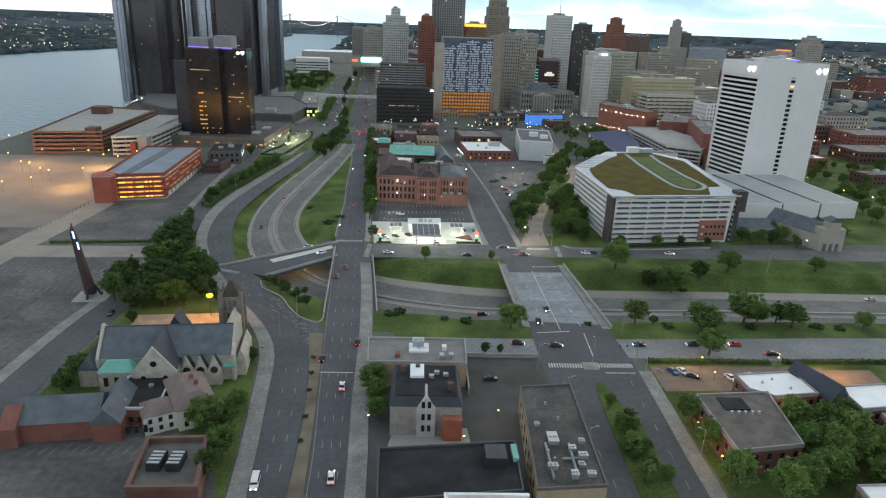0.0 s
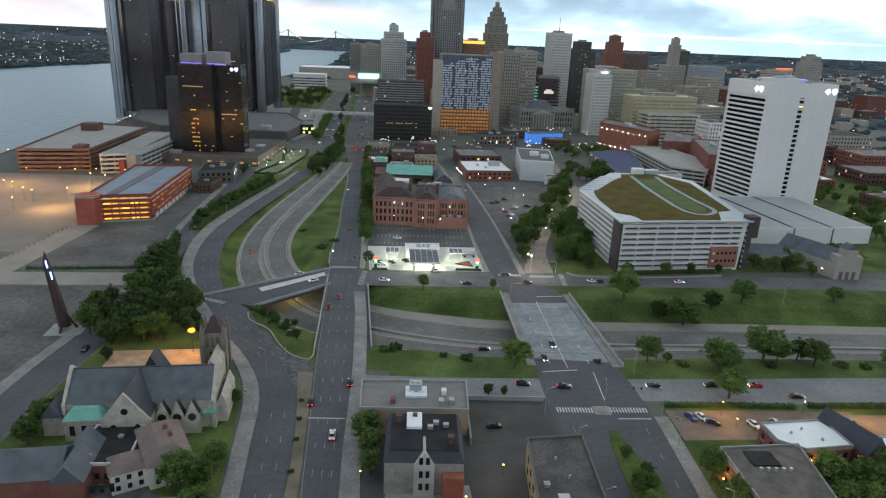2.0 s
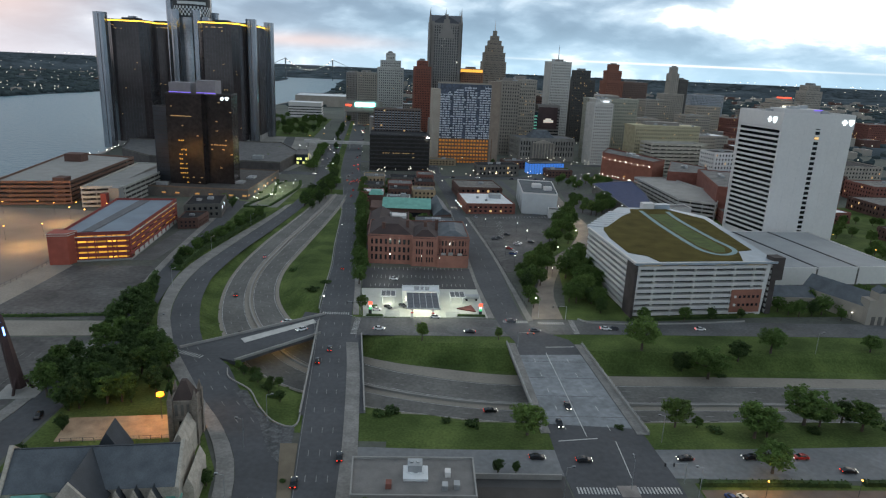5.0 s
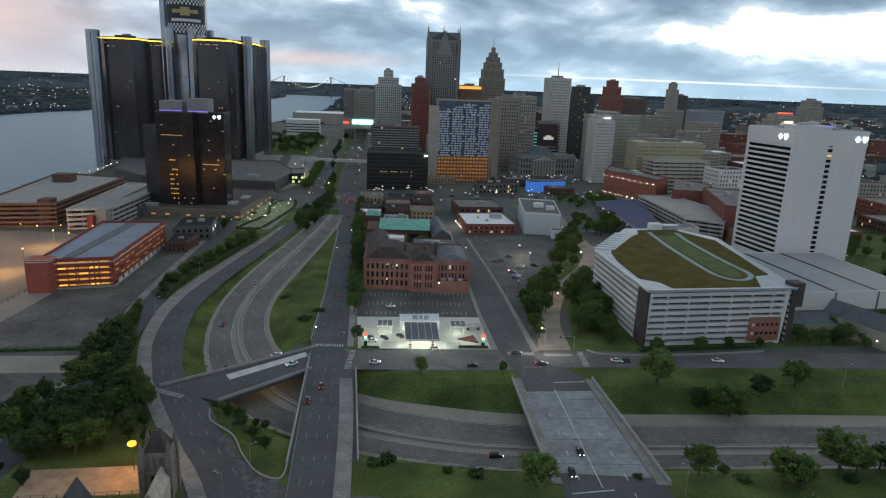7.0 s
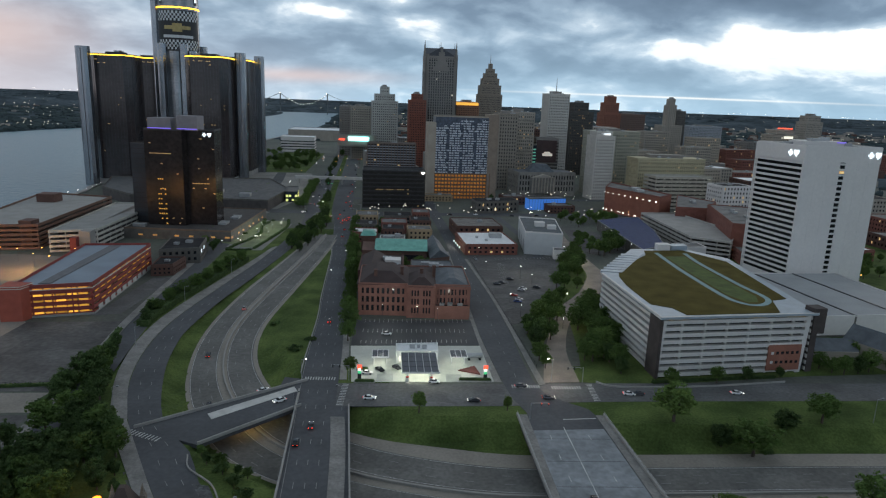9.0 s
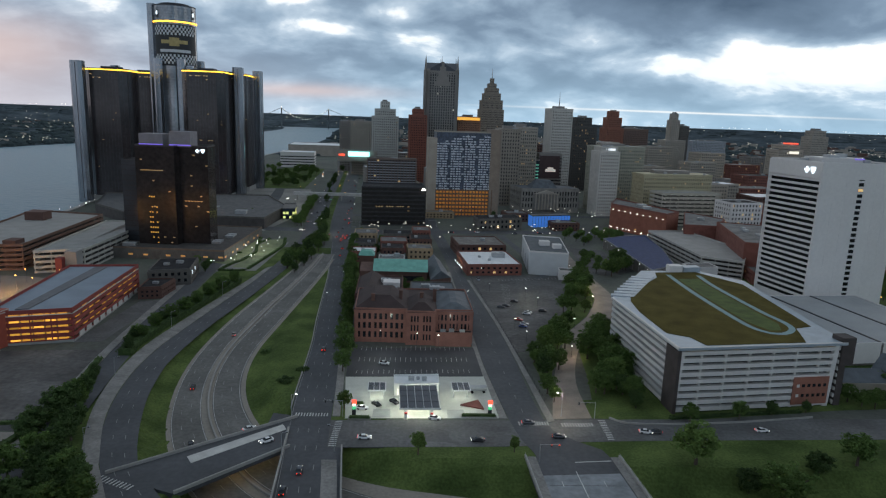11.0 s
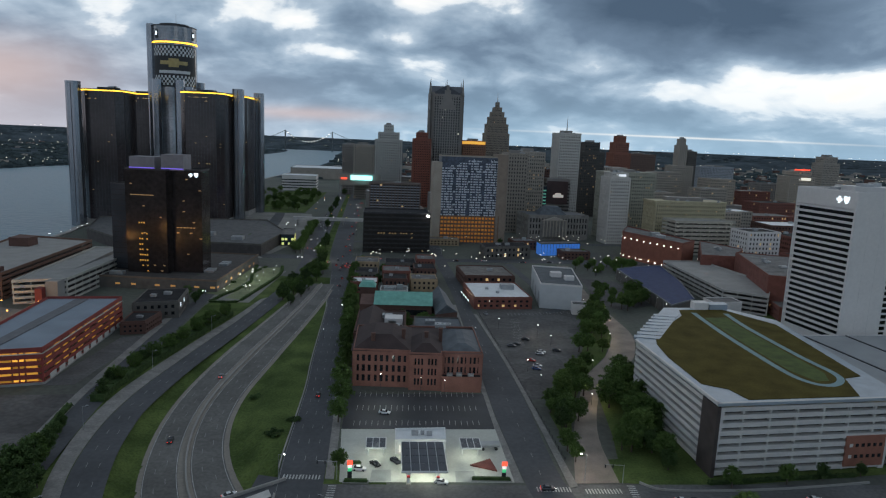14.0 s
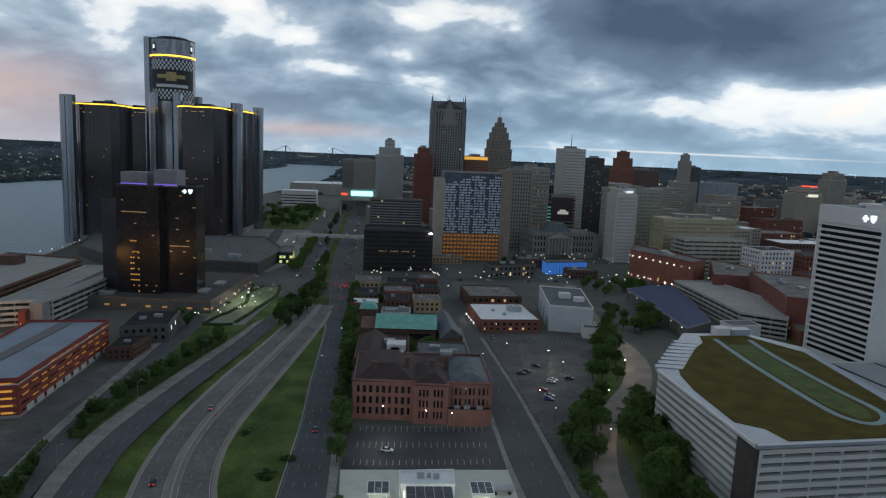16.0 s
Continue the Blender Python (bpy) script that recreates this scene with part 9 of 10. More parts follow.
def scatter(count, poly, sizes, kinds, seed, group):
    """Trees strewn inside an outline."""
    r = random.Random(seed)
    xs, ys = [p[0] for p in poly], [p[1] for p in poly]
    done = 0
    while done < count:
        x, y = r.uniform(min(xs), max(xs)), r.uniform(min(ys), max(ys))
        inside = False
        for (x0, y0), (x1, y1) in zip(poly, poly[1:] + poly[:1]):
            if (y0 > y) != (y1 > y) and x < (x1 - x0) * (y - y0) / (y1 - y0) + x0:
                inside = not inside
        if inside:
            (grove_tree if group in ("park trees", "trees by the avenue", "riverside trees") else tree)(x, y, r.uniform(*sizes), r.choice(kinds), r.uniform(1.0, 1.4), group=group)
            done += 1


scatter(13, [(76, 352), (81, 392), (91, 416), (102, 427), (97, 398), (90, 352)], (7, 11), (0, 1, 2), 1, "trees of the promenade")
scatter(17, [(60, 384), (68, 400), (84, 438), (99, 460), (113, 505), (114, 535), (108, 530), (88, 467), (68, 415)], (6, 10), (0, 1), 2, "trees of the promenade")
scatter(10, [(134, 546), (141, 534), (160, 572), (160, 600), (150, 590)], (7, 10), (0, 1, 2), 3, "trees of the promenade")
scatter(14, [(-117, 318), (-108, 312), (-121, 362), (-122, 408), (-124, 405), (-120, 360)], (4, 6), (2, 3), 4, "trees along the curve")
scatter(46, [(-119.4, 222.0), (-118.7, 246.0), (-101.5, 240.8), (-81.1, 250.0), (-89.3, 292.2), (-96.0, 286.0), (-114.3, 355.8), (-122.8, 364.1), (-123.0, 308.6), (-120.2, 268.5)], (5, 9.5), (1, 3, 3), 5, "trees by the church")
scatter(26, [(270, 352), (360, 352), (380, 560), (300, 560), (290, 440)], (5, 8), (1, 2), 6, "park trees")
scatter(16, [(104, 142), (150, 144), (128, 168), (103, 172)], (6, 9), (0, 0, 1), 7, "trees between the houses")
scatter(40, [(-215, 1030), (-150, 1030), (-165, 1345), (-225, 1345)], (6, 9), (1, 2), 8, "trees by the avenue")
scatter(10, [(-84, 545), (-74, 545), (-70, 655), (-78, 655)], (7, 9), (2, 3), 9, "trees of the median")
scatter(10, [(-150, 545), (-136, 545), (-140, 655), (-152, 655)], (4, 6), (2, 3), 10, "plaza trees")
scatter(12, [(172, 340), (225, 346), (228, 372), (175, 376)], (4, 7), (1, 2, 3), 11, "garden trees")
scatter(8, [(-30, 488), (12, 490), (12, 505), (-30, 505)], (5, 8), (1, 3), 12, "trees in the blocks")
scatter(10, [(380, 480), (470, 480), (470, 580), (380, 570)], (5, 7), (1, 2), 13, "park trees")

scatter(34, [(-178, 700), (-152, 700), (-150, 830), (-180, 850)], (5, 8), (1, 2), 14, "riverside trees")
scatter(26, [(-108, 720), (-100, 720), (-112, 900), (-120, 900)], (5, 8), (1, 2), 15, "riverside trees")
scatter(30, [(-250, 1035), (-205, 1035), (-240, 1340), (-290, 1340)], (6, 9), (1, 2), 16, "riverside trees")
scatter(16, [(138, 652), (200, 690), (190, 712), (142, 705)], (5, 8), (1, 2), 17, "riverside trees")
scatter(22, [(290, 640), (520, 640), (520, 850), (300, 850)], (5, 8), (1, 2), 18, "riverside trees")
scatter(14, [(57, 150), (65, 150), (64, 178), (57.5, 178)], (2.6, 4.5), (1, 2, 0), 19, "trees of the planted median")
scatter(14, [(-58.5, 196), (-53.5, 196), (-57, 218), (-62, 220)], (3, 6), (1, 3), 20, "trees by the church")
scatter(12, [(74, 345), (90, 343), (92, 398), (100, 420), (92, 418), (78, 380)], (5, 9), (0, 1, 1), 22, "trees of the promenade")
scatter(9, [(56, 352), (63, 384), (72, 404), (62, 402), (54, 380)], (5, 8), (1, 1, 3), 23, "trees of the promenade")
scatter(8, [(-101, 246), (-80, 250), (-79, 264), (-92, 290), (-104, 290)], (5.5, 9), (1, 3), 25, "trees by the church")
plant_groves()
for x, y in ((-28.2, 165), (-28.9, 176), (-30, 190), (-31, 200), (-32, 210)):
    bush(x, y, 0.8, 0.8, z=0.2)
for x, y, r, h in ((96, 239, 2.2, 1.5), (66, 240, 1.5, 1.0), (112, 241, 2.5, 1.6), (128, 239.5, 2.0, 1.4), (155, 241, 2.5, 1.8), (163, 240, 2.0, 1.5), (20, 240, 2.2, 2.0), (12, 242, 1.6, 1.2), (-5, 247, 2.5, 2.2), (-9, 245, 2.0, 2.0), (122, 290, 2.0, 1.5), (-63, 398, 2.5, 1.8), (-47, 360, 2.8, 2.0),
                   (-52, 268, 2.4, 1.5), (-47, 262, 2.2, 1.5), (-57, 276, 2.2, 1.4), (-44, 256, 2.0, 1.2), (-42, 372, 2.4, 1.6)):
    bush(x, y, r, h)
hedge("hedge_lot", [(-124, 305), (-121, 330), (-128, 380)], 2.5, 1.6, "overgrown dark hedge beside the lot")
hedge("shrubs_roadway", [(-120, 385), (-120.5, 402), (-118, 424), (-114, 450), (-110, 478), (-105, 512)], 6.5, 3.4, "dense dark green shrubs along the roadway")
hedge("hedge_lot_edge", [(-172, 317), (-150, 319), (-127, 322)], 1.6, 1.2, "low dark hedge along the lot")
barrier("wall_garage_front", spline([(74.5, 331), (78, 327.6), (84, 326.4), (94, 326.4), (115, 328), (133, 330.4), (152, 333.6)], 2.0), 0.7, 0.5, CONCRETE, "low pale wall curving before the garage", base=0.0, category="wall")
hedge("hedge_garage_front", [(97, 331), (125, 335), (150, 338)], 1.6, 1.2, "low clipped hedge before the garage")
hedge("hedge_plaza", [(-136, 560), (-146, 620), (-143, 655)], 3.0, 2.2, "dark planted edge of the plaza")
# grass colour lightened to paint in the lamplight on the plaza
slab("lawn_plaza", [(-119, 551), (-106.5, 549), (-101, 600), (-99.5, 628), (-104, 655), (-114, 650), (-118, 625), (-113, 600)], mat("lamplit_lawn", (0.14, 0.175, 0.08), 0.95, tint=(0.18, 0.205, 0.115), scale=0.1, var=0.25), "plaza lawn coloured pale as if lit", 0.09, category="lawn")
slab("lawn_plaza_far", [(-134, 562), (-122, 558), (-117, 600), (-121, 628), (-124, 655), (-141, 655), (-142, 618)], MATS["lamplit_lawn"], "plaza lawn coloured pale as if lit", 0.09, category="lawn")
for line in ([(-125, 541), (-116, 540), (-108, 542)], [(-124, 543), (-121, 560), (-117, 572), (-114, 598)], [(-107, 546), (-101, 598), (-99, 628), (-103, 656)], [(-114, 600), (-119, 628), (-115, 652)], [(-139, 599), (-130, 597), (-124, 595)], [(-121, 640), (-124, 656), (-140, 657)]):
    hedge("hedge_plaza_bed", line, 2.2, 1.3, "low planted bed of the plaza")

# ---- more streets on the river side ----
ribbon("road_lot_street", [(-190, 312), (-121, 316)], [(-180, 297), (-120, 301)], CONCRETE_ROAD, "pale narrow street between parking lots", 0.1, 12, flat=0.0)
ribbon("road_lot_diagonal", [(-200, 150), (-192, 300), (-189, 360), (-187, 400)], [(-184, 150), (-177, 300), (-174, 350), (-173, 388)], CONCRETE_ROAD, "pale street with a fence between lots", 0.105, 20, flat=0.0)


def fence(name, a, b, step, h, label):
    a, b = np.array(a, float), np.array(b, float)
    n = max(1, int(np.linalg.norm(b - a) / step))
    th = thing(name, Matrix.Translation((*a, 0)), label, "fence", "fences")
    post = Shape().box(-0.06, -0.06, 0, 0.06, 0.06, h).mesh("post", DARK_METAL)
    for k in range(n + 1):
        p = (b - a) * k / n
        part("post", post, None, th, at=(p[0], p[1], 0))
    d = b - a
    for z in (h * 0.45, h * 0.95):
        part("rail", Shape().tube((0, 0, z), (d[0], d[1], z), 0.04, 5), DARK_METAL, th)


fence("fence", (-188, 330), (-185, 400), 4.0, 1.8, "dark wire fence beside the sodium-lit lot")
fence("fence", (-172, 318), (-126, 322), 4.0, 1.6, "dark wire fence along a lot")
fence("fence", (-97, 226.5), (-67, 229.5), 3.0, 1.5, "timber yard fence under a sodium lamp")
fence("fence", (53.6, 345), (48.2, 440), 4.0, 1.4, "dark fence between street and parking lot")
fence("fence", (48.2, 440), (41, 541), 4.0, 1.4, "dark fence between street and parking lot")
slab("church_court", [(-99, 227), (-68, 230), (-72, 243), (-101, 240)], mat("court_gravel", (0.34, 0.25, 0.17), 0.95, var=0.25), "gravel court lit by a sodium lamp", 0.07, category="yard")

slab("lawn_promenade", [(57.5, 345), (56, 384), (67, 411), (88, 467), (111, 539), (116, 540), (116, 498), (99, 456), (82, 428), (66, 389), (60, 362)], GRASS, "shaded strip of lawn with trees beside the promenade", 0.052, category="lawn")
slab("lawn_promenade_side", [(72, 345), (76, 366), (81, 403), (93, 424), (102, 429), (97, 398), (93, 345)], GRASS, "shaded lawn between promenade and garage", 0.056, category="lawn")
slab("lot_blocks", [(126, 564), (137, 552), (163, 566), (160, 640), (134, 650)], LOT_ASPHALT, "dark asphalt lot behind the promenade", 0.06, category="parking lot")

# ---- cars ----
UP, DOWN = 184, 4
for x, y, hd, c in ((-18.3, 150, UP, "white"), (-20.5, 192, UP, "white"), (-29, 209, UP, "black"), (-18.5, 221, UP, "black"), (-30.4, 293, UP, "grey"), (-33.4, 282, UP, "black"), (-36.9, 396, UP, "grey"),
                    (-62, 668, UP, "red"), (-56, 669, UP, "black"), (-57, 649, UP, "grey"), (-52, 620, UP, "red"), (-51, 594, UP, "grey"), (-66.6, 827, UP, "grey"), (-70, 680, UP, "silver"), (-63, 690, UP, "black"), (-58, 740, UP, "grey"), (-64, 760, UP, "red")):
    car(x, y, hd, c, z=0.0)
for x, y, hd, c in ((-97, 859, DOWN, "white"), (-92, 770, DOWN, "silver"), (-98, 905, DOWN, "white"), (-97, 801, DOWN, "grey"), (-90, 735, DOWN, "white"), (-95, 700, DOWN, "grey"), 
                    (-51.3, 319, 125, "white"), (-44, 311, -55, "white"), (-12.7, 314, 90, "white"), (24.9, 313, -90, "black"), (44, 326, 90, "grey"), (52.4, 252, 0, "black"), (47.4, 241, 0, "black"), (37, 222.5, 90, "black"), (50.2, 221.5, 90, "black"),
                    (80, 223, -90, "black"), (99.7, 224, -90, "black"), (115, 224.5, -90, "red"), (125.4, 218, 90, "black"), (52.7, 316, 90, "grey"), (126.4, 322, 90, "white"), (87.3, 320, -90, "grey"), (-171, 270, 80, "black"), (84, 320, 80, "white")):
    car(x, y, hd, c, z=0.0)
for x, y, hd, c in ((-70.5, 318, 200, "grey"), (-84, 362, 190, "grey"), (28, 259, 95, "black"), (-83, 420, 190, "silver"), (140, 262, 90, "grey"), (205, 283, -90, "silver")):
    car(x, y, hd, c)
for x, y in ((95, 206), (121, 207)):
    globe_lamp(x, y, "sodium", 5.0, 0.25)
for x, y in ((-8.6, 180), (-11.1, 173), (25, 176.4), (14.6, 164)):
    globe_lamp(x, y, "sodium", 3.0, 0.22)
real_lamp("yard_light", 24, 175, 3.4, 130, (1.0, 0.72, 0.3), 0.2)
real_lamp("underpass_light", -52, 304, -2.2, 900, (1.0, 0.66, 0.25), 0.3)
# fill lamps, added to brighten the avenue and the plaza lawn
real_lamp("avenue_fill", -132, 820, 12, 9000, (1.0, 0.93, 0.7), 0.5)
real_lamp("avenue_fill", -78, 690, 12, 5000, (1.0, 0.93, 0.75), 0.5)
real_lamp("plaza_fill", -113, 600, 7, 7000, (0.95, 1.0, 0.85), 0.5)
for x, y, w in ((75.2, 392, 900), (108.4, 479, 1300), (120, 527, 1300)):
    real_lamp("walk_light", x, y, 5.4, w, (1.0, 0.8, 0.5), 0.3)
    globe_lamp(x, y + 0.6, "white", 5.0, 0.23)
real_lamp("garden_light", 205, 345, 4.4, 900, (1.0, 0.85, 0.6), 0.3)
real_lamp("corner_light", 57.5, 331, 8.6, 2200, (1.0, 0.92, 0.75), 0.3)
real_lamp("shop_light", 33, 566, 5, 1200, (1.0, 0.9, 0.7), 0.4)
# posts and globes added where the fill lamps hang
for x, y in ((-132, 820), (-78, 690)):
    globe_lamp(x, y, "white", 12.0, 0.35)
globe_lamp(-113, 600, "white", 7.0, 0.3)
real_lamp("lot_light", 69, 482, 8.0, 4500, (0.97, 1.0, 0.84), 0.3)
globe_lamp(69, 482, "white", 8.0, 0.3)
real_lamp("court_light", 141, 203, 4.6, 1400, (1.0, 0.5, 0.14), 0.3)
real_lamp("court_light", 95, 205.5, 4.6, 1800, (1.0, 0.5, 0.14), 0.3)
for k in range(15):
    y = 700 + 42 * k + (k * 17) % 23
    f = (y - 700) / 700
    car(-98 - 30 * f - 4 * (k % 2), y, DOWN, ("white", "grey", "silver", "black")[k % 4], z=0.0)
    car(-61 - 38 * f + 3.5 * (k % 2), y + 9, UP, ("black", "grey", "white", "silver")[(k + 1) % 4], z=0.0)
for k in range(9):
    car(-57 + 3.4 * (k % 3), 660 + 7.5 * (k // 3) + k % 2, UP, ("grey", "black", "silver")[k % 3], z=0.0)
for k in range(10):
    car(-30 + 30 * k + (k * 13) % 9, 701 + 3.5 * (k % 2) + 0.05 * 30 * k, 90 if k % 2 else -90, ("white", "grey", "black")[k % 3], z=0.0)
car(-36.0, 148, DOWN, "white", "van", z=0.0)
for x, y, hd, c in ((65.6, 456.2, 75, "silver"), (61.2, 438, 75, "silver"), (60, 434, 75, "blue"), (62.4, 480, 75, "black"), (75.6, 462.3, 75, "black"), (59.5, 445.5, 70, "red"), (67, 459, 75, "white"), (46, 530, 10, "silver"), (53, 468, 80, "grey"), (56, 471, 80, "black"),
                    (-10.1, 339.3, 40, "black"), (-15, 336, 85, "white"), (11, 328.6, 80, "white"), (-9, 380, 80, "white"), (-3.5, 341.5, 40, "grey"), (85.4, 204.6, 20, "blue"), (88.6, 204.5, 20, "white"), (91, 202, 60, "black"), (103, 201, 20, "white"), (134, 203, 10, "grey"), (25, 198, 90, "black"), (-30 - 80, 240, 10, "black"), (110, 202, 10, "silver")):
    car(x, y, hd, c, lights=False, z=0.0)

# ---- street lamps and post lamps ----
for x, y, tn, col in ((-37, 300, 0, "off"), (-46, 226, 180, "off"), (-44, 200, 180, "off"), (76.5, 160, 180, "off"), (46.5, 160, 0, "off"), (76, 190, 180, "off"), (46, 185, 0, "off"), (77, 206, 180, "off"), (41, 205, 0, "off"), (165, 300, 0, "off"),
                      (57, 332, 180, "white"), (-21.5, 305, 180, "off"), (-97, 302, 0, "off"), (-113, 360, 0, "off"), (-112.5, 420, 0, "off"), (-104.5, 478, 0, "off"), (60, 209, 90, "off"), (-42.5, 240, 0, "off"), (76.5, 232, 180, "off"), (-39, 328, 0, "white")):
    street_lamp(x, y, tn, col, 9.0, z=0.0)
for x, y in ((112, 553), (74, 470), (104, 500), (86, 432), (50, 500), (49, 540), (55, 430), (128, 580), (148, 655), (57.5, 410), (114, 700), (70, 742), (96, 770), (-45, 470), (-41, 520), (-28, 390), (-12, 406.8), (15, 401.5), (5, 403.6), (35, 480)):
    globe_lamp(x, y, "white", 6.0, 0.23)
for x, y in ((178, 350), (186, 346), (196, 344), (206, 340), (218, 342), (228, 350), (222, 366), (232, 372)):
    globe_lamp(x, y, "white", 3.5, 0.22)
for x, y in ((-285, 480), (-262, 455), (-255, 452), (-240, 437), (-232, 432), (-222, 485), (-210, 480), (-242, 400), (-232, 412), (-250, 500), (-238, 497), (-270, 495), (-215, 440), (-225, 500), (-300, 440), (-205, 500)):
    globe_lamp(x, y, "sodium", 8.0, 0.42)
for x, y in ((-270, 420), (-215, 420), (-270, 480), (-220, 475)):
    real_lamp("sodium_flood", x, y, 12, 13000, (1.0, 0.5, 0.15), 0.8)
real_lamp("church_flood", -74.5, 238.6, 8.6, 2800, (1.0, 0.42, 0.05), 0.5)
lampc = thing("church_lamp", pose(-74, 240.5, 0), "sodium flood lamp on a post by the church", "lamp")
part("post", Shape().cone(0, 0, 0, 8, 0.12, 0.08, 8), DARK_METAL, lampc)
part("lamp_head", Shape().add(*[(v if i else [(x, y, z + 8.2) for x, y, z in v]) for i, v in enumerate(lamp_ball(1.15))]), emit("church_sodium", (1.0, 0.29, 0.02), 2.4), lampc, "glowing sodium lamp")
for x, y in ((-9, 388), (22, 389), (-14, 382)):
    real_lamp("lot_flood", x, y, 7.5, 800, (0.95, 1.0, 0.9), 0.6)
rng = random.Random(21)
for k in range(26):
    globe_lamp(rng.uniform(-140, -104), rng.uniform(550, 655), "white", 3.5, 0.24)
for k in range(22):
    t = k / 21
    globe_lamp(-334 - 3 * math.sin(k), 540 + 300 * t, "white", 4.0, 0.3)
for k in range(28):
    x, y = rng.uniform(-40, 310), rng.choice((rng.uniform(696, 720), rng.uniform(780, 850), rng.uniform(700, 860)))
    globe_lamp(x, y, "white", 5.0, 0.19)
for k in range(34):
    globe_lamp(rng.uniform(-150, -60), rng.uniform(830, 1400), rng.choice(("white", "white", "sodium")), 6.0, 0.36)
for k in range(40):
    globe_lamp(rng.uniform(200, 460), rng.uniform(420, 860), rng.choice(("white", "white", "sodium")), 5.0, 0.3)


# ---- traffic signals ----


def signal(x, y, turn, reach=6.0, color=SIGN_RED):
    th = thing("traffic_signal", pose(x, y, 0, 0, 0, turn), "traffic signal on a mast arm", "traffic signal", "traffic signals")
    part("mast", Shape().cone(0, 0, 0, 6.2, 0.14, 0.1, 8).tube((0, 0, 6.0), (reach, 0, 6.2), 0.07, 6), METAL, th)
    for k in (0.6, 1.0):
        h = part("head", Shape().box(reach * k - 0.18, -0.15, 5.2, reach * k + 0.18, 0.15, 6.2), DARK_METAL, th, at=None)
        part("lens", Shape().box(reach * k - 0.14, -0.22, 5.82, reach * k + 0.14, -0.15, 6.1), color, h, "glowing signal lens")


for x, y, tn in ((-98, 712, 0), (26, 735, 180), (-46, 716, 180), (-100, 866, 0)):
    signal(x, y, tn, 9.0, SIGN_GREEN if y > 860 else SIGN_RED)
for x, y, tn in ((-21.5, 330, 180), (75.5, 212, 180), (43, 300, 0), (69, 331, 180), (-48, 690, 180)):
    signal(x, y, tn)


# ---- people-mover viaduct and the far bank ----


def viaduct():
    th = thing("footbridge", Matrix.Translation((-115, 905, 0)), "pale covered bridge over the avenue", "bridge")
    part("deck", Shape().box(-25, -2.5, 6, 66, 2.5, 9.4), mat("pale_viaduct", (0.45, 0.44, 0.42), 0.8), th)
    for x in (-20, 5, 32, 60):
        part("pier", Shape().box(x - 0.8, -1, 0, x + 0.8, 1, 6), CONCRETE, th)
    s = Building("station_pavilion", rect(-121, 776, 12, 40, 8), "glass pavilion with yellow lights on the avenue", "pavilion")
    s.body(0, 10, BLUE_GLASS)
    s.roof(10, GREY_ROOF, 0.5, DARK_METAL)
    s.lit(0, 4, 2, 1, 4.2, 2.2, 2.2, picks(4, 2, 0.7), emit("pavilion_lime", (0.75, 0.8, 0.25), 0.9), out=0.15)
    s.lit(1, 10, 2, 1, 4.2, 3, 2.4, picks(10, 2, 0.4), emit("pavilion_yellow", (0.8, 0.75, 0.2), 0.8), out=0.15)
    c = Building("white_riverside_hall", rect(-215, 1385, 62, 50, 4), "broad white riverside hall", "hall")
    c.body(0, 27, WHITE_STONE)
    c.ring("window_band", 0, 1.8, 0.2, GLASS, None, [4, 9, 14, 19])
    c.roof(27, WHITE_ROOF, 1.0, WHITE_STONE)
    d = Building("convention_hall", rect(-200, 1760, 190, 130, 4), "long low convention hall with a pale roof", "hall")
    d.body(0, 24, LIMESTONE)
    d.roof(24, WHITE_ROOF, 1.0, CONCRETE)
    part("screen", Shape().box(50, -66, 24, 90, -64.5, 38), CYAN_SCREEN, d.ob, "large glowing cyan screen")
    # hall lifted on columns so that its screen fits the camera's view
    e = Building("screen_hall", rect(-92, 1238, 66, 14, 4), "pale hall on columns with a glowing screen", "hall")
    e.body(24, 42, LIMESTONE)
    e.roof(42, CONCRETE, 0.8, CONCRETE)
    for x in (-32, -10, 12, 32):
        part("column", Shape().box(x - 1, -5, 0, x + 1, -3, 24), CONCRETE, e.ob)
    part("screen", Shape().box(-14, -9.6, 32.5, 21, -9.2, 40), CYAN_SCREEN, e.ob, "large glowing cyan screen")
    part("red_sign", Shape().box(-30, -9.6, 33, -20, -9.2, 36), SIGN_RED, e.ob, "glowing red sign bar")


viaduct()


def suspension_bridge():
    th = thing("suspension_bridge", Matrix.Translation((-960, 4000, 0)), "distant suspension bridge with a string of lamps", "bridge")
    steel = mat("bridge_steel", (0.1, 0.12, 0.13), 0.7)
    part("deck", Shape().box(60, -6, 46, 720, 6, 50), steel, th)
    for x in (210, 478):
        part("tower", Shape().box(x - 5, -9, 0, x - 1, -5, 116).box(x - 5, 5, 0, x - 1, 9, 116).box(x - 5, -9, 100, x - 1, 9, 106).box(x - 5, -9, 60, x - 1, 9, 66), steel, th)
    for side in (-7, 7):
        pts = [(207 + 268 * k / 16, side, 52 + 62 * (2 * k / 16 - 1) ** 2) for k in range(17)]
        s = Shape()
        for a, b in zip(pts[:-1], pts[1:]):
            s.tube(a, b, 0.9, 5)
        s.tube((70, side, 50), (207, side, 114), 0.9, 5)
        s.tube((475, side, 114), (640, side, 50), 0.9, 5)
        part("cable", s, steel, th)
    for k in range(17):
        x, z = 207 + 268 * k / 16, 54 + 62 * (2 * k / 16 - 1) ** 2
        part("cable_lamp", Shape().add(*[(v if i else [(a + x, b - 7, c + z) for a, b, c in v]) for i, v in enumerate(lamp_ball(1.5))]), LAMP_WHITE, th, "small glowing cable lamp")


suspension_bridge()


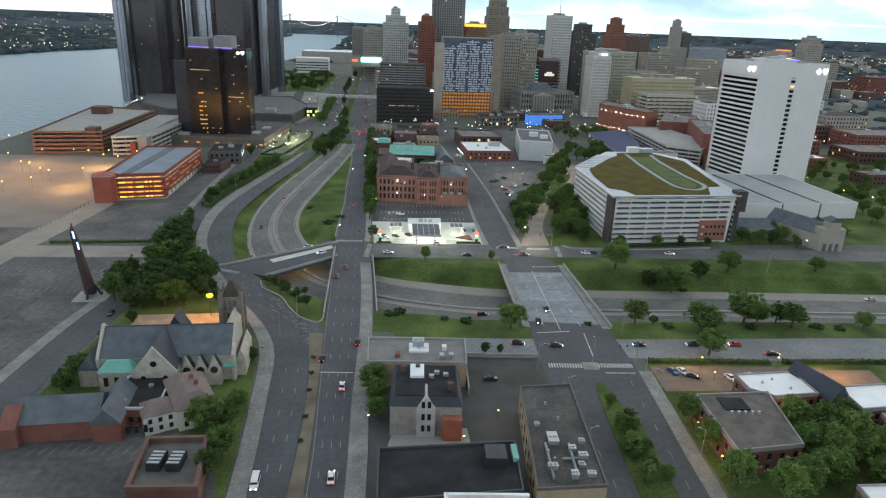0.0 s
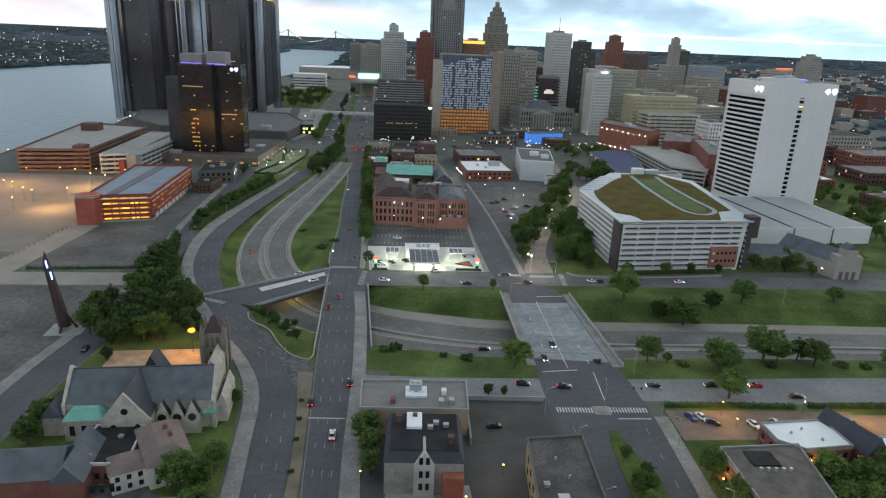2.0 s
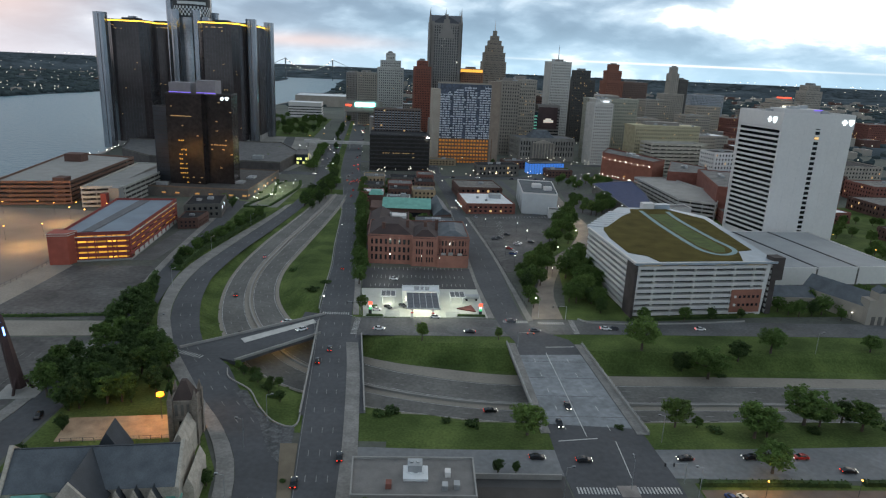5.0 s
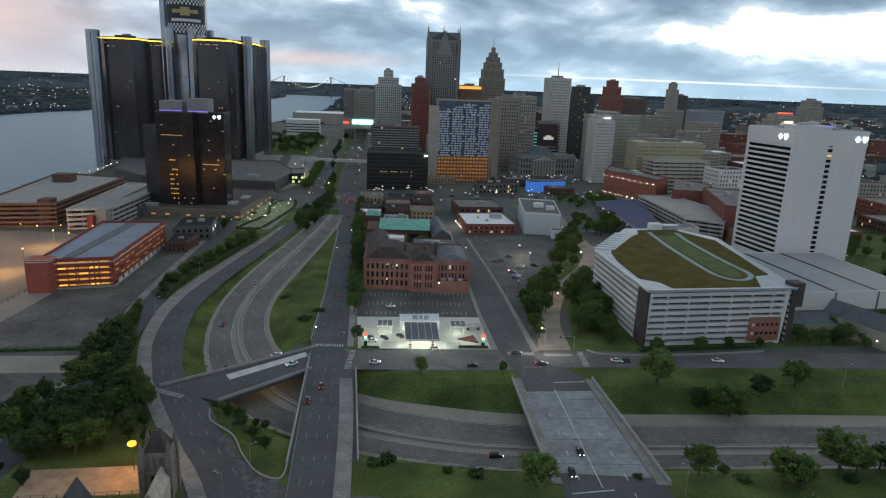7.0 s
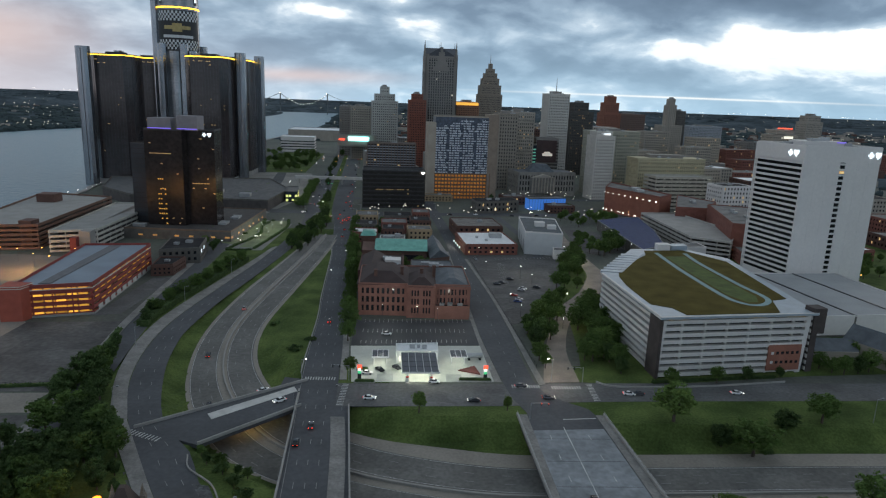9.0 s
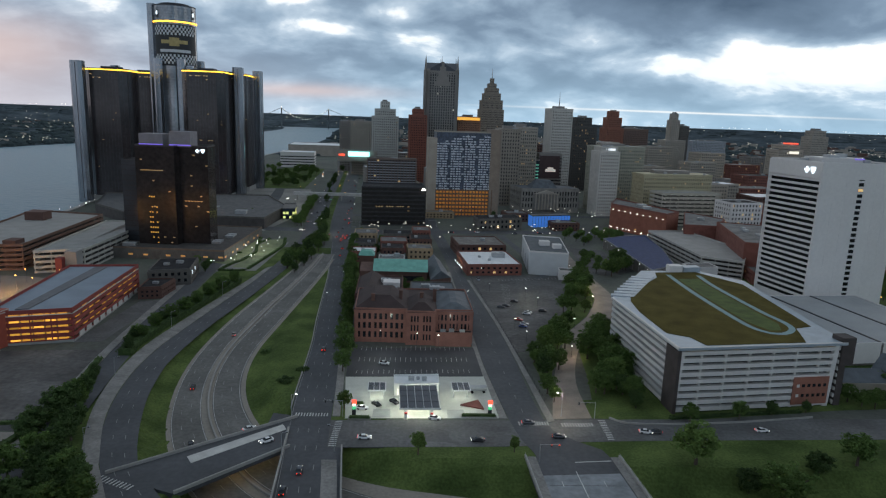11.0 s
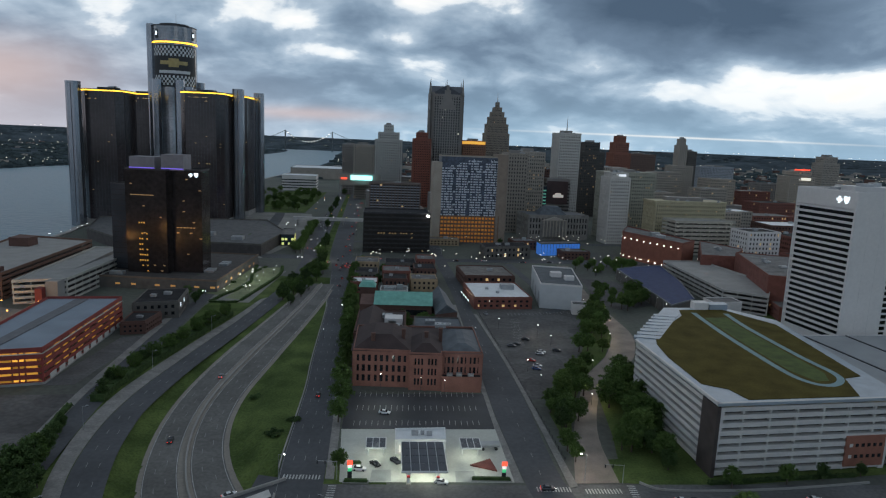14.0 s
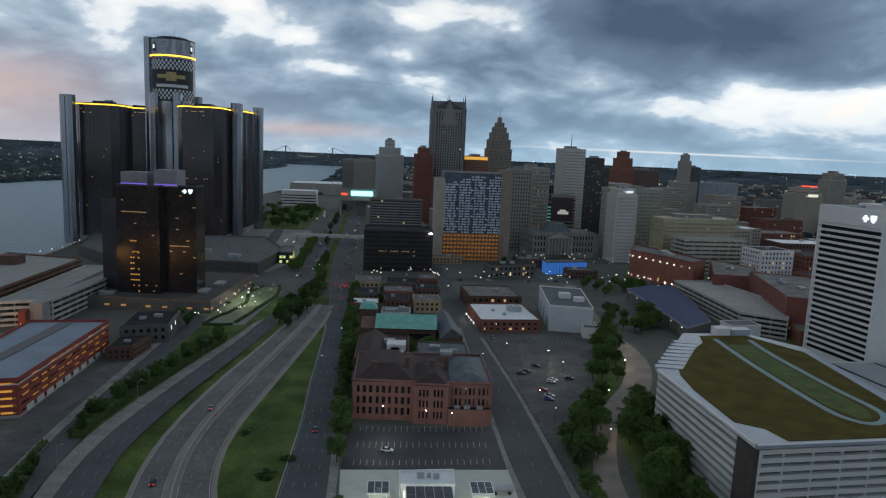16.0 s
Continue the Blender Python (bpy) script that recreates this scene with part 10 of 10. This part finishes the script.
# ---- the rest of the town ----


def town_fill():
    rng = random.Random(77)
    mats = [(RED_BRICK, "red brick"), (DARK_BRICK, "dark brick"), (LIMESTONE, "limestone"), (BUFF, "buff stone"), (GREY_STONE, "grey stone"), (TAN_BRICK, "tan brick"), (WHITE_STONE, "white panel"), (DARK_STONE, "dark stone")]

    def row(x, y, w, d, h, m, floors=None, group="downtown blocks"):
        wall, lab = mats[m]
        masonry("town_block", rect(x, y, w, d, rng.uniform(3, 10)), h, floors or max(2, round(h / 4.5)), max(4, round(w / 3.8)), wall, f"{lab} town block with rows of dark windows", roof=rng.choice((GREY_ROOF, TAN_ROOF, BLACK_ROOF, WHITE_ROOF)), lit=0.05, group=group,
                gear=[(rng.uniform(-w / 4, w / 4), rng.uniform(-d / 4, d / 4), 4, 3, 2)])
    # east of the casino and behind the white tower
    for x, y, w, d, h, m in ((350, 690, 46, 30, 18, 0), (327, 750, 34, 26, 31, 6), (392, 700, 60, 40, 18, 1), (390, 780, 44, 40, 24, 0), (450, 660, 60, 40, 16, 0), (470, 760, 50, 50, 22, 2), (345, 620, 44, 30, 14, 0), (420, 600, 70, 40, 10, 1), (440, 530, 80, 40, 14, 0), (500, 590, 70, 50, 12, 6),
                             (420, 860, 60, 40, 26, 1), (500, 900, 60, 40, 24, 6), (360, 900, 40, 30, 34, 3), (400, 960, 46, 34, 30, 2), (470, 1000, 60, 40, 22, 0)):
        row(x, y, w, d, h, m)
    for x, y, w, d, h, m in ((330, 1000, 50, 30, 34, 2), (350, 1080, 40, 30, 42, 3), (300, 1090, 36, 30, 52, 1), (420, 1100, 50, 36, 32, 4), (470, 1180, 46, 36, 44, 2), (540, 1120, 60, 40, 30, 0), (520, 1260, 46, 40, 56, 3), (450, 1320, 50, 36, 62, 2), (340, 1280, 44, 34, 68, 3), (300, 1380, 40, 34, 70, 1), (480, 1430, 50, 36, 58, 1),
                             (610, 1320, 60, 40, 34, 0), (690, 1200, 60, 40, 28, 2), (760, 1260, 70, 50, 26, 1), (700, 1420, 60, 40, 44, 4), (820, 1400, 60, 40, 52, 3), (880, 1300, 60, 40, 34, 0)):
        row(x, y, w, d, h, m)
    for x, y, w, d, h, m in ((-15, 1010, 50, 30, 14, 3), (-30, 1070, 46, 30, 22, 2), (40, 1060, 40, 30, 30, 4), (90, 1090, 44, 34, 46, 2), (120, 1010, 34, 26, 22, 1), (-50, 1130, 44, 30, 24, 4), (60, 980, 40, 28, 18, 3), (160, 1120, 40, 30, 60, 2), (200, 1180, 40, 30, 64, 1), (0, 880, 30, 24, 16, 3), (-34, 860, 30, 24, 12, 4), (110, 790, 24, 20, 8, 1), (30, 795, 30, 14, 6, 5)):
        row(x, y, w, d, h, m)
    for x, y, w, d, h, m in ((-70, 1480, 40, 30, 34, 2), (-30, 1420, 50, 30, 30, 4), (30, 1420, 40, 30, 44, 3), (90, 1480, 40, 30, 60, 2), (200, 1500, 44, 30, 66, 1), (250, 1420, 40, 30, 60, 3), (150, 740, 26, 16, 7, 1), (330, 560, 26, 18, 8, 0), (350, 500, 30, 18, 8, 1)):
        row(x, y, w, d, h, m)
    deck = garage("lit_parking_deck", rect(291, 796, 66, 26, 8), 8, 4.1, mat("deck_cream", (0.42, 0.39, 0.33), 0.8, var=0.12), "cream parking deck with dim lit levels", band=0.5, group="downtown blocks", lamps=emit("deck_lamp", (0.95, 0.95, 0.8), 0.9))
    # low far quarters, one joined sheet of plain houses each
    for name, x0, x1, y0, y1, n, hmax in (("far_quarter", 500, 2600, 900, 3600, 420, 16), ("far_quarter", -260, 600, 1750, 3900, 260, 18), ("far_bank_quarter", -3000, -980, 900, 3800, 130, 12)):
        s = Shape()
        for _ in range(n):
            x, y = rng.uniform(x0, x1), rng.uniform(y0, y1)
            if name == "far_bank_quarter" and x > -960 - (1544 - y) * 0.35 and y < 1700:
                x -= 300
            w, d, h = rng.uniform(10, 34), rng.uniform(10, 30), rng.uniform(5, hmax)
            s.box(x, y, 0, x + w, y + d, h, rng.randrange(3))
            s.box(x + w * 0.2, y + d * 0.2, h, x + w * 0.5, y + d * 0.5, h + 1.5, 1)
        tagged(new(name, s.mesh(name, [LIMESTONE, GREY_STONE, DARK_BRICK])), "distant low houses among trees", "houses", "", "stuff")


town_fill()


def far_woods():
    rng = random.Random(5)
    s = Shape()

    def clump(x, y, r, h):
        z = height(x, y)
        n = 6
        a0 = rng.random() * 6
        low = [(x + math.cos(a0 + i * 1.047) * r * rng.uniform(0.7, 1.15), y + math.sin(a0 + i * 1.047) * r * rng.uniform(0.7, 1.15), z - 0.5) for i in range(n)]
        mid = [(px + (x - px) * 0.05, py + (y - py) * 0.05, z + h * rng.uniform(0.45, 0.7)) for px, py, _ in low]
        tip = (x + rng.uniform(-r, r) * 0.3, y + rng.uniform(-r, r) * 0.3, z + h)
        s.add(low + mid + [tip], [(i, (i + 1) % n, n + (i + 1) % n, n + i) for i in range(n)] + [(n + i, n + (i + 1) % n, 2 * n) for i in range(n)], rng.randrange(2))
    for _ in range(9000):
        y = rng.uniform(1650, 4850)
        x = rng.uniform(-4400, 4400) * (0.35 + 0.65 * y / 4850)
        if -1300 < x < -290 and y < 4330:
            shore = np.interp(y, [q[1] for q in RIVER_FAR], [q[0] for q in RIVER_FAR])
            near = np.interp(y, [q[1] for q in RIVER_NEAR], [q[0] for q in RIVER_NEAR])
            if shore - 15 < x < near + 15:
                continue
        if math.hypot(x, y - 100) > 4880:
            continue
        clump(x, y, rng.uniform(8, 22), rng.uniform(5, 9) if y < 3600 else rng.uniform(2, 4))
    for _ in range(1500):
        y = rng.uniform(500, 1900)
        x = np.interp(y, [q[1] for q in RIVER_FAR], [q[0] for q in RIVER_FAR]) - 12 - abs(rng.gauss(0, 350))
        clump(x, y, rng.uniform(6, 14), rng.uniform(7, 13))
    for _ in range(700):
        clump(rng.uniform(480, 1400), rng.uniform(420, 1700), rng.uniform(5, 11), rng.uniform(5, 9))
    # leaf colours with distant haze painted in as blue-grey
    tagged(new("far_woods", s.mesh("far_woods", [mat("hazy_leaf_a", (0.055, 0.072, 0.076), 1.0, scale=0.02, var=0.3, bump=0, spec=0.0), mat("hazy_leaf_b", (0.07, 0.088, 0.09), 1.0, scale=0.02, var=0.3, bump=0, spec=0.0)])), "distant dark woods and street trees", "woods", "", "stuff")
    s = Shape()
    v0, f0 = lamp_ball(1.0)
    for _ in range(640):
        y = rng.uniform(1700, 4780)
        x = rng.uniform(-2600, 3300) * (0.4 + 0.6 * y / 4780)
        if -1050 < x < -290 and y < 4330:
            continue
        z = height(x, y) + 13
        k = 0.65 + y / 3400
        s.add([(a * k + x, b * k + y, c * k + z) for a, b, c in v0], f0)
    for _ in range(60):
        y = rng.uniform(700, 2000)
        x = np.interp(y, [q[1] for q in RIVER_FAR], [q[0] for q in RIVER_FAR]) - abs(rng.gauss(0, 200))
        s.add([(a * 1.1 + x, b * 1.1 + y, c * 1.1 + 12) for a, b, c in v0], f0)
    for _ in range(300):
        y = rng.choice((rng.uniform(692, 730), rng.uniform(795, 850), rng.uniform(600, 900), rng.uniform(900, 1100)))
        x = rng.uniform(-45, 480)
        s.add([(a * 0.55 + x, b * 0.55 + y, c * 0.55 + 6) for a, b, c in v0], f0)
    for _ in range(190):
        y, x = rng.uniform(880, 1700), rng.uniform(60, 1100)
        s.add([(a * 0.7 + x, b * 0.7 + y, c * 0.7 + 7) for a, b, c in v0], f0)
    tagged(new("far_street_lights", s.mesh("far_street_lights", [emit("far_lamp", (1.0, 0.9, 0.72), 1.6)])), "scattered distant street lights", "street lights", "", "stuff")


far_woods()
